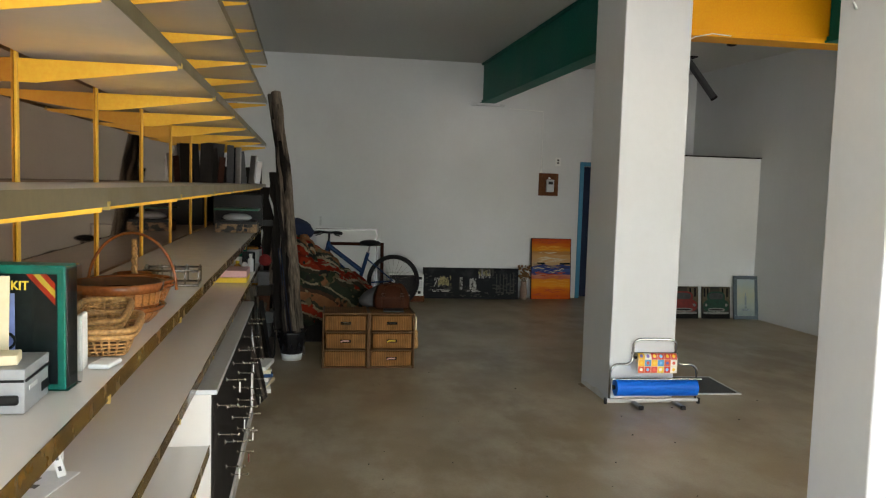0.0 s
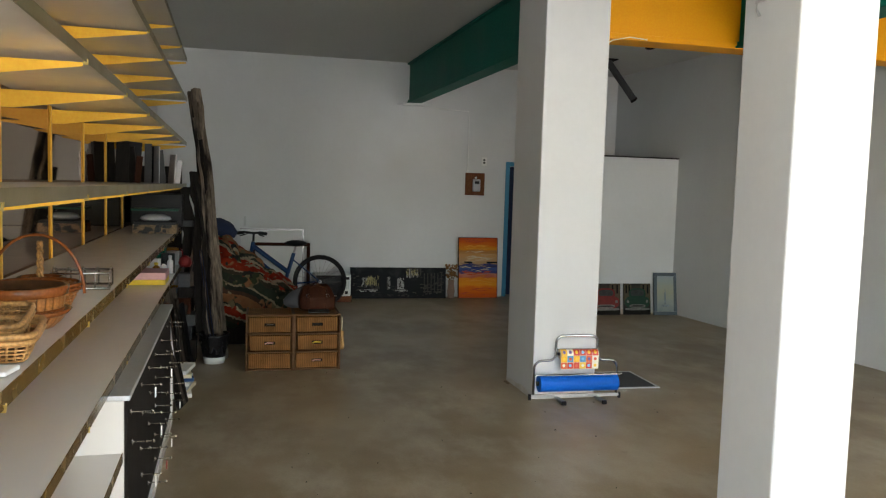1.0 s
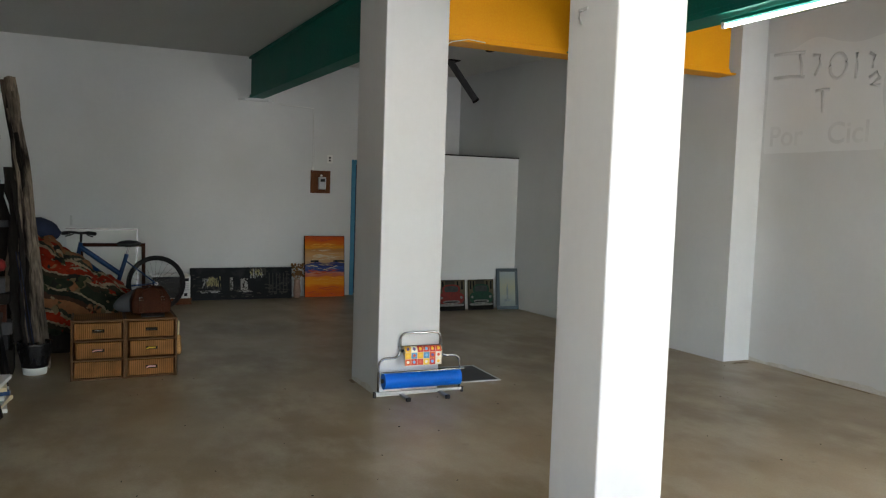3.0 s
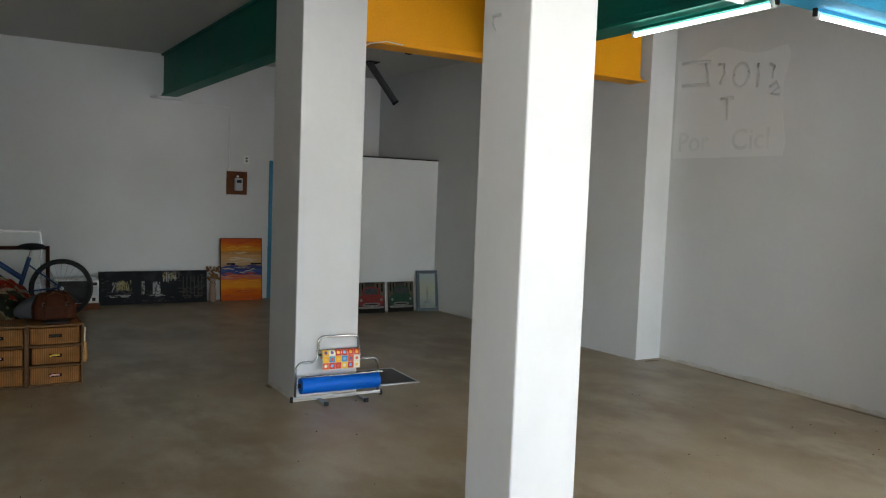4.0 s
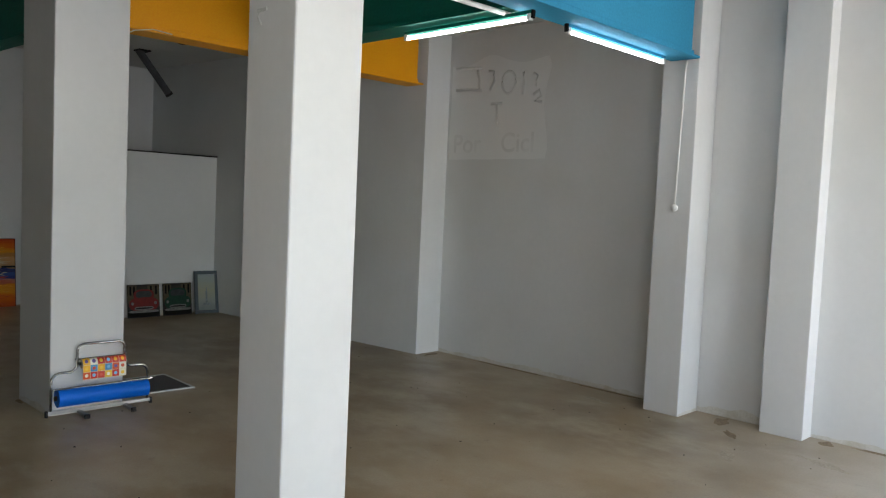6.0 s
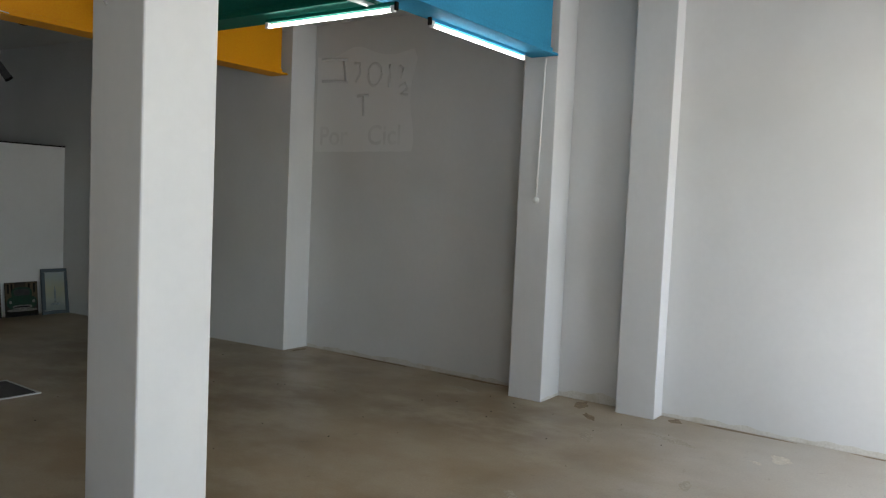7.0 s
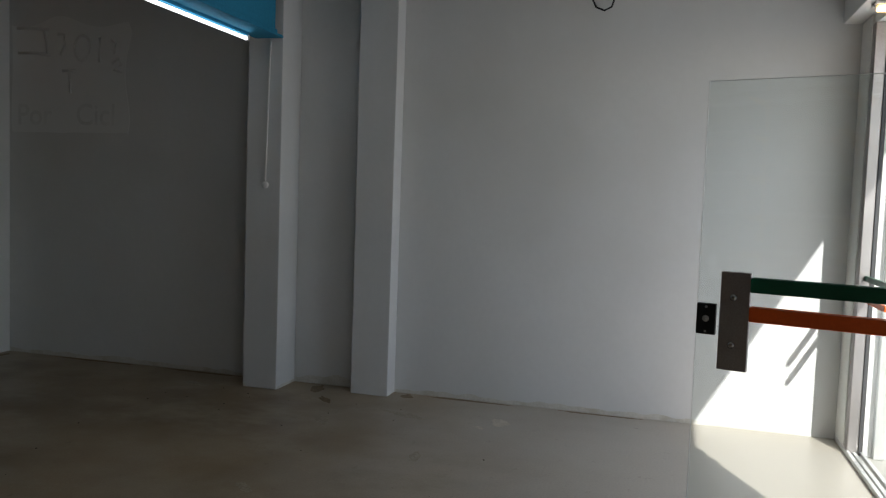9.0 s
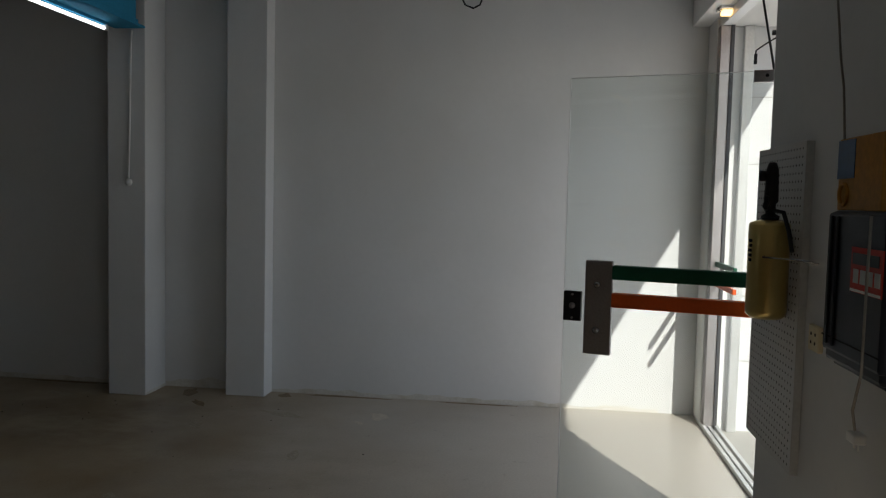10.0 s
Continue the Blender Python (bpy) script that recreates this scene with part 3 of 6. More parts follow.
# ---- steel beams ----
def beam(name, a, b, z, material, label, width=0.24, lip=0.0):
    """Flanged beam from a to b, underside at z."""
    a, b = Vector((*a, 0)), Vector((*b, 0))
    way = b - a
    m = Matrix.Translation(a) @ Matrix.Rotation(math.atan2(way.y, way.x), 4, "Z")
    root = thing(name, label, "beam", m, "", "structure")
    L = way.length
    part("web", box(0, L, -width / 2 + 0.035, width / 2 - 0.035, z + 0.018, CEIL), material, root)
    part("flange", box(0, L + lip, -width / 2, width / 2, z, z + 0.018, 0.003), material, root)
    part("rib", box(0, L, -width / 2 + 0.015, width / 2 - 0.015, z + 0.0185, z + 0.05, 0.004), material, root)
    part("upper_flange", box(0, L, -width / 2, width / 2, CEIL - 0.03, CEIL - 0.004, 0.003), material, root)
    return root


beam("beam_green", (2.262, BACK), (2.405, 6.098), 2.772, "green", "dark green painted steel beam from column to end wall", 0.19)
setting("trim_beam_seat", prism([(2.03, 11.019), (2.10, 10.90), (2.42, 10.90), (2.52, 11.019)], 2.738, 2.770), "wall", "white plaster ledge under the end of the green beam", "ledge")
beam("beam_orange", (2.634, 5.83), (5.72, 5.83), 2.785, "orange", "orange-yellow painted steel beam across to the side wall", lip=0.06)
beam("beam_blue", (2.423, 2.835), (5.72, 2.835), 2.768, "blue", "sky blue painted steel beam ending on the pilaster", lip=0.07)
beam("beam_green_short", (3.97, 2.955), (3.97, 5.71), 2.79, "green", "dark green painted steel beam between two cross beams")


# ---- lamps ----
def tube_lamp(a, b, finish_mat, label):
    a, b = Vector(a), Vector(b)
    way = (b - a).normalized()
    root = thing("tube_light", label, "ceiling light", Matrix.Translation(a), "fluorescent tubes under the beams")
    d = b - a
    part("tube", rod(way * 0.03, d - way * 0.03, 0.0125, seg=14), "tube", root, "lit white tube")
    side = Vector((-way.y, way.x, 0))
    bm = bmesh.new()
    add_box(bm, 0, d.length, -0.014, 0.014, 0.022, 0.046, 0.003, Matrix.Rotation(math.atan2(way.y, way.x), 4, "Z"))
    part("batten", bm, finish_mat, root)
    for k in (0.0, d.length - 0.03):
        part("end_cap", box(k, k + 0.03, -0.014, 0.014, -0.014, 0.03, 0.003, Matrix.Rotation(math.atan2(way.y, way.x), 4, "Z")), "white", root)
    part("hanger", box(-0.018, -0.002, -0.014, 0.014, -0.004, 0.05, 0.004, Matrix.Rotation(math.atan2(way.y, way.x), 4, "Z")), "hole", root, "dark lamp holder bracket")


tube_lamp((3.927, 2.87, 2.722), (3.927, 3.985, 2.722), "green", "lit fluorescent tube under the green beam")
tube_lamp((4.335, 2.90, 2.722), (5.58, 2.90, 2.722), "blue", "lit fluorescent tube under the blue beam")
root = thing("conduit", "white plastic cable conduit under the blue beam", "conduit", pose(0, 0, 0))
part("pipe", rod((2.95, 3.11, 2.775), (4.05, 3.075, 2.775), 0.016), "white", root)
part("clip", box(3.98, 4.02, 3.05, 3.10, 2.765, 2.80, 0.003), "white", root)
root = thing("pull_cord_switch", "white cord hanging down the pilaster to a small switch", "switch", pose(5.822, 2.862, 0))
part("cord", tube([(-0.012, -0.03, 2.76), (-0.010, -0.022, 2.70), (-0.010, -0.016, 2.4), (-0.010, -0.008, 2.0), (-0.010, 0.0, 1.66)], 0.0075), "white", root)
part("switch_body", lathe([(0.0, 0), (0.026, 0), (0.028, 0.012), (0.018, 0.022), (0, 0.024)], 16, pose(0, 0, 1.632, 0, -90, 0)), "white", root)

# ---- door in the end wall ----
root = thing("door_1", "blue painted door frame with a dark navy door", "door", pose(DOOR_X0, BACK, 0), "", "structure")
w = DOOR_X1 - DOOR_X0
part("door_frame", add_box(add_box(box(0, 0.06, -0.02, 0.19, 0, DOOR_Z, 0.004), w - 0.06, w, -0.02, 0.19, 0, DOOR_Z, 0.004), 0.06, w - 0.06, -0.02, 0.19, DOOR_Z - 0.06, DOOR_Z, 0.004), "door_blue", root)
part("door_leaf", box(0.066, w - 0.066, 0.12, 0.16, 0.01, DOOR_Z - 0.066, 0.004), "navy", root, "dark navy door leaf")

# ---- shop front ----
root = thing("window_1", "large shop window of clear glass in grey aluminium", "window", pose(0, FRONT, 0), "", "structure")
part("window_frame", add_box(add_box(add_box(box(-0.95, 1.95, -0.03, 0.03, 0.10, 0.16, 0.004), -0.95, 1.95, -0.03, 0.03, 2.78, 2.84, 0.004), -0.95, -0.89, -0.03, 0.03, 0.16, 2.78, 0.004), 1.89, 1.95, -0.03, 0.03, 0.16, 2.78, 0.004), "alu", root)
pane = part("pane", box(-0.89, 1.89, -0.004, 0.004, 0.16, 2.78), "glass", root)
pane.visible_shadow = False
bm = box(-1.6, 6.146, FRONT - 0.06, FRONT + 0.06, 2.841, CEIL)
add_box(bm, -1.6, 1.95, FRONT - 0.06, FRONT + 0.06, -0.12, 0.099)
add_box(bm, -1.6, -0.951, FRONT - 0.06, FRONT + 0.06, 0.099, 2.841)
setting("wall_south", bm, "wall", "white painted wall round the shop window", "wall")
setting("pier", add_box(box(1.951, 2.93, FRONT - 0.06, -1.262, -0.1, CEIL - 0.002), 1.951, 3.755, -1.26, -1.2, 0.0, CEIL - 0.002, 0.006), "wall", "white painted pier beside the glass entrance door", "pier")
soffit = setting("soffit", box(-1.6, 6.144, -2.09, -1.28, 2.842, CEIL - 0.003, 0.006), "white", "white boxed soffit over the entrance", "soffit")
root = thing("entrance_frame", "grey aluminium frame of the glazed entrance", "door frame", pose(0, FRONT, 0), "", "structure")
part("post", box(5.88, 6.143, -0.05, 0.05, 0, 2.84, 0.004), "white", root, "white painted frame post")
part("jamb", box(5.79, 5.878, -0.045, 0.045, 0, 2.779, 0.004), "steel", root, "grey aluminium jamb")
part("gasket", box(5.779, 5.789, -0.045, -0.02, 0, 2.779, 0.002), "hanger", root, "dark rubber gasket")
part("rail", box(2.932, 5.88, -0.035, 0.035, 2.78, 2.84, 0.004), "white", root)
part("track", add_box(add_box(box(3.757, 6.10, -0.055, -0.03, 0.001, 0.03, 0.003), 3.757, 6.10, -0.012, 0.012, 0.001, 0.022, 0.003), 3.757, 6.10, 0.03, 0.055, 0.001, 0.03, 0.003), "alu", root)
pane = part("side_pane", box(2.932, 3.757, -0.004, 0.004, 0.02, 2.78), "glass", root)
pane.visible_shadow = False


def glass_door(m, width, label, lock=True):
    """Frameless leaf, hinge at the origin, free edge at +x, bars on the +y side."""
    root = thing("glass_door", label, "door", m, "", "structure")
    if lock:
        p = part("pane", box(0, width, -0.005, 0.005, 0.015, 2.16, 0.002), "glass", root)
        p.visible_shadow = False
    if not lock:
        for z, mat_, lab in ((1.125, "tape_green", "dark green push bar"), (0.99, "tape_orange", "orange push bar")):
            part("push_bar", box(0.03, width - 0.03, -0.012, 0.012, z + 0.015, z + 0.05, 0.004), mat_, root, lab)
        return root
    e1 = part("edge", box(width - 0.0015, width + 0.001, -0.0055, 0.0055, 0.015, 2.16), "alu", root, "polished glass edge")
    e2 = part("top_edge", box(0.02, width, -0.0055, 0.0055, 2.159, 2.1615), "alu", root)
    e1.visible_shadow = e2.visible_shadow = False
    plate = part("plate", add_box(box(width - 0.235, width - 0.105, 0.006, 0.018, 0.83, 1.285, 0.003), width - 0.235, width - 0.105, -0.018, -0.006, 0.83, 1.285, 0.003), "steel", root, "brushed steel handle plate")
    for z in (0.95, 1.17):
        part("bolt", lathe([(0.016, 0), (0.016, 0.012), (0.008, 0.016), (0, 0.016)], 14, pose(width - 0.165, 0.017, z, -90, 0, 0)), "chrome", plate)
    for z, mat_, lab in ((1.198, "tape_green", "dark green push bar"), (1.065, "tape_orange", "orange push bar")):
        part("push_bar", add_box(box(0.03, width - 0.235, 0.008, 0.030, z, z + 0.068, 0.006), 0.03, width - 0.235, -0.030, -0.008, z, z + 0.068, 0.006), mat_, root, lab)
    lk = part("lock", box(width - 0.088, width - 0.002, -0.016, 0.016, 0.985, 1.13, 0.003), "black", root, "dark lock case")
    part("keyhole", lathe([(0.015, 0), (0.015, 0.006), (0, 0.007)], 12, pose(width - 0.045, 0.016, 1.06, -90, 0, 0)), "steel", lk)
    for z in (1.0, 1.115):
        part("screw", lathe([(0.006, 0), (0.006, 0.003), (0, 0.003)], 8, pose(width - 0.045, 0.016, z, -90, 0, 0)), "steel", lk)
    hg = part("top_hinge", box(0.0, 0.085, -0.018, 0.018, 2.112, 2.165, 0.003), "steel", root, "steel patch fitting")
    part("screw", lathe([(0.008, 0), (0.008, 0.004), (0, 0.004)], 10, pose(0.03, 0.018, 2.14, -90, 0, 0)), "black", hg)
    part("floor_hinge", box(-0.01, 0.12, -0.018, 0.018, 0.008, 0.07, 0.003), "steel", root)
    return root


ang = math.degrees(math.atan2(-0.36 + 1.235, 4.105 - 3.865))
glass_door(pose(3.865, -1.235, 0, 0, 0, ang), math.hypot(0.24, 0.875), "frameless glass entrance door standing open, green and orange bars")
glass_door(pose(5.87, FRONT + 0.0, 0, 0, 0, 180), 0.62, "closed slim door leaf with a green and an orange bar", False)
root = thing("door_stay", "black metal stay and hook above the glass door", "door stay", pose(0, 0, 0))
part("arm", rod((4.41, -1.265, 2.835), (3.96, -1.26, 2.17), 0.0055), "black", root)
part("bracket", tube([(4.22, -1.24, 2.27), (4.22, -1.24, 2.315), (4.05, -1.245, 2.318), (3.85, -1.258, 2.32)], 0.0035), "black", root)
part("pad", box(4.212, 4.228, -1.247, -1.233, 2.25, 2.30, 0.003), "black", root)
part("roller", rod((3.93, -1.255, 2.34), (3.93, -1.235, 2.34), 0.012), "black", root)
root = thing("spot_light", "small lit recessed spotlight in the soffit", "spotlight", pose(5.565, -1.385, 2.842))
part("ring", lathe([(0.03, 0.0), (0.055, -0.002), (0.06, -0.012), (0.045, -0.02), (0.04, -0.006)], 20), "chrome", root)
part("lens", lathe([(0, -0.006), (0.04, -0.006)], 20), "spot", root)
part("housing", box(-0.07, 0.07, -0.05, 0.05, -0.018, -0.001, 0.004), "white", root)
part("bulb", box(-0.035, 0.035, -0.03, 0.03, -0.05, -0.021, 0.006), "spot", root, "lit warm lamp glass")

# outside
setting("outer_post", box(6.085, 6.145, -1.70, -1.635, -0.0985, 2.84, 0.004), "alu", "grey metal shutter guide on the wall outside the entrance", "post")
M["mortar"] = surf("grey_mortar", (0.42, 0.42, 0.41), 0.9, var=0.2, scale=12)
for z in (0.42, 0.90, 1.38, 1.86, 2.34):
    setting("trim_joint", box(6.143, 6.1475, -3.4, -1.705, z, z + 0.008), "mortar", "grey joint between blocks of the outside wall", "joint")
gr = setting("ground", box(-400, 400, -800, FRONT - 0.061, -0.3, -0.1), "pavement", "pale concrete pavement outside the shop front", "pavement")

# ---- the long wall shelving ----
M["bronze"] = surf("bronze_mirror", (0.43, 0.262, 0.160), 0.05, 1.0, var=0.03, scale=2, bump=0)
M["bronze"].node_tree.links.remove(M["bronze"].node_tree.nodes["Principled BSDF"].inputs["Roughness"].links[0])
M["bronze"].node_tree.nodes["Principled BSDF"].inputs["Roughness"].default_value = 0.03
SHELF_POSE = pose(0, 0, 0, 0, 0, SHELF_TURN)
SX, PX = -0.385, -0.862          # front edge, posts
BAY, FIRST, BAYS = 0.943, -0.226, 9
shelving = thing("wall_shelving", "long white shelves on yellow posts and brackets, half empty", "shelving", SHELF_POSE)
LEVELS = [(0.522, -0.338, "edge"), (0.780, SX, "edge"), (1.117, SX, "edge"), (1.513, SX, "edge_under"), (1.925, SX, "edge_under"), (2.36, SX, "edge_under"), (2.75, SX, "edge_under")]


def share(name, src, parent, loc):
    ob = new(name, src.data)
    ob.parent, ob.location = parent, loc
    return ob


def bracket_mesh(front):
    bm = bmesh.new()
    prof = [(PX, -0.072), (PX, 0.0), (front - 0.012, 0.0), (front - 0.012, -0.012), (PX + 0.05, -0.072)]
    a = [bm.verts.new((x, -0.003, z)) for x, z in prof]
    b = [bm.verts.new((x, 0.003, z)) for x, z in prof]
    bm.faces.new(a)
    bm.faces.new(b[::-1])
    for i in range(len(prof)):
        bm.faces.new((a[i], b[i], b[(i + 1) % len(prof)], a[(i + 1) % len(prof)]))
    return bm


proto = {}
for z, front, edging in LEVELS:
    for k in range(BAYS):
        y = FIRST + k * BAY
        if z < 0.6 and y > 2.7:
            continue
        key = (front, edging)
        if key not in proto:
            proto[key] = (part("shelf_board", box(PX + 0.004, front - 0.004, 0.0, BAY, 0.016, 0.035), "melamine", shelving),
                          part("edging", box(front - 0.003, front, 0.0, BAY, 0.0, 0.038, 0.0), edging, shelving, "scuffed brown edge strip"),
                          part("bracket", bracket_mesh(front), "yellow", shelving, "yellow triangular bracket"),
                          part("clip", add_box(box(front - 0.010, front + 0.003, -0.0042, -0.0026, -0.006, 0.012, 0.0003, pose(0, 0, 0, 22, 0, 0)), front - 0.010, front + 0.003, 0.0026, 0.0042, -0.006, 0.012, 0.0003, pose(0, 0, 0, -22, 0, 0)), "brass", shelving))
            for o in proto[key]:
                o.location = (0, y, z)
        else:
            for o in proto[key]:
                share(o.name.split(".")[0], o, shelving, (0, y, z))
p0 = part("post", box(PX - 0.0092, PX - 0.001, -0.012, 0.012, 0.0, 3.0, 0.002), "yellow", shelving)
p0.location = (0, FIRST, 0)
for k in range(1, BAYS + 1):
    share("post", p0, shelving, (0, FIRST + k * BAY, 0))
    for z, front, edging in LEVELS:
        if k == BAYS:
            share("bracket", proto[(SX, "edge")][2], shelving, (0, FIRST + k * BAY, z))
root = thing("mirror_panels", "bronze-tinted mirror sheets on the wall behind the shelves", "mirror", SHELF_POSE)
for k in range(5):
    part("mirror_sheet", box(-0.880, -0.8715, -0.9 + k * 1.86, -0.9 + (k + 1) * 1.86, 0.02, 2.72), "bronze", root)

# display counter below the shelves
counter = thing("display_counter", "white display counter with a dark front panel of chrome hooks", "counter", SHELF_POSE)
part("top_strip", box(-0.392, -0.312, 3.02, 5.28, 0.758, 0.778, 0.003), "alu", counter, "pale grey counter edge")
part("end_panel", box(-0.84, -0.335, 3.03, 3.05, 0.03, 0.756, 0.002), "melamine", counter)
part("front_panel", box(-0.345, -0.325, 3.05, 5.25, 0.07, 0.757, 0.002), "dark", counter, "dark brown hook panel")
part("skirting", box(-0.33, -0.312, 3.05, 5.27, 0.0, 0.07, 0.003), "melamine", counter)
part("end_post", box(-0.345, -0.312, 5.252, 5.275, 0.07, 0.30, 0.003), "melamine", counter)
M["hook_metal"] = surf("dull_nickel", (0.30, 0.27, 0.22), 0.25, 1.0, var=0.2, scale=30, bump=0)
bm = bmesh.new()
add_rod(bm, (-0.325, 0, 0), (-0.245, 0, 0), 0.0022, seg=6)
bmesh.ops.create_uvsphere(bm, u_segments=8, v_segments=6, radius=0.0065, matrix=pose(-0.245, 0, 0))
bmesh.ops.create_uvsphere(bm, u_segments=8, v_segments=6, radius=0.0052, matrix=pose(-0.272, 0, 0))
add_rod(bm, (-0.326, 0, 0), (-0.321, 0, 0), 0.012, seg=8)
hook = part("hook", bm, "hook_metal", counter)
random.seed(4)
spots = [(3.16 + 0.34 * i + random.uniform(-0.05, 0.05), 0.15 + 0.135 * j + random.uniform(-0.01, 0.01)) for i in range(7) for j in range(5) if random.random() < 0.85]
hook.location = (0, *spots[0])
for y, z in spots[1:]:
    share("hook", hook, counter, (0, y, z))
random.seed(9)
for i in range(9):
    y, z = random.choice(spots)
    w = single("key_tag", box(-0.006, 0.0, -0.008, 0.008, -0.055, -0.012, 0.001), "paper" if i else "red", "small tag hanging from a chrome hook", "tag", SHELF_POSE @ pose(-0.262, y, z), "tags on the hooks")


def carton(name, label, m, sx, sy, sz, mat_, category="box", bars=()):
    root = thing(name, label, category, m)
    part("body", box(0, sx, 0, sy, 0, sz, 0.002), mat_, root)
    part("lid", box(-0.0015, sx + 0.0015, -0.0015, sy + 0.0015, sz * 0.78, sz + 0.0015, 0.002), mat_, root)
    for x0, x1, z0, z1, c in bars:
        part("print", box(x0, x1, -0.0032, -0.002, z0, z1), c, root)
    return root


TOP = 1.153
# the shelf top lies nearer the eye than its lower edge
LOW = 1.1178
NEAR = Matrix.Translation((0, 0, 1.572)) @ Matrix.Scale(0.92, 4) @ Matrix.Translation((0, 0, -1.572))
# toy kit in clear wrap
kit = thing("toy_kit_box", "black and green toy kit box in clear wrap on the shelf", "box", NEAR @ pose(-0.849, 1.745, LOW, 0, 0, -3) @ Matrix.Diagonal((1, 1, 1.115, 1)))
part("carton", box(0, 0.315, 0, 0.068, 0, 0.238, 0.003), "kit_green", kit)
part("front_print", box(0.0, 0.300, -0.0025, -0.001, 0.012, 0.222), "kit_black", kit)
part("side_print", box(0.3152, 0.3165, 0.004, 0.064, 0.004, 0.232), "kit_black", kit)
part("picture", box(0.15, 0.215, -0.004, -0.0027, 0.075, 0.185), "kit_blue", kit, "pale blue picture panel")
part("loop", tube([(0.19 + 0.026 * math.cos(a), -0.005, 0.095 + 0.017 * math.sin(a)) for a in [i * math.pi / 8 for i in range(16)]], 0.003, 6, True), "kit_black", kit)
letters("lettering", "TOY KIT", 0.024, pose(0.152, -0.0035, 0.192, 90, 0, 0), "yellow_paper", kit)
for k, c in ((0, "stripe_red"), (1, "yellow_paper"), (2, "stripe_red")):
    bm = bmesh.new()
    q = [(0.238 + k * 0.014, 0.222), (0.252 + k * 0.014, 0.222), (0.297, 0.177 + k * 0.014), (0.297, 0.163 + k * 0.014)]
    f = bm.faces.new([bm.verts.new((x, -0.004, z)) for x, z in q])
    bmesh.ops.solidify(bm, geom=bm.faces[:], thickness=0.001)
    part("corner_stripe", bm, c, kit)
wrap = part("clear_wrap", box(0.25, 0.324, -0.006, 0.078, -0.0005, 0.2365, 0.004), "film", kit, "crumpled clear plastic wrap")
wrap.visible_shadow = False

silver = carton("silver_box", "silver-grey carton with dark printing on the shelf", NEAR @ pose(-0.79, 1.545, LOW, 0, 0, 3), 0.235, 0.155, 0.085, "silver_card", bars=((0.0, 0.235, 0.061, 0.066, "black"), (0.165, 0.18, 0.048, 0.054, "black")))
part("side_stripe", box(0.237, 0.2385, 0, 0.155, 0.061, 0.066), "black", silver)
part("side_print", box(0.237, 0.2385, 0.02, 0.07, 0.042, 0.050), "grey_paint", silver)
part("side_print", box(0.237, 0.2385, 0.10, 0.145, 0.018, 0.036), "black", silver)
part("front_mark", box(0.185, 0.225, -0.0035, -0.002, 0.018, 0.036, 0.004), "black", silver)
single("card_sheet", box(0, 0.07, 0, 0.004, 0, 0.16, 0.001), "cream", "upright cream card standing on the silver carton", "card", NEAR @ pose(-0.702, 1.688, LOW + 0.0868, -4, 0, 0))
single("notepad", box(0, 0.10, 0, 0.06, 0, 0.02, 0.003), "cream", "cream pad lying on the silver carton", "notepad", NEAR @ pose(-0.675, 1.565, LOW + 0.0868, 0, 0, 12))
single("slim_box", box(0, 0.011, 0, 0.06, 0, 0.132, 0.003), "paper", "small white box standing behind the kit box", "box", NEAR @ pose(-0.562, 1.90, LOW, 0, 0, 4))
single("white_tray", box(0, 0.05, 0, 0.08, 0, 0.012, 0.004), "white", "small white plastic lid lying on the shelf", "lid", NEAR @ pose(-0.545, 1.92, LOW, 0, 0, -8))


# ---- baskets ----
def ring_pts(cx, cy, z, rx, ry, n, amp=0.0, freq=0, phase=0.0, power=2.0):
    out = []
    for i in range(n):
        a = 2 * math.pi * i / n
        c, s = math.cos(a), math.sin(a)
        k = (abs(c) ** power + abs(s) ** power) ** (-1 / power)
        w = 1 + amp * math.cos(freq * a + phase)
        out.append((cx + rx * c * k * w, cy + ry * s * k * w, z))
    return out


def basket(name, label, m, rx, ry, h, taper, rows, stakes, mat_, rim_mat, handle=0.0, power=2.0, gap=1.0):
    root = thing(name, label, "basket", m, "baskets on the shelf")
    bm = bmesh.new()
    step = h / rows
    for j in range(rows):
        z = step * (j + 0.5)
        k = taper + (1 - taper) * (z / h)
        add_tube(bm, ring_pts(0, 0, z, rx * k, ry * k, stakes * 4, 0.02, stakes, math.pi * (j % 2), power), step * 0.5 * gap, 5, True)
    part("weave", bm, mat_, root)
    bm = bmesh.new()
    for i in range(stakes):
        lo, hi = (ring_pts(0, 0, z, rx * k, ry * k, stakes, power=power)[i] for z, k in ((0.004, taper), (h, 1.0)))
        add_rod(bm, lo, hi, 0.0032, seg=5)
    part("stakes", bm, mat_, root)
    part("rim", add_tube(tube(ring_pts(0, 0, h, rx * 1.01, ry * 1.01, 40, power=power), 0.0075, 8, True), ring_pts(0, 0, h - 0.013, rx * 1.02, ry * 1.02, 40, power=power), 0.006, 6, True), rim_mat, root)
    base = bmesh.new()
    pts = ring_pts(0, 0, 0.003, rx * taper, ry * taper, 32, power=power)
    base.faces.new([base.verts.new(p) for p in pts])
    bmesh.ops.solidify(base, geom=base.faces[:], thickness=0.004)
    part("base", base, mat_, root)
    if handle:
        part("handle", tube([(0, ry * 1.12 * math.cos(a), h * 0.6 + handle * math.sin(a)) for a in [math.pi * i / 20 for i in range(21)]], 0.005, 8), rim_mat, root)
    return root


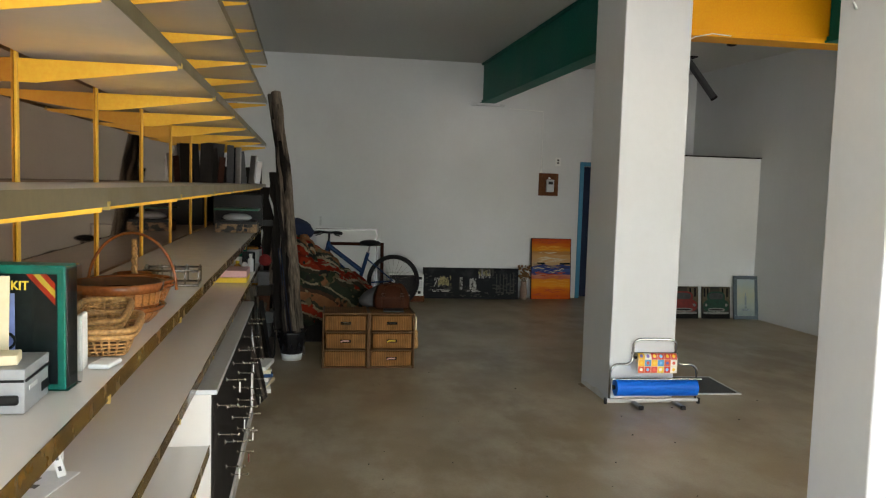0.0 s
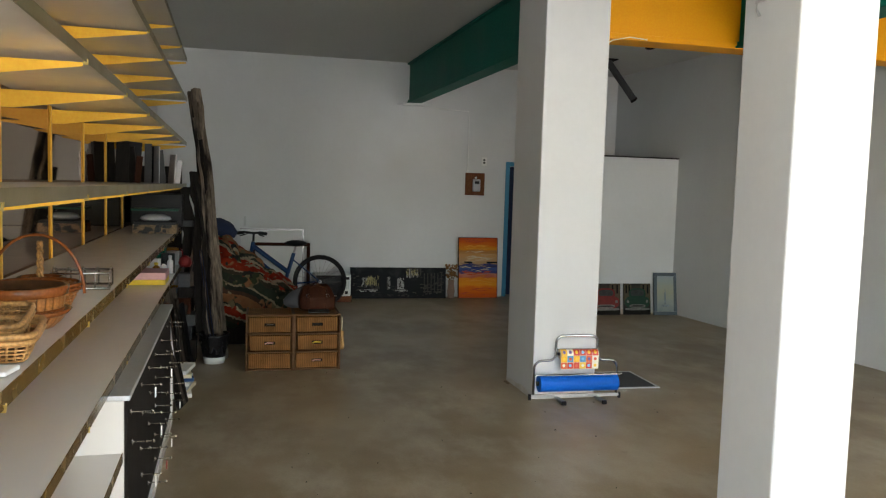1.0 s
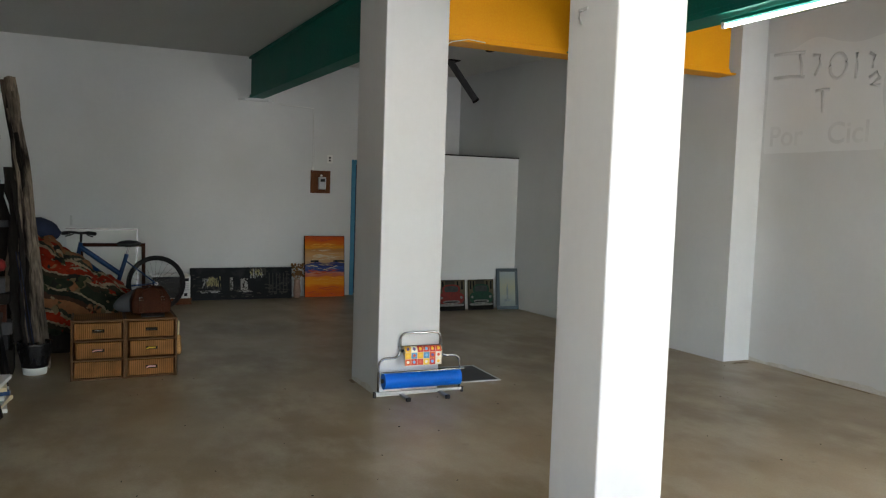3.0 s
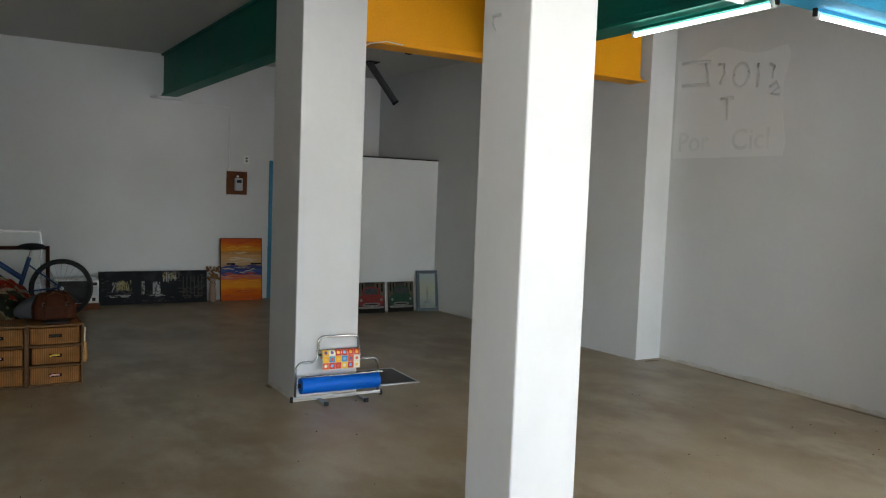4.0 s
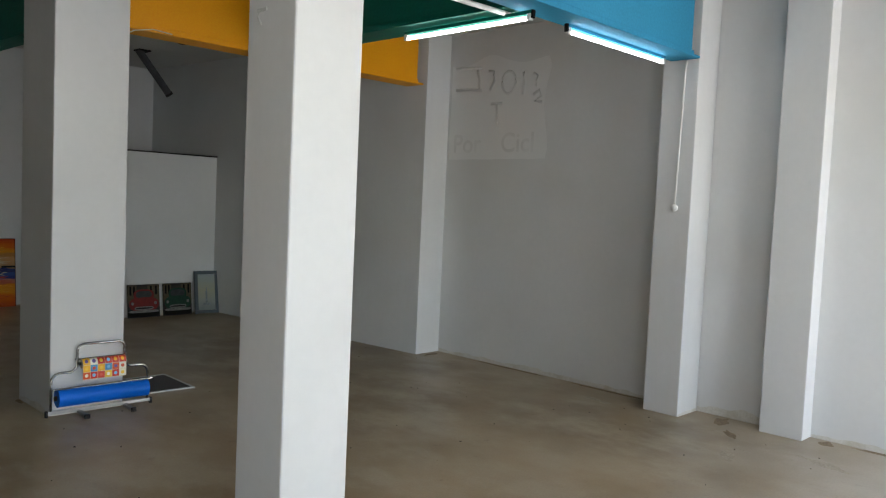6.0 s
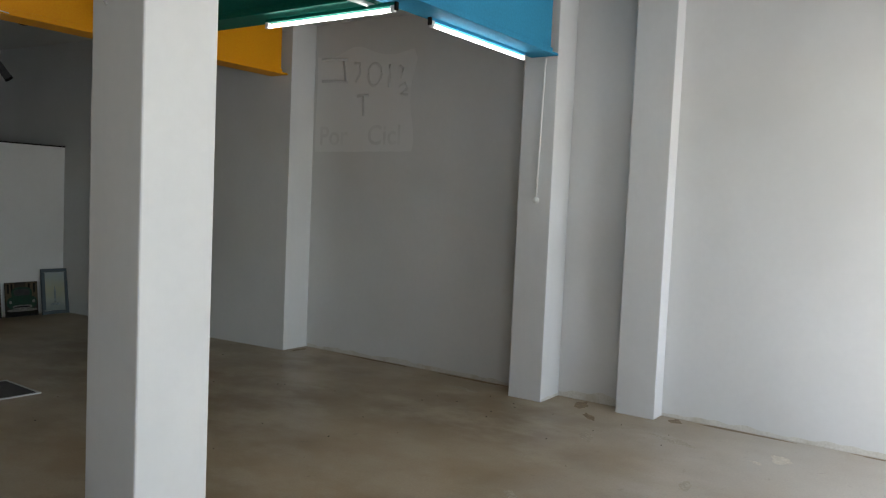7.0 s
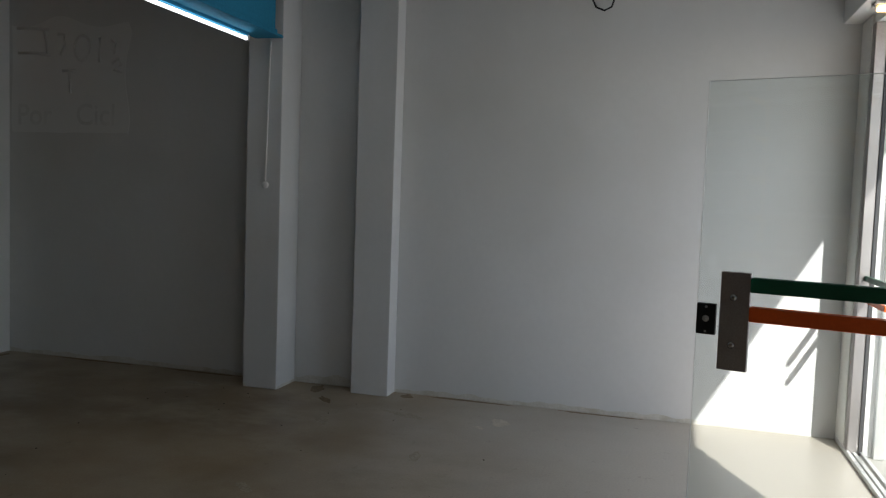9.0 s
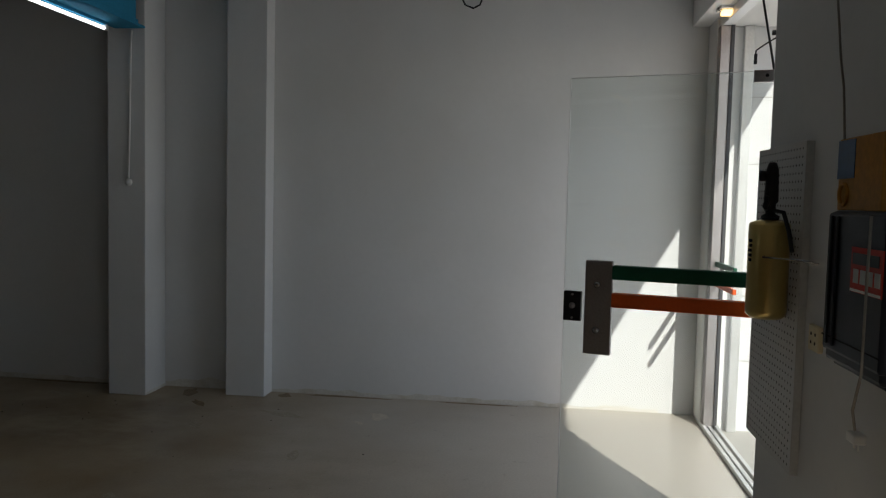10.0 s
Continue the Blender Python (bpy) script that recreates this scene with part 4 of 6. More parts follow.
def splint_basket(name, label, m, r0, r1, h, splints, bands, hoop=0.0):
    """Bentwood basket: upright split-wood splints between broad smooth bands."""
    root = thing(name, label, "basket", m, "baskets on the shelf")
    w = math.pi / splints * 0.86
    bm, ring = bmesh.new(), []
    for k in range(4):
        z = h * k / 3
        r = r0 + (r1 - r0) * (k / 3) ** 0.7
        ring.append([bm.verts.new((q * math.cos(d), q * math.sin(d), z)) for q, d in ((r, -w), (r, w), (r - 0.003, w), (r - 0.003, -w))])
    for lo, hi in zip(ring, ring[1:]):
        for k in range(4):
            bm.faces.new((lo[k], lo[(k + 1) % 4], hi[(k + 1) % 4], hi[k]))
    first = part("splint", bm, "wicker", root)
    for i in range(1, splints):
        share("splint", first, root, (0, 0, 0)).rotation_euler = (0, 0, 2 * math.pi * i / splints)
    # the shade inside the basket is put into the lining's dark colour
    part("lining", lathe([(0, 0.002), (r0 - 0.004, 0.002), (r1 - 0.0045, h), (r1 - 0.006, h), (r0 - 0.008, 0.006), (0, 0.006)], 40), "inner", root, "inner wall coloured dark for the shade inside")
    for z0, z1 in bands:
        q0, q1 = (r0 + (r1 - r0) * (z / h) ** 0.7 for z in (z0, z1))
        part("band", lathe([(q0 + 0.0005, z0), (q0 + 0.005, z0 + 0.002), (q1 + 0.005, z1 - 0.002), (q1 + 0.001, z1), (q1 - 0.006, z1), (q0 - 0.004, z0)], 48), "wicker_dark", root, "smooth bent wooden band")
    if hoop:
        part("handle", tube([(0, (r1 + 0.007) * math.cos(a), h * 0.7 + hoop * math.sin(a)) for a in [math.pi * i / 24 for i in range(25)]], 0.0048, 8), "wicker_dark", root)
    return root


splint_basket("round_basket", "round honey-coloured splint basket on the shelf", pose(-0.588, 2.37, TOP, 0, 0, 10), 0.088, 0.128, 0.050, 26, ((0.036, 0.052),))
splint_basket("nested_basket", "round brown bentwood basket set in a splint basket", pose(-0.594, 2.38, TOP + 0.038, 0, 0, 0), 0.112, 0.127, 0.078, 30, ((0.004, 0.016), (0.052, 0.080)))
basket("willow_tray", "pale woven willow tray basket with open weave", pose(-0.515, 1.98, TOP, 0, 0, 8), 0.072, 0.135, 0.068, 0.66, 7, 24, "wicker_pale", "wicker_pale", power=6.0, gap=0.6)
basket("flat_basket", "shallow pale wicker basket nested in a tray basket", pose(-0.548, 2.05, TOP + 0.045, 5, 0, 6), 0.062, 0.115, 0.040, 0.85, 6, 22, "wicker_pale", "wicker_pale", power=7.0)
basket("hoop_basket", "brown wicker basket with a tall thin hoop handle", pose(-0.634, 2.74, TOP, 0, 0, 86), 0.130, 0.130, 0.075, 0.72, 7, 24, "wicker", "wicker_dark", 0.19)
small = basket("small_basket", "small wicker basket with a thick braided handle", pose(-0.690, 3.02, TOP, 0, 0, 12), 0.07, 0.085, 0.06, 0.75, 6, 18, "wicker", "wicker_dark")
bm = bmesh.new()
for ph in (0.0, 2.1, 4.2):
    add_tube(bm, [(0.007 * math.cos(ph + i * 1.1), 0.055 * math.cos(math.pi * i / 24) + 0.007 * math.sin(ph + i * 1.1), 0.05 + 0.14 * math.sin(math.pi * i / 24)) for i in range(25)], 0.0055, 6)
part("handle", bm, "wicker_pale", small, "thick braided handle")
rack = thing("wire_rack", "chrome wire rack lying on the shelf", "rack", pose(-0.585, 3.20, TOP, 0, 0, 5) @ Matrix.Diagonal((1, 1.1, 1.3, 1)))
for z in (0.006, 0.05):
    part("wire_frame", tube([(-0.10, -0.07, z), (0.10, -0.07, z), (0.10, 0.07, z), (-0.10, 0.07, z)], 0.004, 6, True), "chrome", rack)
for x in (-0.1, -0.05, 0.0, 0.05, 0.1):
    part("wire", tube([(x, -0.07, 0.004), (x, -0.07, 0.052), (x, 0.0, 0.062), (x, 0.07, 0.052), (x, 0.07, 0.004)], 0.003, 6), "chrome", rack)

# far end of the shelves
for m, s in ((NEAR @ pose(-0.94, 7.05, LOW, 0, 0, 2), 0.36),):
    toy = thing("toy_box", "printed toy box with a clear lid and white toy inside", "box", m)
    part("tray", box(0, s, 0, 0.3, 0, 0.075, 0.003), "box_print", toy)
    part("card", box(0.01, s - 0.01, 0.01, 0.29, 0.075, 0.10, 0.003), "black", toy)
    part("toy", lathe([(0, 0.0), (0.07, 0.005), (0.10, 0.03), (0.09, 0.06), (0.05, 0.085), (0, 0.09)], 18, pose(s / 2, 0.12, 0.10) @ Matrix.Diagonal((1.3, 0.7, 0.75, 1))), "silver_card", toy)
    for i in range(4):
        part("print", box(0.19 + 0.045 * (i % 2) * 1.2, 0.22 + 0.045 * (i % 2) * 1.2, -0.004, -0.001, 0.012 + 0.036 * (i // 2), 0.038 + 0.036 * (i // 2)), "black", toy)
    part("lid", box(-0.01, s + 0.01, -0.01, 0.31, 0.195, 0.212, 0.004), "tape_green", toy, "dark green lid")
single("dark_case", box(0, 0.45, 0, 0.32, 0, 0.30, 0.01), "black", "black case standing at the end of the shelf", "case", pose(-1.02, 7.5, TOP, 0, 0, 2))
single("tray", box(0, 0.12, 0, 0.30, 0, 0.06, 0.01), "hanger", "dark grey metal tray at the end of the shelf", "tray", pose(-0.60, 7.55, TOP + 0.0, 0, 0, 2))
random.seed(12)
for i, (lx, ly, hh, ww, mt) in enumerate([(-0.80, 6.7, 0.33, 0.10, "dark"), (-0.74, 7.0, 0.30, 0.07, "dark"), (-0.78, 7.25, 0.35, 0.11, "black"), (-0.66, 7.3, 0.34, 0.06, "hanger"), (-0.60, 7.45, 0.33, 0.05, "steel"), (-0.56, 7.6, 0.30, 0.06, "hanger"), (-0.66, 7.75, 0.34, 0.09, "black"), (-0.50, 7.8, 0.27, 0.06, "steel"), (-0.46, 7.95, 0.22, 0.06, "steel"), (-0.70, 6.85, 0.22, 0.05, "leather")]):
    single("upright_strip", box(-ww / 2, ww / 2, -0.012, 0.012, 0, hh, 0.003), mt, ("dark wooden" if mt in ("dark", "black", "leather") else "grey metal") + " strip standing upright on the shelf", "strip", SHELF_POSE @ pose(lx, ly, 1.5505, random.uniform(-6, 6), random.uniform(-7, 7), random.uniform(-20, 20)), "strips stored upright")
# added backdrop that makes the space behind the shelf-end stock dark
single("end_board", box(-0.86, -0.43, -0.012, 0.012, 0, 0.9, 0.004), "dark", "tall dark backdrop board added at the far end of the shelves", "board", SHELF_POSE @ pose(0, 8.285, 0.8165))
# papers and small stock on the lower shelf
Z3 = 0.8165
single("paper_ream", box(0, 0.30, 0, 0.34, 0, 0.035, 0.002), "yellow_paper", "stack of yellow paper on the lower shelf", "paper", SHELF_POSE @ pose(-0.71, 5.95, Z3))
single("paper_ream", box(0, 0.29, 0, 0.33, 0, 0.05, 0.002), "pink", "stack of pale pink paper on yellow paper", "paper", SHELF_POSE @ pose(-0.70, 5.98, Z3 + 0.0355))
random.seed(21)


def bottle(m, r, h, mat_, cap, label):
    root = thing("bottle", label, "bottle", m, "small stock on the lower shelf")
    part("body", lathe([(0, 0), (r, 0), (r, h * 0.68), (r * 0.45, h * 0.78), (r * 0.45, h * 0.84), (0, h * 0.84)], 16), mat_, root)
    part("cap", lathe([(r * 0.55, h * 0.82), (r * 0.55, h), (0, h)], 14), cap, root)


for lx, ly, r, h, a, b, lab in ((-0.46, 6.45, 0.025, 0.13, "white", "black", "white plastic bottle on the lower shelf"), (-0.43, 6.7, 0.024, 0.15, "white", "white", "tall white plastic bottle on the lower shelf"), (-0.52, 6.5, 0.028, 0.11, "amber_box", "yellow_paper", "amber bottle with a yellow cap"), (-0.58, 6.75, 0.03, 0.13, "yellow_paper", "black", "yellow bottle with a black cap"), (-0.44, 7.0, 0.026, 0.13, "paper", "red", "white bottle with a red cap")):
    bottle(SHELF_POSE @ pose(lx, ly, Z3), r, h, a, b, lab)
for i in range(16):
    lx, ly = random.uniform(-0.72, -0.43), 6.55 + 0.10 * i
    w, dd, h = random.uniform(0.06, 0.16), random.uniform(0.06, 0.14), random.uniform(0.05, 0.2)
    c = random.choice(["paper", "cream", "amber_box", "kit_black", "silver_card", "blue_box", "kit_green", "leather"])
    single("stock_box", box(-w / 2, w / 2, -dd / 2, dd / 2, 0, h, 0.003), c, "small carton among mixed stock on the lower shelf", "box", SHELF_POSE @ pose(lx, ly, Z3, 0, 0, random.uniform(-15, 15)), "cartons of mixed stock")
lamp_red = thing("red_bag", "round red bag hanging at the end of the shelf", "bag", SHELF_POSE @ pose(-0.30, 6.45, 0.90) @ Matrix.Scale(0.62, 4))
part("pouch", lathe([(0, -0.01), (0.06, 0.0), (0.085, 0.05), (0.07, 0.11), (0.03, 0.14), (0, 0.145)], 18), "red", lamp_red)
part("strap", tube([(-0.03, 0, 0.13), (-0.04, 0, 0.20), (-0.06, 0, 0.24)], 0.006), "red", lamp_red)
# below, past the counter: leaning boards, magazines
for i, (lx, ly, a, h, mt) in enumerate([(-0.27, 5.62, 12, 0.70, "weathered"), (-0.30, 5.75, 7, 0.62, "silver_card"), (-0.27, 5.9, 14, 0.50, "leather"), (-0.31, 6.05, 10, 0.66, "plank_brown"), (-0.32, 6.3, 6, 0.6, "dark"), (-0.30, 6.5, 12, 0.72, "weathered"), (-0.28, 6.75, 9, 0.55, "black"), (-0.34, 6.65, 5, 0.62, "weathered")]):
    single("leaning_sheet", box(-0.01, 0.01, -0.10, 0.12, 0, h, 0.003), mt, ("weathered board" if mt == "weathered" else "stored sheet") + " leaning under the shelf end", "sheet", SHELF_POSE @ pose(lx, ly, 0.006, 0, -a, random.uniform(-25, 25)), "sheets stored under the shelf")
for i in range(7):
    single("magazine", box(-0.11, 0.11, -0.15, 0.15, 0, 0.028, 0.002), ["paper", "cream", "silver_card", "paper", "blue_box", "cream", "paper"][i], "magazine in a pile on the floor", "magazine", SHELF_POSE @ pose(-0.34, 6.0, 0.0 + i * 0.029, 0, 0, random.uniform(-14, 14)), "pile of magazines")
M["sheet_grey"] = surf("glossy_white_sheet", (0.64, 0.64, 0.66), 0.35, var=0.08, scale=12, bump=0)
sheet = thing("loose_sheet", "white printed sheet on the lower shelf", "paper", SHELF_POSE @ pose(-0.80, 1.86, Z3, 0, 0, -12))
part("sheet", box(0, 0.20, 0, 0.26, 0, 0.003, 0.001), "sheet_grey", sheet)
for k in range(4):
    part("printed_bar", box(0.05, 0.15 - 0.02 * (k % 2), 0.05 + 0.045 * k, 0.072 + 0.045 * k, 0.0032, 0.0042), "hanger", sheet)
single("white_card", box(0, 0.13, 0, 0.006, 0, 0.24, 0.002), "white", "white card standing upright on the lower shelf", "card", SHELF_POSE @ pose(-0.725, 2.075, Z3, -6, 0, 6))
strip = thing("punched_strip", "white perforated metal strip standing on the lower shelf", "strip", SHELF_POSE @ pose(-0.592, 2.03, Z3 + 0.004, -4, -14, 10))
part("bar", box(0, 0.02, 0, 0.012, 0, 0.22, 0.001), "white", strip)
for k in range(7):
    part("slot", box(0.007, 0.014, -0.0012, -0.0003, 0.015 + 0.028 * k, 0.027 + 0.028 * k), "hanger", strip)


# ---- timber, bucket, rods ----
def plank(label, a, b, w, th, mat_, turn=0.0):
    a, b = Vector(a), Vector(b)
    way = b - a
    bm = bmesh.new()
    n = 14
    rings = []
    for i in range(n + 1):
        s = i / n
        ww = w * (1 - 0.25 * s) * (1 + 0.16 * math.sin(9 * s + a.x * 9) + random.uniform(-0.2, 0.2))
        off = 0.022 * math.sin(6 * s + a.y) + random.uniform(-0.009, 0.009)
        rings.append([bm.verts.new((x * ww / 2 + off + random.uniform(-0.003, 0.003), y * th / 2, way.length * s)) for x, y in ((-1, -0.7), (-0.8, -1), (0.8, -1), (1, -0.7), (1, 0.7), (0.8, 1), (-0.8, 1), (-1, 0.7))])
    for p, q in zip(rings, rings[1:]):
        for k in range(8):
            bm.faces.new((p[k], p[(k + 1) % 8], q[(k + 1) % 8], q[k]))
    bm.faces.new(rings[0][::-1])
    bm.faces.new(rings[-1])
    m = Matrix.Translation(a) @ way.to_track_quat("Z", "Y").to_matrix().to_4x4() @ pose(0, 0, 0, 0, 0, turn)
    return single("timber_plank", bm, mat_, label, "plank", m, "timbers leaning at the shelf end")


random.seed(5)
plank("tall weathered grey timber leaning against the shelves", (-0.178, 7.08, 0.02), (-0.465, 7.62, 2.42), 0.10, 0.07, "driftwood", 10)
plank("tall weathered grey timber leaning against the shelves", (-0.255, 7.18, 0.02), (-0.510, 7.66, 2.40), 0.075, 0.05, "weathered", -15)
plank("split weathered timber leaning against the shelves", (-0.245, 7.05, 0.03), (-0.40, 7.50, 1.95), 0.055, 0.05, "dark", 30)
plank("dark wide board leaning against the shelves", (-0.335, 7.10, 0.25), (-0.455, 7.50, 1.66), 0.19, 0.03, "dark", 5)
plank("dark wide board leaning against the shelves", (-0.27, 7.34, 0.01), (-0.38, 7.70, 1.30), 0.17, 0.03, "dark", -8)
plank("narrow pale driftwood strip leaning against the shelves", (-0.165, 7.04, 0.02), (-0.44, 7.56, 2.30), 0.034, 0.03, "driftwood", 5)
plank("narrow pale driftwood strip leaning against the shelves", (-0.30, 7.02, 0.25), (-0.475, 7.52, 2.15), 0.030, 0.03, "driftwood", -20)
plank("short pale driftwood strip leaning against the shelves", (-0.235, 7.02, 0.25), (-0.355, 7.40, 1.45), 0.038, 0.03, "driftwood", 15)
# added dark filler in place of the dark clutter at the shelf end
plank("dark board added for the clutter behind the timbers", (-0.50, 7.45, 0.01), (-0.55, 7.62, 1.52), 0.13, 0.03, "dark", 4)
plank("narrow weathered stick leaning at the shelf end", (-0.53, 6.75, 0.01), (-0.47, 7.36, 1.02), 0.045, 0.03, "weathered", 20)
for i, (w, dd, h, c, lab) in enumerate(((0.17, 0.24, 0.20, "dark", "dark brown carton at the foot of a stack beside the shelves"), (0.15, 0.22, 0.12, "black", "black box in a stack beside the shelves"), (0.16, 0.20, 0.10, "hanger", "grey box in a stack beside the shelves"), (0.12, 0.18, 0.14, "leather", "dark brown box in a stack beside the shelves"), (0.13, 0.16, 0.09, "dark", "dark brown box in a stack beside the shelves"), (0.10, 0.15, 0.12, "hanger", "grey packet on top of a stack beside the shelves"))):
    single("stacked_box", box(-w / 2, w / 2, -dd / 2, dd / 2, 0, h, 0.004), c, lab, "box", pose(-0.515 + 0.012 * (-1) ** i, 7.12, (0.0, 0.201, 0.322, 0.423, 0.564, 0.655)[i], 0, 0, 8 * math.sin(3 * i)), "stack of boxes beside the shelves")
plank("short dark branch leaning against the shelves", (-0.31, 6.98, 0.2), (-0.43, 7.3, 1.55), 0.035, 0.035, "dark", 0)
bucket = thing("bucket", "black plastic bucket with a white base, holding rods", "bucket", pose(-0.262, 7.0, 0.0))
part("base", lathe([(0, 0.001), (0.086, 0.001), (0.094, 0.06), (0.0, 0.06)], 24), "white", bucket)
part("body", lathe([(0.094, 0.06), (0.098, 0.061), (0.116, 0.24), (0.121, 0.245), (0.113, 0.246), (0.095, 0.075), (0, 0.07)], 24), "black", bucket)
bm = bmesh.new()
rings = []
for r, z in ((0.095, 0.09), (0.112, 0.15), (0.122, 0.20), (0.131, 0.245), (0.133, 0.262), (0.118, 0.262), (0.10, 0.20)):
    rings.append([])
    for k in range(40):
        a = 2 * math.pi * k / 40
        w = r + 0.012 * noise.noise(Vector((math.cos(a) * 3, math.sin(a) * 3, z * 14))) + 0.004 * math.sin(a * 9)
        rings[-1].append(bm.verts.new((w * math.cos(a), w * math.sin(a), z + 0.02 * noise.noise(Vector((math.cos(a) * 2, math.sin(a) * 2, 5))))))
for p, q in zip(rings, rings[1:]):
    for k in range(40):
        bm.faces.new((p[k], p[(k + 1) % 40], q[(k + 1) % 40], q[k])).smooth = True
M["bin_bag"] = surf("shiny_black_film", (0.012, 0.012, 0.013), 0.25, var=0.2, scale=14, fine=60, bump=0.5, dist=0.01, spec=0.5)
part("liner", bm, "bin_bag", bucket, "crumpled black plastic liner")
for dx in (0.0, 0.03):
    single("blue_rod", rod((-0.275 + dx, 6.98, 0.08), (-0.40 + dx * 0.6, 7.12, 0.98), 0.003), "navy", "thin blue plastic rod standing in the bucket", "rod", None, "rods in the bucket")


# ---- rattan drawers, bag ----
def drawer_unit(m, label, ajar):
    root = thing("rattan_drawers", label, "drawer unit", m, "pair of rattan drawer units")
    W, D, H = 0.392, 0.38, 0.474
    part("carcass", add_box(add_box(add_box(add_box(box(0, 0.014, 0, D, 0, H, 0.003), W - 0.014, W, 0, D, 0, H, 0.003), 0.014, W - 0.014, 0, D, H - 0.014, H, 0.003), 0.014, W - 0.014, 0, D, 0, 0.014, 0.003), 0.014, W - 0.014, D - 0.01, D, 0.014, H - 0.014), "rattan", root)
    fr = bmesh.new()
    for x in (0.006, W - 0.006):
        add_rod(fr, (x, -0.003, 0), (x, -0.003, H), 0.009, seg=8)
        add_rod(fr, (x, 0, H), (x, D, H), 0.009, seg=8)
    for z in (0.008, 0.157, 0.313, H - 0.002):
        add_rod(fr, (0, -0.003, z), (W, -0.003, z), 0.008, seg=8)
    part("edge_braid", fr, "rattan_frame", root)
    for k in range(3):
        z0, z1 = 0.020 + k * 0.154, 0.146 + k * 0.154
        out = ajar[k]
        dr = part("drawer", box(0.022 + 0.012 * (k % 2), W - 0.024, -0.004 - out, 0.30, z0, z1, 0.006), "rattan", root)
        if (k > 0) or ajar[3]:
            part("handle_hole", box(W / 2 - 0.045, W / 2 + 0.045, -0.006 - out, -0.003 - out, (z0 + z1) / 2 - 0.012, (z0 + z1) / 2 + 0.014, 0.001), "hole", dr, "dark handle slot")
            part("handle", tube([(W / 2 - 0.04, -0.012 - out, (z0 + z1) / 2 - 0.004), (W / 2 - 0.02, -0.016 - out, (z0 + z1) / 2 + 0.006), (W / 2 + 0.03, -0.012 - out, (z0 + z1) / 2 + 0.004)], 0.006), ajar[4 + k % 3], dr)
    return root


drawer_unit(pose(0.006, 6.64, 0, 0, 0, -1), "brown woven rattan unit of three drawers, one ajar", (0.0, 0.014, 0.004, False, "paper", "pink", "chrome"))
drawer_unit(pose(0.402, 6.635, 0, 0, 0, 1), "brown woven rattan unit of three drawers under a leather bag", (0.004, 0.004, 0.0, True, "pink", "yellow_paper", "black"))
single("dark_folder", box(0, 0.18, 0, 0.16, 0, 0.012, 0.004), "black", "flat black wallet lying on the rattan drawers", "wallet", pose(0.52, 6.66, 0.484, 0, 0, -4))
bag = thing("leather_bag", "brown leather holdall with two straps on the drawers", "bag", pose(0.605, 6.88, 0.484, 0, 0, 4))
bm = bmesh.new()
bmesh.ops.create_icosphere(bm, subdivisions=4, radius=1)
for v in bm.verts:
    p = v.co
    k = (abs(p.x) ** 9 + abs(p.y) ** 9 + abs(p.z) ** 9) ** (-1 / 9)
    q = p * k
    top = 1 - 0.28 * max(0, q.z)
    v.co = Vector((0.158 * q.x * top, 0.085 * q.y * (1 - 0.6 * max(0, q.z)), 0.108 + 0.108 * q.z + 0.008 * math.sin(18 * q.x) * max(0, q.z)))
for f in bm.faces:
    f.smooth = True
part("body", bm, "leather", bag)
for y in (-0.07, 0.07):
    part("handle", tube([(-0.085, y, 0.13), (-0.07, y * 1.1, 0.20), (0.0, y * 0.9, 0.225), (0.07, y * 1.1, 0.20), (0.085, y, 0.13)], 0.007), "leather", bag)
for x in (-0.085, 0.085):
    part("strap", box(x - 0.012, x + 0.012, -0.092, -0.084, 0.02, 0.15, 0.003), "leather", bag)
    part("buckle", tube([(x - 0.013, -0.095, 0.12), (x + 0.013, -0.095, 0.12), (x + 0.013, -0.095, 0.145), (x - 0.013, -0.095, 0.145)], 0.0025, 6, True), "chrome", bag)
bm = bmesh.new()
bmesh.ops.create_icosphere(bm, subdivisions=3, radius=1)
for v in bm.verts:
    v.co = Vector((0.15 * v.co.x, 0.10 * v.co.y, (0.105 + 0.035 * v.co.x) * max(v.co.z, -0.7) + 0.075 + 0.03 * v.co.x))
    v.co += 0.012 * Vector((noise.noise(v.co * 14), noise.noise(v.co * 14 + Vector((5, 0, 0))), 0))
for f in bm.faces:
    f.smooth = True
single("grey_cushion", bm, "grey_cloth", "crumpled grey felt cushion beside the leather bag", "cushion", pose(0.47, 7.0, 0.486))
tas = thing("tassel", "pale knotted tassel hanging on the drawer side", "tassel", pose(0.812, 6.70, 0.0))
part("cord", rod((0, 0, 0.30), (0.002, 0, 0.44), 0.006), "cream", tas)
part("fringe", lathe([(0, 0.33), (0.022, 0.31), (0.018, 0.27), (0.028, 0.19), (0.02, 0.16), (0, 0.16)], 10), "wicker_pale", tas)

# ---- armchair under a blanket ----
bm = bmesh.new()
nx, ny = 46, 40
grid = []
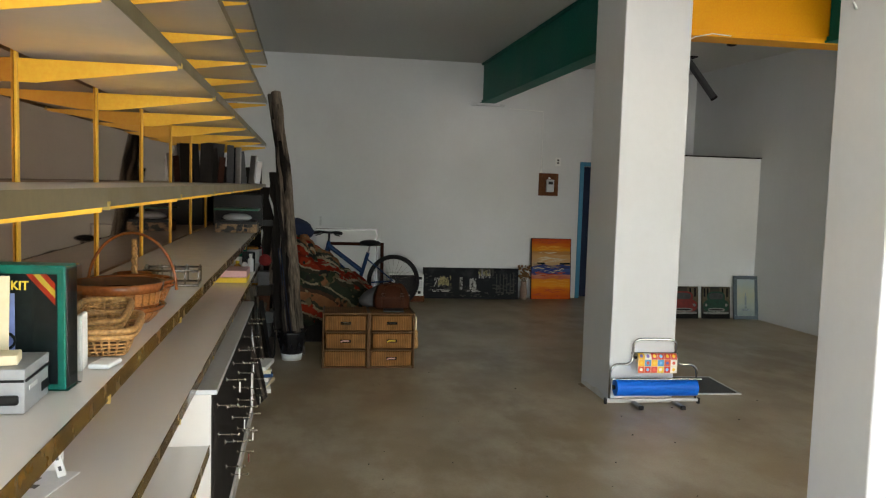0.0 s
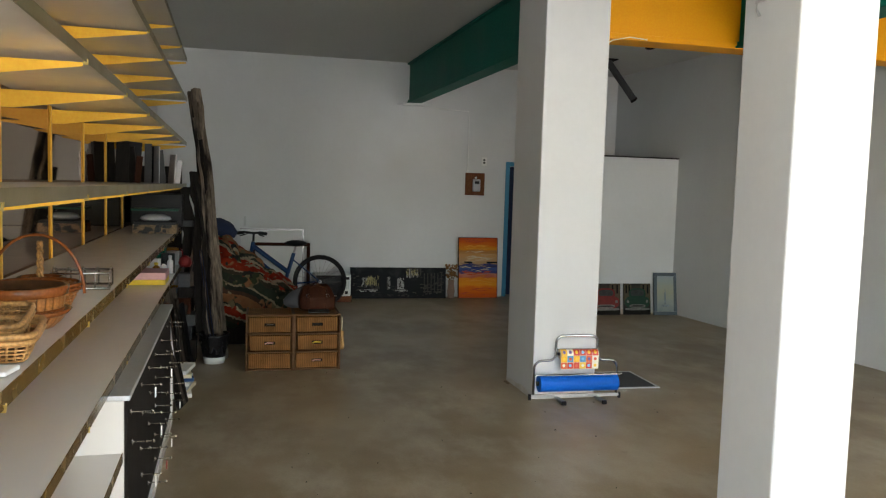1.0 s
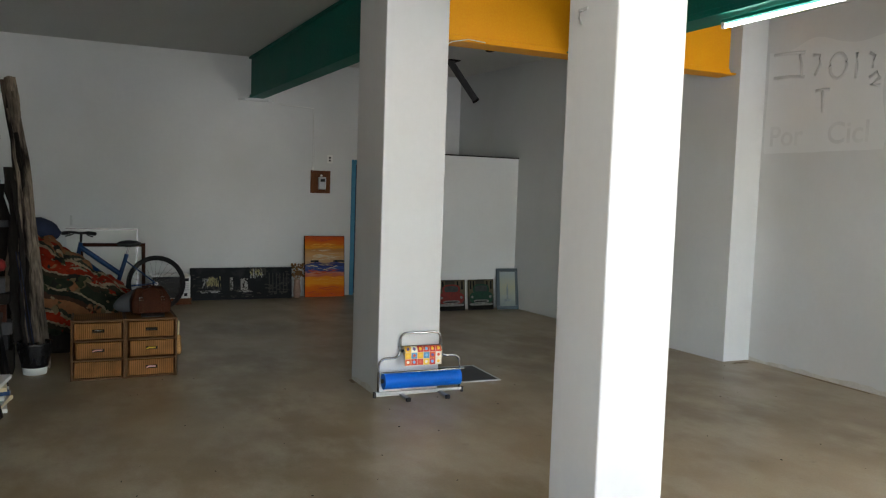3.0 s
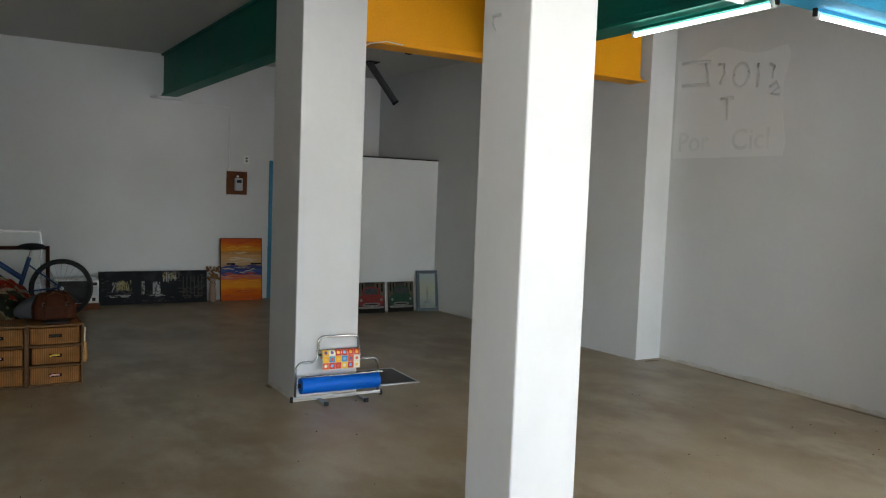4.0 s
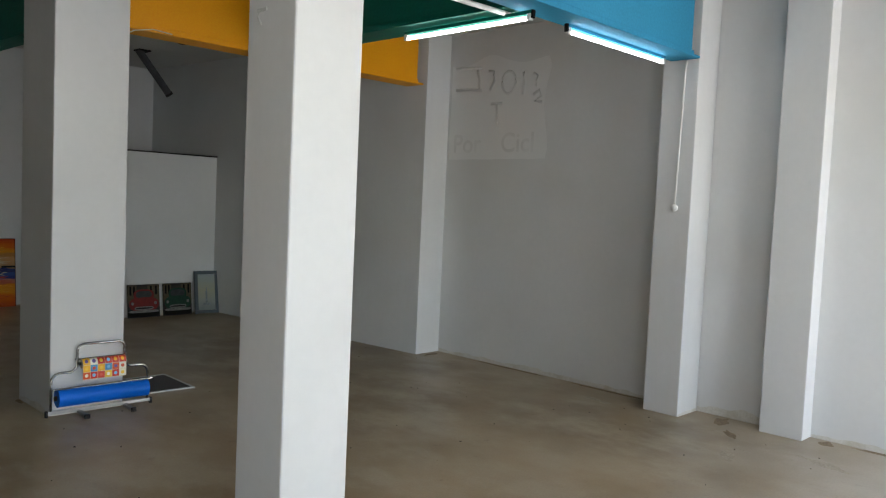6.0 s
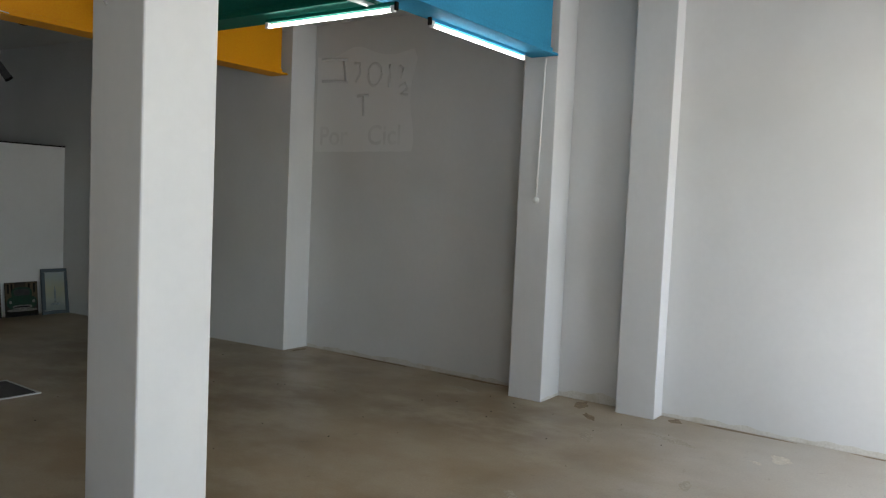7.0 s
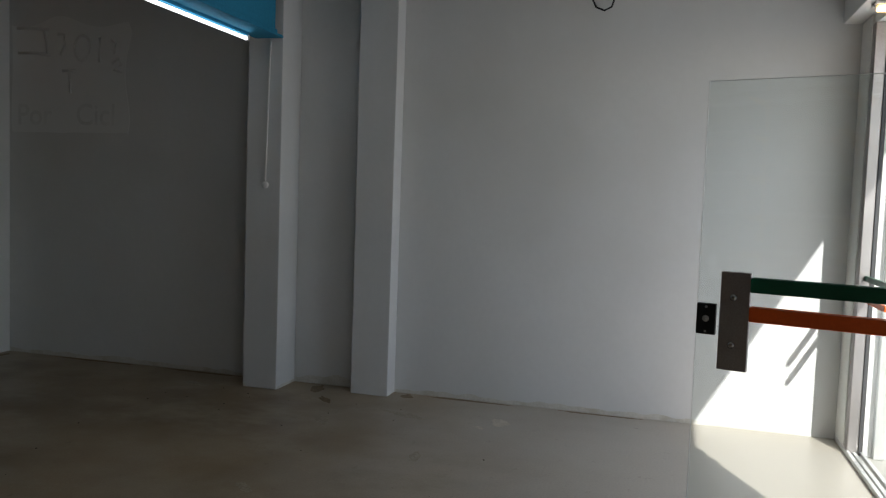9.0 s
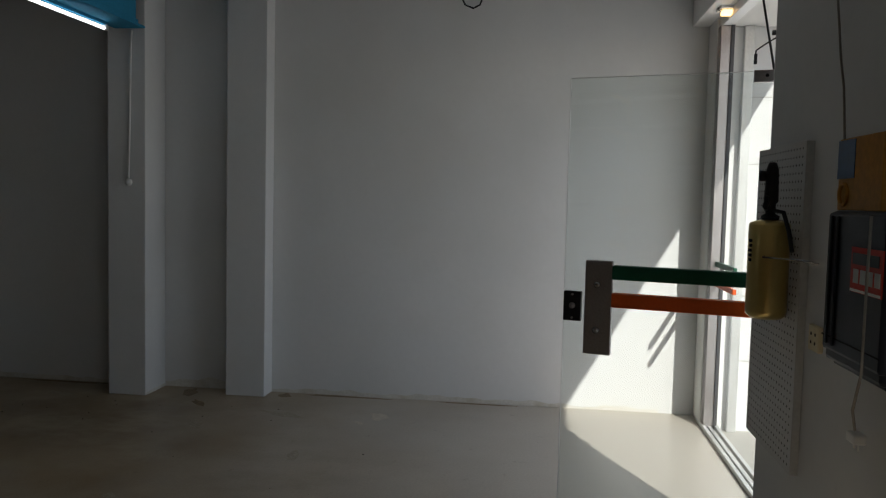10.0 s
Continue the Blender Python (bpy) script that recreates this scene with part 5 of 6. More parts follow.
for j in range(ny + 1):
    row = []
    for i in range(nx + 1):
        u, v = i / nx, j / ny
        x, y = -0.42 + 1.04 * u, 7.62 + 1.05 * v
        h = 0.47 + 0.55 * max(0.0, 1 - max(0.0, (x + 0.22)) / 0.72) ** 1.1 * min(1.0, 0.55 + 0.9 * v)
        e = min(u, 1 - u, v, 1 - v) * 9
        h *= min(1.0, 0.02 + e) ** 0.35
        fold = noise.noise(Vector((x * 6, y * 6, 0.3))) * 0.085 + noise.noise(Vector((x * 13, y * 13, 2.0))) * 0.04
        row.append(bm.verts.new((x + fold * 0.5, y + fold * 0.4, max(0.012, h + fold))))
    grid.append(row)
for j in range(ny):
    for i in range(nx):
        bm.faces.new((grid[j][i], grid[j][i + 1], grid[j + 1][i + 1], grid[j + 1][i])).smooth = True
bmesh.ops.solidify(bm, geom=bm.faces[:], thickness=0.012)
chair = thing("armchair", "armchair hidden under a red and green patterned blanket", "armchair", pose(0, 0, 0))
part("blanket", bm, "cloth", chair, "red, green and cream patterned blanket")
part("seat_base", box(-0.33, 0.52, 7.74, 8.55, 0.0, 0.36, 0.04), "dark", chair)
bm = bmesh.new()
bmesh.ops.create_icosphere(bm, subdivisions=3, radius=1)
for v in bm.verts:
    n_ = noise.noise(v.co * 2.2) * 0.12
    v.co = Vector((0.17 * v.co.x, 0.16 * v.co.y, 0.11 * v.co.z)) * (1 + n_)
for f in bm.faces:
    f.smooth = True
single("navy_cushion", bm, "navy", "navy cloth cushion lying on the covered armchair", "cushion", pose(-0.27, 8.35, 1.09, 0, 18, 0))

# ---- bicycle ----
bike = thing("bicycle", "blue city bicycle with black saddle leaning by the wall", "bicycle", pose(0.0, 10.05, 0, -3, 0, 2))
for cx, nm in ((0.91, "rear_wheel"), (-0.14, "front_wheel")):
    R_ = 0.325
    wheel = part(nm, tube([(cx + R_ * math.cos(a), 0, 0.333 + R_ * math.sin(a)) for a in [2 * math.pi * i / 48 for i in range(48)]], 0.021, 8, True), "rubber", bike, "black tyre on a spoked wheel")
    part("rim", tube([(cx + 0.298 * math.cos(a), 0, 0.333 + 0.298 * math.sin(a)) for a in [2 * math.pi * i / 40 for i in range(40)]], 0.011, 6, True), "black", wheel)
    sp = bmesh.new()
    for i in range(24):
        a = 2 * math.pi * i / 24
        add_rod(sp, (cx + 0.02 * math.cos(a + 0.6), 0.02 * (-1) ** i, 0.333 + 0.02 * math.sin(a + 0.6)), (cx + 0.296 * math.cos(a), 0, 0.333 + 0.296 * math.sin(a)), 0.0013, seg=4)
    part("spokes", sp, "chrome", wheel)
    part("hub", rod((cx, -0.05, 0.333), (cx, 0.05, 0.333), 0.02), "steel", wheel)
seat_t, head_t, head_b, bb = (0.575, 0, 0.70), (0.07, 0, 0.84), (0.035, 0, 0.66), (0.46, 0, 0.30)
part("frame", add_rod(add_rod(add_rod(add_rod(rod(head_t, head_b, 0.024), head_b, bb, 0.044), bb, seat_t, 0.024), (0.06, 0, 0.79), (0.50, 0, 0.46), 0.030), (0.91, 0.03, 0.333), bb, 0.010), "bike", bike, "blue painted frame")
part("seat_stay", add_rod(rod((0.91, 0.045, 0.333), (0.56, 0.02, 0.62), 0.008), (0.91, -0.045, 0.333), (0.56, -0.02, 0.62), 0.008), "bike", bike)
part("fork", add_rod(rod((0.03, 0.05, 0.64), (-0.14, 0.05, 0.333), 0.012), (0.03, -0.05, 0.64), (-0.14, -0.05, 0.333), 0.012), "bike", bike)
part("seat_post", rod(seat_t, (0.60, 0, 0.80), 0.013), "steel", bike)
sd = bmesh.new()
bmesh.ops.create_icosphere(sd, subdivisions=3, radius=1)
for v in sd.verts:
    wdt = 0.04 + 0.07 * (0.5 + 0.5 * v.co.x)
    v.co = Vector((0.60 + 0.14 * v.co.x, wdt * v.co.y, 0.825 + 0.042 * v.co.z))
for f in sd.faces:
    f.smooth = True
part("saddle", sd, "black", bike)
hb = part("handlebar", tube([(0.19, -0.23, 0.945), (0.13, -0.14, 0.955), (0.09, -0.05, 0.95), (0.05, 0.05, 0.95), (-0.02, 0.15, 0.96), (-0.10, 0.25, 0.955)], 0.015, 8), "black", bike)
for s, gx in ((-1, 0.19), (1, -0.10)):
    part("grip", rod((gx + s * 0.05, s * 0.17, 0.953), (gx - s * 0.02, s * 0.28, 0.945), 0.022), "black", hb)
    part("brake_lever", tube([(0.07 - s * 0.05, s * 0.12, 0.95), (0.05 - s * 0.09, s * 0.16, 0.925), (0.05 - s * 0.14, s * 0.22, 0.91)], 0.007), "black", hb)
part("stem", rod((0.07, 0, 0.84), (0.075, 0, 0.96), 0.014), "black", bike)
part("crank", add_rod(add_rod(lathe([(0.02, -0.004), (0.09, -0.004), (0.09, 0.004), (0.02, 0.004)], 24, pose(0.46, -0.05, 0.30, 90, 0, 0)), (0.46, -0.06, 0.30), (0.38, -0.06, 0.42), 0.009), (0.40, -0.13, 0.42), (0.36, -0.07, 0.42), 0.012), "black", bike)
# whiteboard and old frame behind the bicycle
wb = thing("whiteboard", "white board in a thin grey frame leaning on the end wall", "whiteboard", pose(-0.10, 10.90, 0, -5, 0, 0))
part("board", box(0, 0.84, 0, 0.012, 0, 0.955, 0.002), "white", wb)
part("frame", add_box(box(0.83, 0.85, -0.008, 0.016, 0, 0.96, 0.002), -0.01, 0.83, -0.008, 0.016, 0.945, 0.96, 0.002), "steel", wb)
fr = thing("wooden_frame", "empty brown wooden frame leaning by the whiteboard", "frame", pose(0.05, 10.72, 0, -7, 0, 0))
for nm, b_ in (("rail", (0, 0.78, 0, 0.025, 0.74, 0.785)), ("stile", (0.735, 0.78, 0, 0.025, 0, 0.739)), ("stile", (0, 0.045, 0, 0.025, 0, 0.739))):
    part(nm, box(*b_, 0.003), "leather", fr)
# microwave on a box
single("brown_box", box(0, 0.50, 0, 0.30, 0, 0.085, 0.006), "plank_brown", "low brown wooden box under the microwave", "box", pose(0.88, 10.50, 0, 0, 0, 2))
mw = thing("microwave", "white microwave oven with a dark door on a low box", "microwave", pose(0.885, 10.47, 0.0865, 0, 0, 2))
part("body", box(0, 0.475, 0, 0.32, 0, 0.295, 0.008), "white", mw)
part("door", box(0.008, 0.355, -0.012, -0.001, 0.012, 0.284, 0.004), "black", mw)
pn = part("panel", box(0.362, 0.468, -0.010, -0.001, 0.012, 0.284, 0.004), "white", mw)
part("display", box(0.378, 0.452, -0.013, -0.0105, 0.225, 0.262, 0.001), "black", pn)
for i in range(12):
    part("button", box(0.380 + 0.026 * (i % 3), 0.398 + 0.026 * (i % 3), -0.0125, -0.0105, 0.105 + 0.027 * (i // 3), 0.122 + 0.027 * (i // 3), 0.001), "grey_paint", pn)
part("open_button", box(0.395, 0.435, -0.013, -0.0105, 0.03, 0.07, 0.003), "black", pn)

# ---- pictures along the end wall ----
def canvas(name, label, m, w, h, mat_, th=0.03):
    root = thing(name, label, "painting", m)
    part("canvas", box(0, w, 0, th, 0, h, 0.002), mat_, root)
    return root


city = canvas("street_painting", "long dark painting of a night street leaning on the wall", pose(1.40, 10.85, 0.0, -6, 0, 0), 1.385, 0.44, "city")
random.seed(31)
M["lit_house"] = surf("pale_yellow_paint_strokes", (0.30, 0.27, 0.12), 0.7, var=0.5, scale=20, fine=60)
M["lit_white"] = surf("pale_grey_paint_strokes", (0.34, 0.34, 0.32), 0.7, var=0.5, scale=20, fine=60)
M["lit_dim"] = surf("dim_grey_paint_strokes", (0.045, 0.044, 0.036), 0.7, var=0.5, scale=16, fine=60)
for x0, x1, z0, z1, c, num in ((0.22, 0.40, 0.19, 0.31, "lit_house", 46), (0.16, 0.24, 0.17, 0.30, "lit_white", 14), (0.12, 0.40, 0.10, 0.13, "lit_white", 20), (0.64, 0.82, 0.10, 0.125, "lit_white", 12), (0.80, 0.98, 0.30, 0.36, "lit_white", 16), (0.10, 0.42, 0.11, 0.18, "lit_dim", 26), (0.535, 0.565, 0.12, 0.30, "lit_white", 18), (0.68, 0.76, 0.16, 0.28, "lit_white", 24), (0.60, 0.80, 0.10, 0.17, "lit_dim", 20), (0.80, 0.97, 0.33, 0.42, "lit_house", 34), (0.88, 1.05, 0.29, 0.42, "lit_dim", 18), (0.98, 1.34, 0.05, 0.22, "lit_dim", 34), (0.04, 0.12, 0.18, 0.38, "lit_dim", 10), (1.15, 1.35, 0.2, 0.38, "lit_dim", 12), (0.2, 1.2, 0.03, 0.09, "lit_dim", 24)):
    bm = bmesh.new()
    for i in range(num):
        x, z = random.uniform(x0, x1), random.uniform(z0, z1)
        w, h = (random.uniform(0.004, 0.014), random.uniform(0.012, 0.04)) if c != "lit_dim" and z1 - z0 > 0.05 else (random.uniform(0.012, 0.06), random.uniform(0.004, 0.016))
        add_box(bm, -w / 2, w / 2, -0.0025, -0.0003 - 0.00004 * i, -h / 2, h / 2, 0.0, pose(x, 0, z, 0, random.uniform(-7, 7), 0))
    tagged(part("paint_patch", bm, c, city), "", "", "", "stuff")
def painted(nm, outline, d, c):
    part(nm, prism(outline, 0.0004, d), c, city).matrix_local = pose(0, 0, 0, 90, 0, 0)


painted("painted_house", [(0.20, 0.17), (0.38, 0.185), (0.37, 0.27), (0.30, 0.33), (0.20, 0.30)], 0.0010, "lit_dim")
painted("painted_house", [(0.235, 0.20), (0.375, 0.20), (0.37, 0.26), (0.30, 0.315), (0.235, 0.29)], 0.0014, "lit_house")
for k in range(5):
    painted("painted_window", [(0.245 + 0.026 * k, 0.205), (0.257 + 0.026 * k, 0.205), (0.257 + 0.026 * k, 0.272), (0.245 + 0.026 * k, 0.272)], 0.0018, "hole")
painted("painted_kiosk", [(0.52, 0.12), (0.56, 0.12), (0.56, 0.31), (0.52, 0.30)], 0.0012, "lit_dim")
painted("painted_kiosk", [(0.67, 0.13), (0.77, 0.13), (0.77, 0.20), (0.72, 0.28), (0.67, 0.28)], 0.0012, "lit_white")
painted("painted_kiosk", [(0.695, 0.16), (0.725, 0.16), (0.725, 0.25), (0.695, 0.25)], 0.0016, "hole")
painted("painted_front", [(0.80, 0.30), (1.02, 0.33), (1.02, 0.435), (0.80, 0.435)], 0.0010, "lit_dim")
for k in range(7):
    painted("painted_window", [(0.815 + 0.028 * k, 0.335), (0.829 + 0.028 * k, 0.335), (0.829 + 0.028 * k, 0.42), (0.815 + 0.028 * k, 0.42)], 0.0015, "lit_white" if k % 3 else "hole")
for k in range(6):
    painted("painted_column", [(1.06 + 0.05 * k, 0.08), (1.072 + 0.05 * k, 0.08), (1.072 + 0.05 * k, 0.36), (1.06 + 0.05 * k, 0.36)], 0.0011, "lit_dim")
sun_p = canvas("beach_painting", "orange and blue beach sunset painting leaning on the wall", pose(2.985, 10.88, 0.0, -5, 0, 0), 0.58, 0.875, "sunset")
part("edge_frame", add_box(add_box(box(-0.008, 0.0, -0.002, 0.032, 0, 0.88, 0.001), 0.58, 0.588, -0.002, 0.032, 0, 0.88, 0.001), 0.0, 0.58, -0.002, 0.032, 0.875, 0.883, 0.001), "leather", sun_p)
random.seed(15)
M["foam"] = surf("cream_paint_strokes", (0.55, 0.45, 0.30), 0.6, var=0.3, scale=20)
M["sea"] = surf("deep_blue_paint_strokes", (0.012, 0.025, 0.16), 0.6, var=0.4, scale=20)
M["ember"] = surf("red_orange_paint_strokes", (0.45, 0.06, 0.012), 0.6, var=0.4, scale=20)
M["gold"] = surf("golden_paint_strokes", (0.70, 0.30, 0.02), 0.6, var=0.3, scale=20)
for c, z0, z1, num in (("foam", 0.53, 0.68, 16), ("sea", 0.41, 0.50, 16), ("foam", 0.38, 0.47, 7), ("ember", 0.33, 0.39, 9), ("ember", 0.02, 0.14, 9), ("gold", 0.18, 0.30, 9), ("gold", 0.70, 0.80, 9), ("ember", 0.80, 0.86, 7)):
    bm = bmesh.new()
    for i in range(num):
        w_, h_ = random.uniform(0.06, 0.24), random.uniform(0.004, 0.012)
        x_ = random.uniform(w_ / 2 + 0.01, 0.57 - w_ / 2)
        z_ = random.uniform(z0, z1)
        top = [(x_ - w_ / 2 + w_ * k / 6, z_ + 0.006 * math.sin(k * 1.3 + i) + h_ * math.sin(math.pi * k / 6)) for k in range(7)]
        low = [(x_ - w_ / 2 + w_ * k / 6, z_ + 0.006 * math.sin(k * 1.3 + i) - 0.5 * h_ * math.sin(math.pi * k / 6)) for k in range(6, -1, -1)]
        d_ = -0.0008 - 0.00005 * i
        bm.faces.new([bm.verts.new((px_, d_, pz_)) for px_, pz_ in top + low[1:-1]])
    tagged(part("paint_patch", bm, c, sun_p), "", "", "", "stuff")
for x, w in ((0.08, 0.12), (0.42, 0.16)):
    part("boat_stroke", box(x, x + w, -0.0035, -0.002, 0.505, 0.53, 0.001), "kit_black", sun_p)
vase = thing("dried_flowers", "dried brown flowers in a pale vase by the wall", "vase", pose(2.86, 10.86, 0))
part("vase", lathe([(0, 0.001), (0.045, 0.001), (0.055, 0.10), (0.04, 0.22), (0.048, 0.26), (0.038, 0.26), (0.03, 0.2), (0, 0.19)], 20), "terracotta", vase)
bm = bmesh.new()
random.seed(8)
for i in range(70):
    a, r, z = random.uniform(0, 6.28), random.uniform(0, 0.10), random.uniform(0.30, 0.48)
    bmesh.ops.create_icosphere(bm, subdivisions=1, radius=random.uniform(0.010, 0.022), matrix=pose(r * math.cos(a), r * math.sin(a) * 0.7, z, a * 60, 0, 0) @ Matrix.Diagonal((1, 0.6, 1.2, 1)))
part("flower_heads", bm, "flowers", vase)
bm = bmesh.new()
for i in range(14):
    a = i * 0.45
    add_rod(bm, (0, 0, 0.2), (0.07 * math.cos(a), 0.05 * math.sin(a), 0.36), 0.003, seg=4)
part("stems", bm, "flowers", vase)

meter = thing("meter_board", "electricity meter on a brown wooden wall board", "meter", pose(3.065, BACK, 1.495))
part("backboard", box(0, 0.29, -0.022, -0.001, 0, 0.325, 0.003), "plank_brown", meter)
part("meter_case", box(0.105, 0.215, -0.075, -0.023, 0.055, 0.235, 0.012), "silver_card", meter)
part("dial", box(0.128, 0.195, -0.078, -0.0755, 0.165, 0.205, 0.002), "black", meter)
part("fuse", lathe([(0, 0), (0.014, 0), (0.014, 0.03), (0, 0.034)], 12, pose(0.15, -0.023, 0.255, 90, 0, 0)), "white", meter)
for x in (0.04, 0.25):
    part("moulding", box(x - 0.008, x + 0.008, -0.03, -0.0225, 0.0, 0.325, 0.003), "plank_brown", meter)
root = thing("wall_cable", "thin white cable running up the end wall", "cable", pose(0, 0, 0))
part("cable", tube([(3.095, BACK - 0.008, 1.82), (3.095, BACK - 0.008, 2.5), (3.09, BACK - 0.008, 2.70), (2.6, BACK - 0.008, 2.72)], 0.006, 6), "white", root)
part("clip", box(3.08, 3.11, BACK - 0.02, BACK - 0.001, 1.82, 1.86, 0.003), "white", root)
sw = thing("wall_switch", "white double wall switch beside the door", "switch", pose(3.30, BACK, 1.93))
part("plate", box(0, 0.085, -0.012, -0.001, 0, 0.12, 0.004), "white", sw)
for z in (0.03, 0.07):
    part("rocker", box(0.028, 0.058, -0.018, -0.0125, z, z + 0.025, 0.002), "black", sw)
single("wall_stain_hook", box(0, 0.03, -0.012, -0.001, 0, 0.13, 0.004), "grey_paint", "grey painted socket box high on the end wall", "socket", pose(-0.06, BACK, 0.99))

# car pictures and a framed picture below the partition
M["car_ground"] = ramped("faded_street_print", [(0.0, (0.02, 0.018, 0.016)), (0.3, (0.03, 0.026, 0.02)), (0.5, (0.09, 0.07, 0.035)), (0.8, (0.04, 0.036, 0.024)), (1.0, (0.02, 0.02, 0.018))], "Z", 2.3, 0.0, 0.4, 9.0)
M["car_green"] = surf("green_print", (0.004, 0.036, 0.018), 0.5, var=0.4, scale=20, bump=0)
M["car_red"] = surf("red_print", (0.16, 0.010, 0.006), 0.5, var=0.4, scale=20, bump=0)
M["pale_scene"] = ramped("pale_watercolour", [(0.0, (0.16, 0.20, 0.20)), (0.3, (0.30, 0.33, 0.30)), (0.55, (0.36, 0.36, 0.26)), (1.0, (0.30, 0.36, 0.40))], "Z", 1.8, 0.0, 0.3, 12.0)

M["print_ochre"] = surf("ochre_street_print", (0.075, 0.056, 0.028), 0.5, var=0.5, scale=18, fine=70, bump=0)
M["print_glass"] = surf("grey_glass_print", (0.03, 0.033, 0.033), 0.5, var=0.5, scale=18, fine=70, bump=0)
M["print_chrome"] = surf("pale_chrome_print", (0.17, 0.165, 0.155), 0.5, var=0.6, scale=30, fine=90, bump=0)


def car_picture(x, w, body, label):
    root = canvas("car_picture", label, pose(x, 9.26, 0, -7, 0, 0), w, 0.41, "car_ground", 0.02)
    tagged(root, "", "", "car pictures on the floor")
    def flat(nm, outline, d, c):
        part(nm, prism([(x * w, z) for x, z in outline], 0.0004, d), c, root).matrix_local = pose(0, 0, 0, 90, 0, 0)

    def oval(cx, cz, rx, rz, power=0.6, n=24):
        pts = []
        for k in range(n):
            a = 2 * math.pi * k / n
            ca, sa = math.cos(a), math.sin(a)
            pts.append((cx + rx * math.copysign(abs(ca) ** power, ca), cz + rz * math.copysign(abs(sa) ** power, sa)))
        return pts

    flat("house_front", [(0.0, 0.25), (0.28, 0.25), (0.28, 0.405), (0.0, 0.405)], 0.0008, "print_ochre")
    flat("house_front", [(0.62, 0.22), (0.98, 0.22), (0.98, 0.405), (0.62, 0.405)], 0.0008, "print_ochre")
    for k in (0.06, 0.17, 0.70, 0.86):
        flat("window_print", [(k, 0.28), (k + 0.06, 0.28), (k + 0.06, 0.39), (k, 0.39)], 0.0012, "hole")
    flat("shadow_stroke", oval(0.5, 0.05, 0.49, 0.045), 0.0014, "hole")
    flat("car_roof", oval(0.5, 0.275, 0.32, 0.075, 0.75), 0.0018, body)
    flat("windscreen", oval(0.5, 0.285, 0.25, 0.045, 0.7), 0.0024, "print_glass")
    flat("car_body", oval(0.5, 0.165, 0.46, 0.085, 0.7), 0.0028, body)
    flat("bonnet", oval(0.5, 0.20, 0.27, 0.05, 0.8), 0.0034, body)
    flat("grille", oval(0.5, 0.115, 0.30, 0.022, 0.7), 0.0040, "print_chrome")
    flat("grille_gap", oval(0.5, 0.115, 0.26, 0.008, 0.7), 0.0044, "hole")
    flat("bumper", oval(0.5, 0.075, 0.46, 0.016, 0.5), 0.0040, "print_chrome")
    for k in (0.14, 0.86):
        flat("headlight", oval(k, 0.175, 0.045, 0.019, 1.0), 0.0042, "print_chrome")
    return root


car_picture(4.34, 0.41, "car_red", "print of an old red car leaning on the partition")
car_picture(4.80, 0.385, "car_green", "print of an old green car leaning on the partition")
fp = thing("framed_picture", "pale picture in a blue-grey frame leaning in the corner", "picture", pose(5.215, 9.22, 0, -8, 0, -3))
M["frame_grey"] = surf("blue_grey_frame", (0.075, 0.10, 0.115), 0.5, var=0.15)
for nm, b_ in (("rail", (0, 0.33, 0, 0.025, 0, 0.045)), ("rail", (0, 0.33, 0, 0.025, 0.515, 0.56)), ("stile", (0, 0.045, 0, 0.025, 0.046, 0.514)), ("stile", (0.285, 0.33, 0, 0.025, 0.046, 0.514))):
    part(nm, box(*b_, 0.003), "frame_grey", fp)
part("picture", box(0.046, 0.284, 0.010, 0.015, 0.046, 0.514), "pale_scene", fp)
M["tower_wash"] = surf("grey_blue_wash", (0.20, 0.235, 0.25), 0.7, var=0.4, scale=30, bump=0)
part("painted_tower", add_box(add_box(box(0.15, 0.175, 0.0078, 0.0095, 0.14, 0.30, 0.0005), 0.11, 0.215, 0.0078, 0.0095, 0.11, 0.137, 0.0005), 0.157, 0.168, 0.0078, 0.0095, 0.302, 0.34, 0.0005), "tower_wash", fp)
root = thing("hanging_pipe", "dark square pipe hanging aslant from the ceiling", "pipe", pose(0, 0, 0))
a, b = Vector((4.55, 9.6, 3.33)), Vector((4.955, 9.6, 2.845))
part("pipe", rod(a, b, 0.05, seg=6), "hanger", root)
part("end_cap", rod(b, b + (b - a).normalized() * 0.03, 0.054, seg=6), "hole", root)
part("ceiling_plate", box(4.52, 4.68, 9.52, 9.68, 3.322, 3.338, 0.003), "dark", root)
root = thing("ceiling_rose", "dark round ceiling rose with a loose wire", "ceiling fixture", pose(4.626, 8.593, CEIL))
part("rose", lathe([(0.06, -0.001), (0.055, -0.03), (0.02, -0.04), (0, -0.04)], 18), "dark", root)
root = thing("loose_wire", "thin white wire hanging below the orange beam", "wire", pose(0, 0, 0))
part("wire", tube([(2.64, 5.66, 2.70), (2.75, 5.67, 2.765), (2.9, 5.68, 2.80), (3.05, 5.68, 2.79)], 0.004, 6), "white", root)

# ---- paper roll stand ----
stand = thing("paper_roll_stand", "chrome floor stand holding blue and patterned paper rolls", "paper stand", pose(2.094, 5.463, 0, 0, 0, -1.9))
W = 0.741
loop = [(0.035, 0, 0.035)] + [(0.035, 0, 0.18)] + [(x, 0, z) for x, z in arc(0.095, 0.24, 0.06, 180, 90, 5)] + [(x, 0, z) for x, z in arc(0.15, 0.355, 0.055, -90, 0, 5)] + [(0.205, 0, 0.43)] + [(x, 0, z) for x, z in arc(0.255, 0.44, 0.05, 180, 90, 5)]
loop = loop + [(W - x, 0, z) for x, _, z in loop[::-1]]
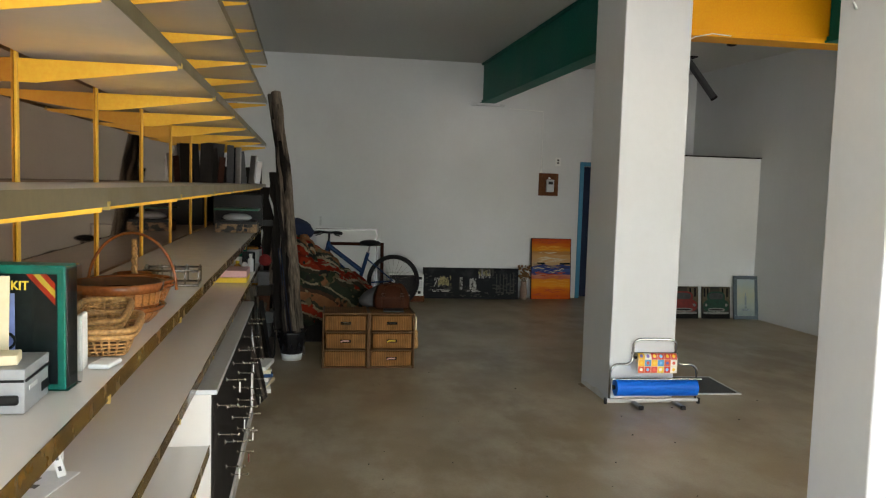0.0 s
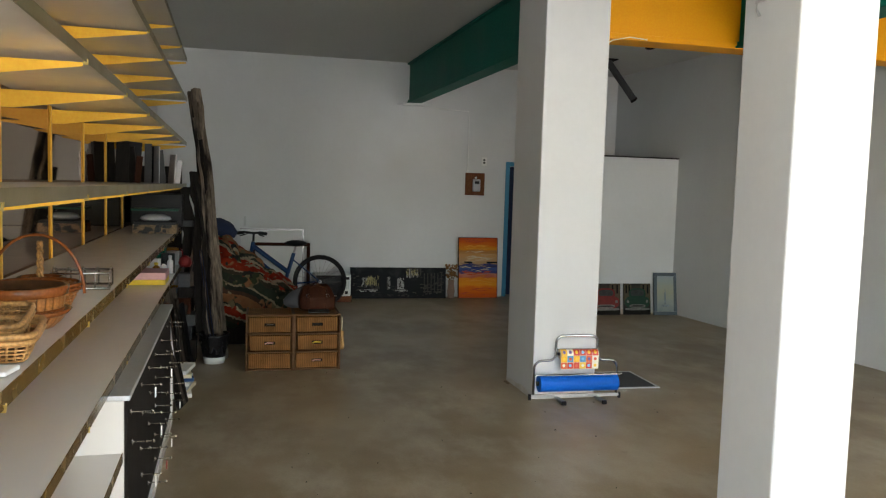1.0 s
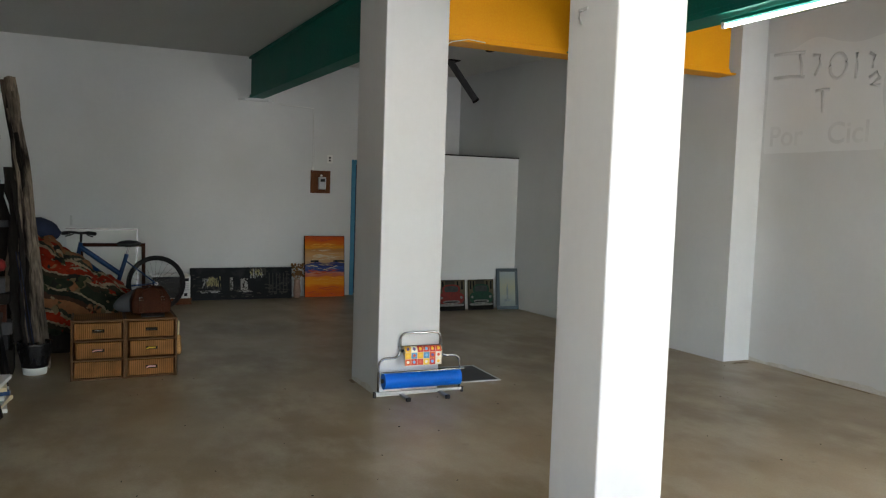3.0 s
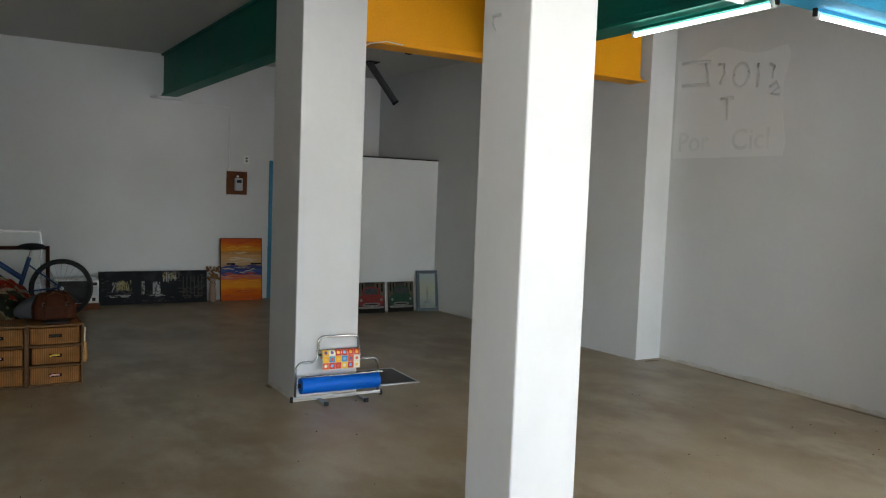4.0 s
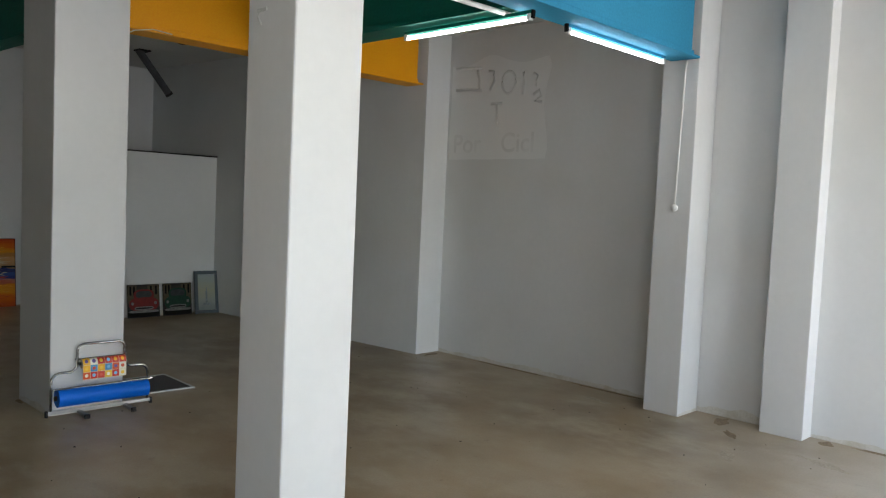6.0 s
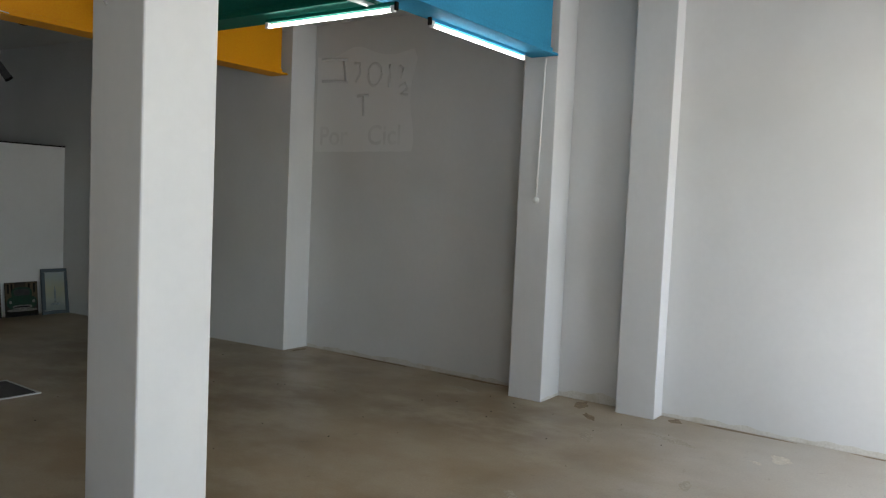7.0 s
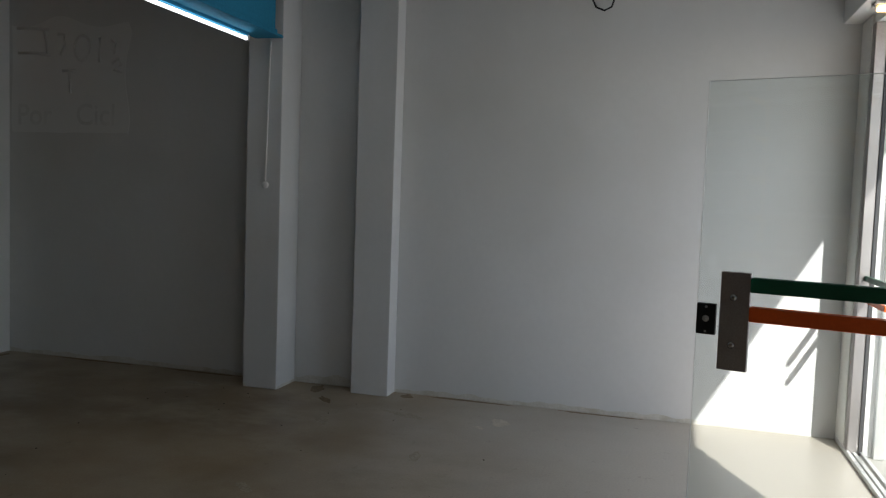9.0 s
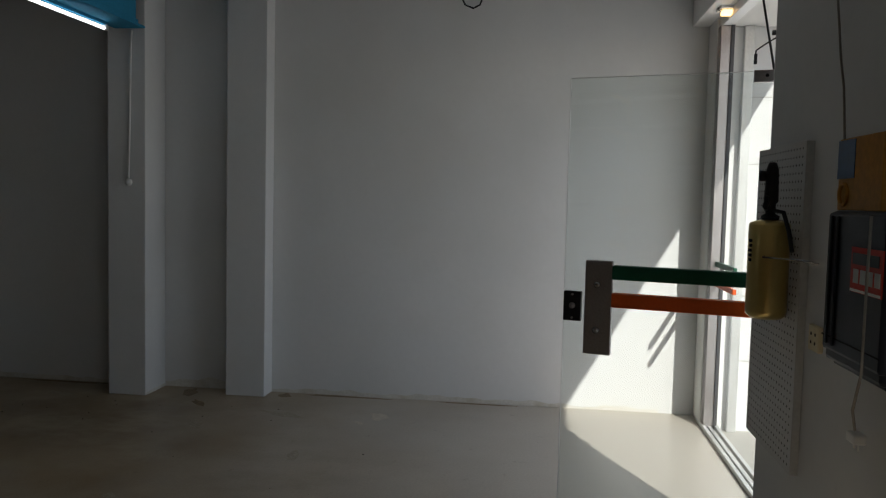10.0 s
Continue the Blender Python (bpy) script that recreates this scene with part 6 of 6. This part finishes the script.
part("frame", tube(loop, 0.0095, 8), "chrome", stand)
part("base_bar", box(0, W, -0.012, 0.012, 0.018, 0.042, 0.003), "chrome_dull", stand)
for x in (0.22, 0.54):
    ft = part("foot", box(x - 0.015, x + 0.015, -0.16, 0.0, 0.006, 0.026, 0.003), "chrome_dull", stand)
    part("foot_cap", box(x - 0.018, x + 0.018, -0.178, -0.158, 0.0, 0.03, 0.004), "black", ft)
for x in (0.008, W - 0.008):
    part("end_cap", box(x - 0.01, x + 0.008, -0.014, 0.014, 0.0, 0.044, 0.003), "black", stand)
part("tear_bar", rod((0.035, -0.075, 0.205), (W - 0.035, -0.075, 0.205), 0.007), "chrome", stand)
for x in (0.035, W - 0.035):
    part("arm", rod((x, 0.0, 0.19), (x, -0.075, 0.205), 0.006), "chrome", stand)
part("upper_bar", rod((0.19, 0, 0.385), (W - 0.19, 0, 0.385), 0.006), "chrome", stand)
r1 = single("paper_roll", rod((0.06, -0.04, 0.135), (W - 0.055, -0.04, 0.135), 0.062, seg=32), "roll_blue", "thick roll of bright blue wrapping paper on the stand", "paper roll", stand.matrix_world.copy())
part("core", rod((0.045, -0.04, 0.135), (W - 0.04, -0.04, 0.135), 0.018), "black", r1)
bm = rod((0.225, -0.02, 0.355), (W - 0.215, -0.02, 0.355), 0.034, seg=24)
add_box(bm, 0.225, W - 0.215, -0.056, -0.053, 0.245, 0.36, 0.0, None)
r2 = single("gift_paper_roll", bm, "gift", "roll of colourful printed gift paper on the stand", "paper roll", stand.matrix_world.copy())
part("core", rod((0.21, -0.02, 0.355), (W - 0.2, -0.02, 0.355), 0.012), "black", r2)
mat_ = thing("floor_mat", "dark grey rubber mat in a pale metal rim beside the column", "mat", pose(2.66, 5.69, 0, 0, 0, -2))
part("mat", box(0.02, 0.63, 0.02, 0.54, 0.001, 0.008, 0.002), "mat", mat_)
part("rim", add_box(add_box(add_box(box(0, 0.65, 0, 0.02, 0.001, 0.010, 0.002), 0, 0.65, 0.54, 0.56, 0.001, 0.010, 0.002), 0, 0.02, 0.02, 0.54, 0.001, 0.010, 0.002), 0.63, 0.65, 0.02, 0.54, 0.001, 0.010, 0.002), "alu", mat_)
hk = thing("wall_hook", "small grey hook and plate high on the slim column", "hook", pose(2.063, 2.86, 2.38))
part("plate", box(-0.006, 0.0, -0.035, 0.035, -0.004, 0.012, 0.002), "grey_paint", hk)
part("hook", tube([(-0.004, 0, 0), (-0.02, 0, -0.005), (-0.022, 0, -0.035), (-0.006, 0, -0.06)], 0.005, 6), "alu", hk)

# ---- painted-over writing on the side wall ----
def ragged_patch(name, label, y0, y1, z0, z1, wander, depth):
    """Roller-edged paint on the side wall: straight below, wandering at the sides and top."""
    pts = [(y0 + (y1 - y0) * k / 20, z0 + 0.012 * noise.noise(Vector((k * 0.6, z0, 1)))) for k in range(21)]
    pts += [(y1 + wander * noise.noise(Vector((k * 0.21, y1, 2))), z0 + (z1 - z0) * k / 10) for k in range(1, 10)]
    pts += [(y1 + (y0 - y1) * k / 20, z1 + wander * noise.noise(Vector((k * 0.13, z1, 3)))) for k in range(21)]
    pts += [(y0 + 0.3 * wander * noise.noise(Vector((k * 0.21, y0, 4))), z1 + (z0 - z1) * k / 10) for k in range(1, 10)]
    bm = prism(pts, 0, depth)
    return tagged(single(name, bm, "patch", label, "paint patch", Matrix(((0, 0, -1, 6.1458), (1, 0, 0, 0), (0, 1, 0, 0), (0, 0, 0, 1)))), "", "", "", "structure")


ragged_patch("paint_patch", "newer white paint rolled over old lettering", 5.655, 4.40, 2.05, 3.02, 0.10, 0.0026)
M["ghost"] = surf("ghost_of_old_lettering", (0.575, 0.58, 0.578), 0.8, var=0.08, scale=7, stain=(0.67, 0.677, 0.675), stain_at=0.52, soft=0.16)
wr = thing("old_lettering", "faint grey painted-over hand lettering on the wall", "lettering", pose(6.1415, 0, 0), "", "structure")
letters("word", "Por", 0.27, pose(0, 5.60, 2.12, 90, 0, -90), "ghost", wr, 0.0004)
letters("word", "Cicl", 0.27, pose(0, 4.95, 2.12, 90, 0, -90), "ghost", wr, 0.0004)


def wall_stroke(pts, r=0.017, closed=False):
    bm = tube([(0, y, z) for y, z in pts], r, 6, closed)
    for v in bm.verts:
        v.co.x *= 0.025
    part("stroke", bm, "ghost", wr)


wall_stroke([(5.60, 2.99), (5.42, 2.985), (5.24, 2.97)])
wall_stroke([(5.59, 2.77), (5.40, 2.765), (5.23, 2.745)])
wall_stroke([(5.30, 2.96), (5.27, 2.85), (5.26, 2.75)])
wall_stroke([(5.15, 2.93), (5.08, 2.92), (5.07, 2.83), (5.12, 2.74)])
wall_stroke([(4.88 + 0.085 * math.cos(a), 2.80 + 0.11 * math.sin(a)) for a in [i * math.pi / 8 for i in range(16)]], 0.016, True)
wall_stroke([(4.70, 2.89), (4.695, 2.78), (4.70, 2.67)])
wall_stroke([(4.58, 2.87), (4.53, 2.84), (4.55, 2.74)])
wall_stroke([(4.57, 2.66), (4.50, 2.70), (4.47, 2.65), (4.55, 2.60), (4.46, 2.585)])
wall_stroke([(5.023, 2.60), (5.015, 2.50), (5.01, 2.40)])
wall_stroke([(5.10, 2.60), (5.02, 2.605), (4.95, 2.60)])
wires = thing("hanging_cable", "loop of black cable hanging high on the side wall", "cable", pose(6.10, 0.31, 0))
part("cable", tube([(0, 0.12, 3.33), (0, 0.11, 3.10), (0, 0.06, 3.0), (0, 0.0, 2.975), (0, -0.05, 3.0), (0, -0.07, 3.06), (0, -0.07, 3.33)], 0.007, 8), "black", wires)

# ---- things on the pier beside the entrance ----
peg = thing("pegboard", "grey-white perforated board fixed on the pier", "pegboard", pose(3.19, -1.2, 0.58))
part("board", box(0, 0.61, 0.025, 0.030, 0, 1.225, 0.001), "pegboard", peg)
part("frame", add_box(add_box(box(0, 0.02, 0.001, 0.0245, 0, 1.225), 0.59, 0.61, 0.001, 0.0245, 0, 1.225), 0.02, 0.59, 0.001, 0.0245, 1.2, 1.225), "alu", peg)
bm = bmesh.new()
for i in range(17):
    for j in range(40):
        x, z = 0.035 + i * 0.0338, 0.03 + j * 0.03
        vs = [bm.verts.new((x + 0.0052 * math.cos(k * math.pi / 3), 0.0306, z + 0.0052 * math.sin(k * math.pi / 3))) for k in range(6)]
        bm.faces.new(vs)
tagged(part("perforation", bm, "hole", peg), "", "", "", "stuff")
fe = thing("fire_extinguisher", "small gold fire extinguisher hanging on the pegboard", "fire extinguisher", pose(3.30, -1.088, 1.145))
part("cylinder", lathe([(0, 0.0), (0.055, 0.0), (0.072, 0.015), (0.074, 0.03), (0.074, 0.350), (0.070, 0.360), (0.034, 0.372), (0, 0.372)], 40), "brass", fe, "gold lacquered cylinder")
vl = part("valve", lathe([(0.03, 0.37), (0.034, 0.385), (0.018, 0.395), (0.018, 0.43), (0.026, 0.44), (0.022, 0.56), (0.014, 0.585), (0, 0.585)], 16), "black", fe, "black valve and handle")
part("lever", tube([(-0.01, 0.02, 0.41), (-0.045, 0.03, 0.42), (-0.05, 0.03, 0.46)], 0.008, 6), "black", vl)
part("pin_ring", tube([(-0.05, 0.03 + 0.012 * math.cos(a), 0.425 + 0.012 * math.sin(a)) for a in [i * math.pi / 6 for i in range(12)]], 0.003, 6, True), "black", vl)
part("knob", lathe([(0, 0), (0.02, 0.004), (0.02, 0.024), (0, 0.028)], 14, pose(0, 0.02, 0.535, -90, 0, 0)), "black", vl)
for k in range(5):
    part("print_line", box(-0.034, -0.012 + 0.005 * (k % 3), 0.0690, 0.0745, 0.215 + 0.018 * k, 0.226 + 0.018 * k), "hole", fe)
part("hose", tube([(0.0, 0.0, 0.41), (-0.06, -0.03, 0.40), (-0.10, -0.04, 0.33), (-0.13, -0.045, 0.26)], 0.008, 8), "black", fe)
part("bracket_wire", tube([(0.06, -0.04, 0.26), (-0.08, 0.04, 0.235), (-0.20, -0.05, 0.235), (-0.27, -0.09, 0.23)], 0.004, 6), "chrome", fe)
cs = thing("dark_case", "dark blue box with a red label fixed on the pier", "case", pose(2.26, -1.199, 1.125))
part("body", box(0, 0.39, 0.0, 0.12, 0.0, 0.435, 0.012), "case", cs)
part("lid_edge", box(-0.004, 0.394, 0.09, 0.128, 0.03, 0.43, 0.01), "case", cs)
lb = part("label", box(0.0, 0.20, 0.1285, 0.131, 0.22, 0.34, 0.001), "label_red", cs)
for k in range(4):
    part("label_bar", box(0.145 - 0.045 * k, 0.178 - 0.045 * k, 0.1315, 0.1325, 0.245, 0.282), "grey_paint", cs)
part("picture", box(0.02, 0.185, 0.1315, 0.133, 0.295, 0.325), "black", cs)
part("seam", box(-0.003, 0.393, 0.1285, 0.1295, 0.07, 0.074), "hole", cs)
for x in (0.30, 0.345):
    part("rib", box(x, x + 0.012, 0.1285, 0.136, 0.05, 0.42, 0.003), "case", cs)
lt = part("latch", box(0.372, 0.40, 0.03, 0.07, 0.08, 0.15, 0.004), "alu", cs, "grey metal latch")
part("latch_slot", box(0.4005, 0.402, 0.04, 0.06, 0.10, 0.13, 0.001), "hole", lt)
part("label_stripe", box(0.005, 0.195, 0.1315, 0.1325, 0.222, 0.229), "paper", cs)
part("foot", box(0.02, 0.37, 0.02, 0.10, -0.012, -0.0005, 0.004), "case", cs)
yb = thing("amber_box", "amber and blue carton standing on the dark case", "box", pose(2.36, -1.19, 1.5615))
part("body", box(0, 0.30, 0, 0.095, 0, 0.205, 0.003), "amber_box", yb)
part("blue_print", box(0.18, 0.302, 0.096, 0.098, 0.09, 0.2), "blue_box", yb)
part("ring_print", tube([(0.25 + 0.03 * math.cos(a), 0.098, 0.045 + 0.03 * math.sin(a)) for a in [i * math.pi / 10 for i in range(20)]], 0.006, 6, True), "amber_box", yb)
wire = thing("power_lead", "grey lead hanging down the pier with a loose plug", "cable", pose(0, -1.19, 0))
part("lead", tube([(2.985, 0.012, 3.3), (2.985, 0.012, 2.25), (2.93, 0.012, 2.05), (2.89, 0.012, 1.95), (2.86, 0.012, 1.79), (2.80, 0.015, 1.65)], 0.004, 8), "cable", wire)
part("tail", tube([(2.30, 0.14, 1.55), (2.30, 0.142, 1.40), (2.30, 0.142, 1.15), (2.45, 0.10, 1.02), (2.58, 0.04, 0.93)], 0.004, 8), "cable", wire)
part("plug", add_rod(add_rod(box(2.56, 2.62, 0.012, 0.05, 0.89, 0.92, 0.006), (2.575, 0.03, 0.87), (2.575, 0.03, 0.89), 0.003), (2.605, 0.03, 0.87), (2.605, 0.03, 0.89), 0.003), "white", wire)
so = thing("wall_socket", "yellowed white double socket on the pier", "socket", pose(3.0, -1.2, 1.07))
part("plate", box(0, 0.10, 0.001, 0.02, 0, 0.09, 0.005), "cream", so)
for x in (0.03, 0.07):
    for z in (0.03, 0.06):
        part("pin_hole", lathe([(0, 0), (0.006, 0), (0.006, 0.001), (0, 0.001)], 8, pose(x, 0.02, z, -90, 0, 0)), "hole", so)
cur = thing("dark_banner", "black cloth banner hanging at the window edge", "banner", pose(1.98, -1.199, 0))
bm = bmesh.new()
pts = [(0.41 * i / 16, 0.06 + 0.02 * math.sin(i * 1.3)) for i in range(17)]
lo = [bm.verts.new((x, y, 1.785)) for x, y in pts]
hi = [bm.verts.new((x, y, 3.0)) for x, y in pts]
for i in range(16):
    bm.faces.new((lo[i], lo[i + 1], hi[i + 1], hi[i])).smooth = True
bmesh.ops.solidify(bm, geom=bm.faces[:], thickness=0.006)
part("cloth", bm, "black", cur)
part("hanging_rod", rod((-0.03, 0.06, 3.01), (0.44, 0.06, 3.01), 0.012), "steel", cur)

# ---- wear on the floor ----
random.seed(77)
bm = bmesh.new()
for i in range(150):
    x, y = random.uniform(0.2, 5.9), random.uniform(0.6, 6.5)
    if random.random() < 0.35:
        x, y = random.gauss(1.05, 0.25), random.gauss(3.3, 0.3)
    r = random.choice([0.003, 0.004, 0.005, 0.006])
    bmesh.ops.create_icosphere(bm, subdivisions=1, radius=r, matrix=pose(x, y, r * 0.25, random.uniform(0, 90), 0, random.uniform(0, 360)) @ Matrix.Diagonal((1.3, 0.8, 0.45, 1)))
tagged(finish("floor_crumbs", bm, "hole"), "dark crumbs of dirt scattered on the concrete floor", "dirt", "", "stuff")
M["chip"] = surf("pale_chipped_cement", (0.58, 0.53, 0.45), 0.85, var=0.25, scale=20, fine=80, bump=0.03)
M["scuff"] = surf("pale_scuffed_cement", (0.40, 0.355, 0.285), 0.8, var=0.25, scale=14, fine=60, bump=0.02)
M["grime"] = surf("dark_grime", (0.25, 0.195, 0.13), 0.9, var=0.4, scale=20, fine=80, bump=0.03)


def blotch(name, label, x, y, rx, ry, mat_, turn=0.0):
    outline = []
    for k in range(26):
        a = 2 * math.pi * k / 26
        w = 1 + 0.55 * noise.noise(Vector((math.cos(a) * 1.7 + x, math.sin(a) * 1.7 + y, 0.5)))
        outline.append((rx * w * math.cos(a), ry * w * math.sin(a)))
    return tagged(single(name, prism(outline, -0.002, 0.0012), mat_, label, "floor wear", pose(x, y, 0, 0, 0, turn)), "", "", "", "structure")


blotch("floor_chip", "pale chipped cement patch in the floor", 5.62, 0.86, 0.10, 0.06, "chip", 20)
blotch("floor_chip", "pale chipped cement patch in the floor", 5.45, 0.98, 0.05, 0.02, "chip", 60)
for x, y, rx, ry, a in ((5.98, 2.45, 0.10, 0.05, 10), (6.05, 1.70, 0.05, 0.05, 0), (5.70, 2.25, 0.09, 0.03, 40), (5.95, 5.60, 0.10, 0.03, 0), (6.10, 3.6, 0.02, 0.35, 0), (6.11, 4.7, 0.02, 0.40, 0), (6.11, 1.2, 0.02, 0.35, 0), (6.11, 0.2, 0.018, 0.30, 0), (2.10, 6.0, 0.02, 0.06, 0)):
    blotch("floor_grime", "brown grime along the foot of the wall", x, y, rx, ry, "grime", a)


for x, y, rx, ry, a in ((5.55, 1.55, 0.16, 0.05, 70), (5.2, 2.05, 0.12, 0.04, 30), (4.7, 1.2, 0.10, 0.035, 10), (5.75, 3.4, 0.14, 0.04, 80), (3.9, 1.9, 0.09, 0.03, 50)):
    blotch("floor_scuff", "faint pale scuff worn into the concrete floor", x, y, rx, ry, "scuff", a)
# ---- stains at the foot of the walls ----
M["wall_stain"] = surf("damp_stained_plaster", (0.585, 0.572, 0.53), 0.85, var=0.15, scale=9, fine=60, bump=0.1, stain=(0.47, 0.43, 0.35), stain_at=0.62, soft=0.12)


def foot_stain(m, length, high):
    """Ragged stain rising from the floor; runs along +x, faces -y."""
    n = max(8, int(length / 0.035))
    outline = [(0, 0.001), (length, 0.001)]
    for k in range(n, -1, -1):
        x = length * k / n
        w = 0.5 + 0.8 * noise.noise(Vector((x * 1.7, length, 0.2))) + 0.45 * noise.noise(Vector((x * 9, length, 1.2)))
        outline.append((x, 0.006 + high * max(0.0, w)))
    bm = prism(outline, 0, 0.001)
    return tagged(single("wall_stain", bm, "wall_stain", "faint brown damp stain at the foot of the wall", "stain", m @ pose(0, 0, 0, 90, 0, 0)), "", "", "", "structure")


for y0, y1, high in ((5.68, 3.04, 0.05), (2.73, 2.16, 0.10), (1.84, -1.15, 0.045)):
    foot_stain(pose(6.1455, y0, 0, 0, 0, -90), y0 - y1, high)
foot_stain(pose(2.1245, 6.09, 0, 0, 0, -90), 0.6, 0.06)
foot_stain(pose(2.14, 5.4785, 0), 0.48, 0.07)
foot_stain(pose(5.835, 2.7335, 0), 0.30, 0.03)
foot_stain(pose(4.42, 9.3495, 0), 1.1, 0.05)
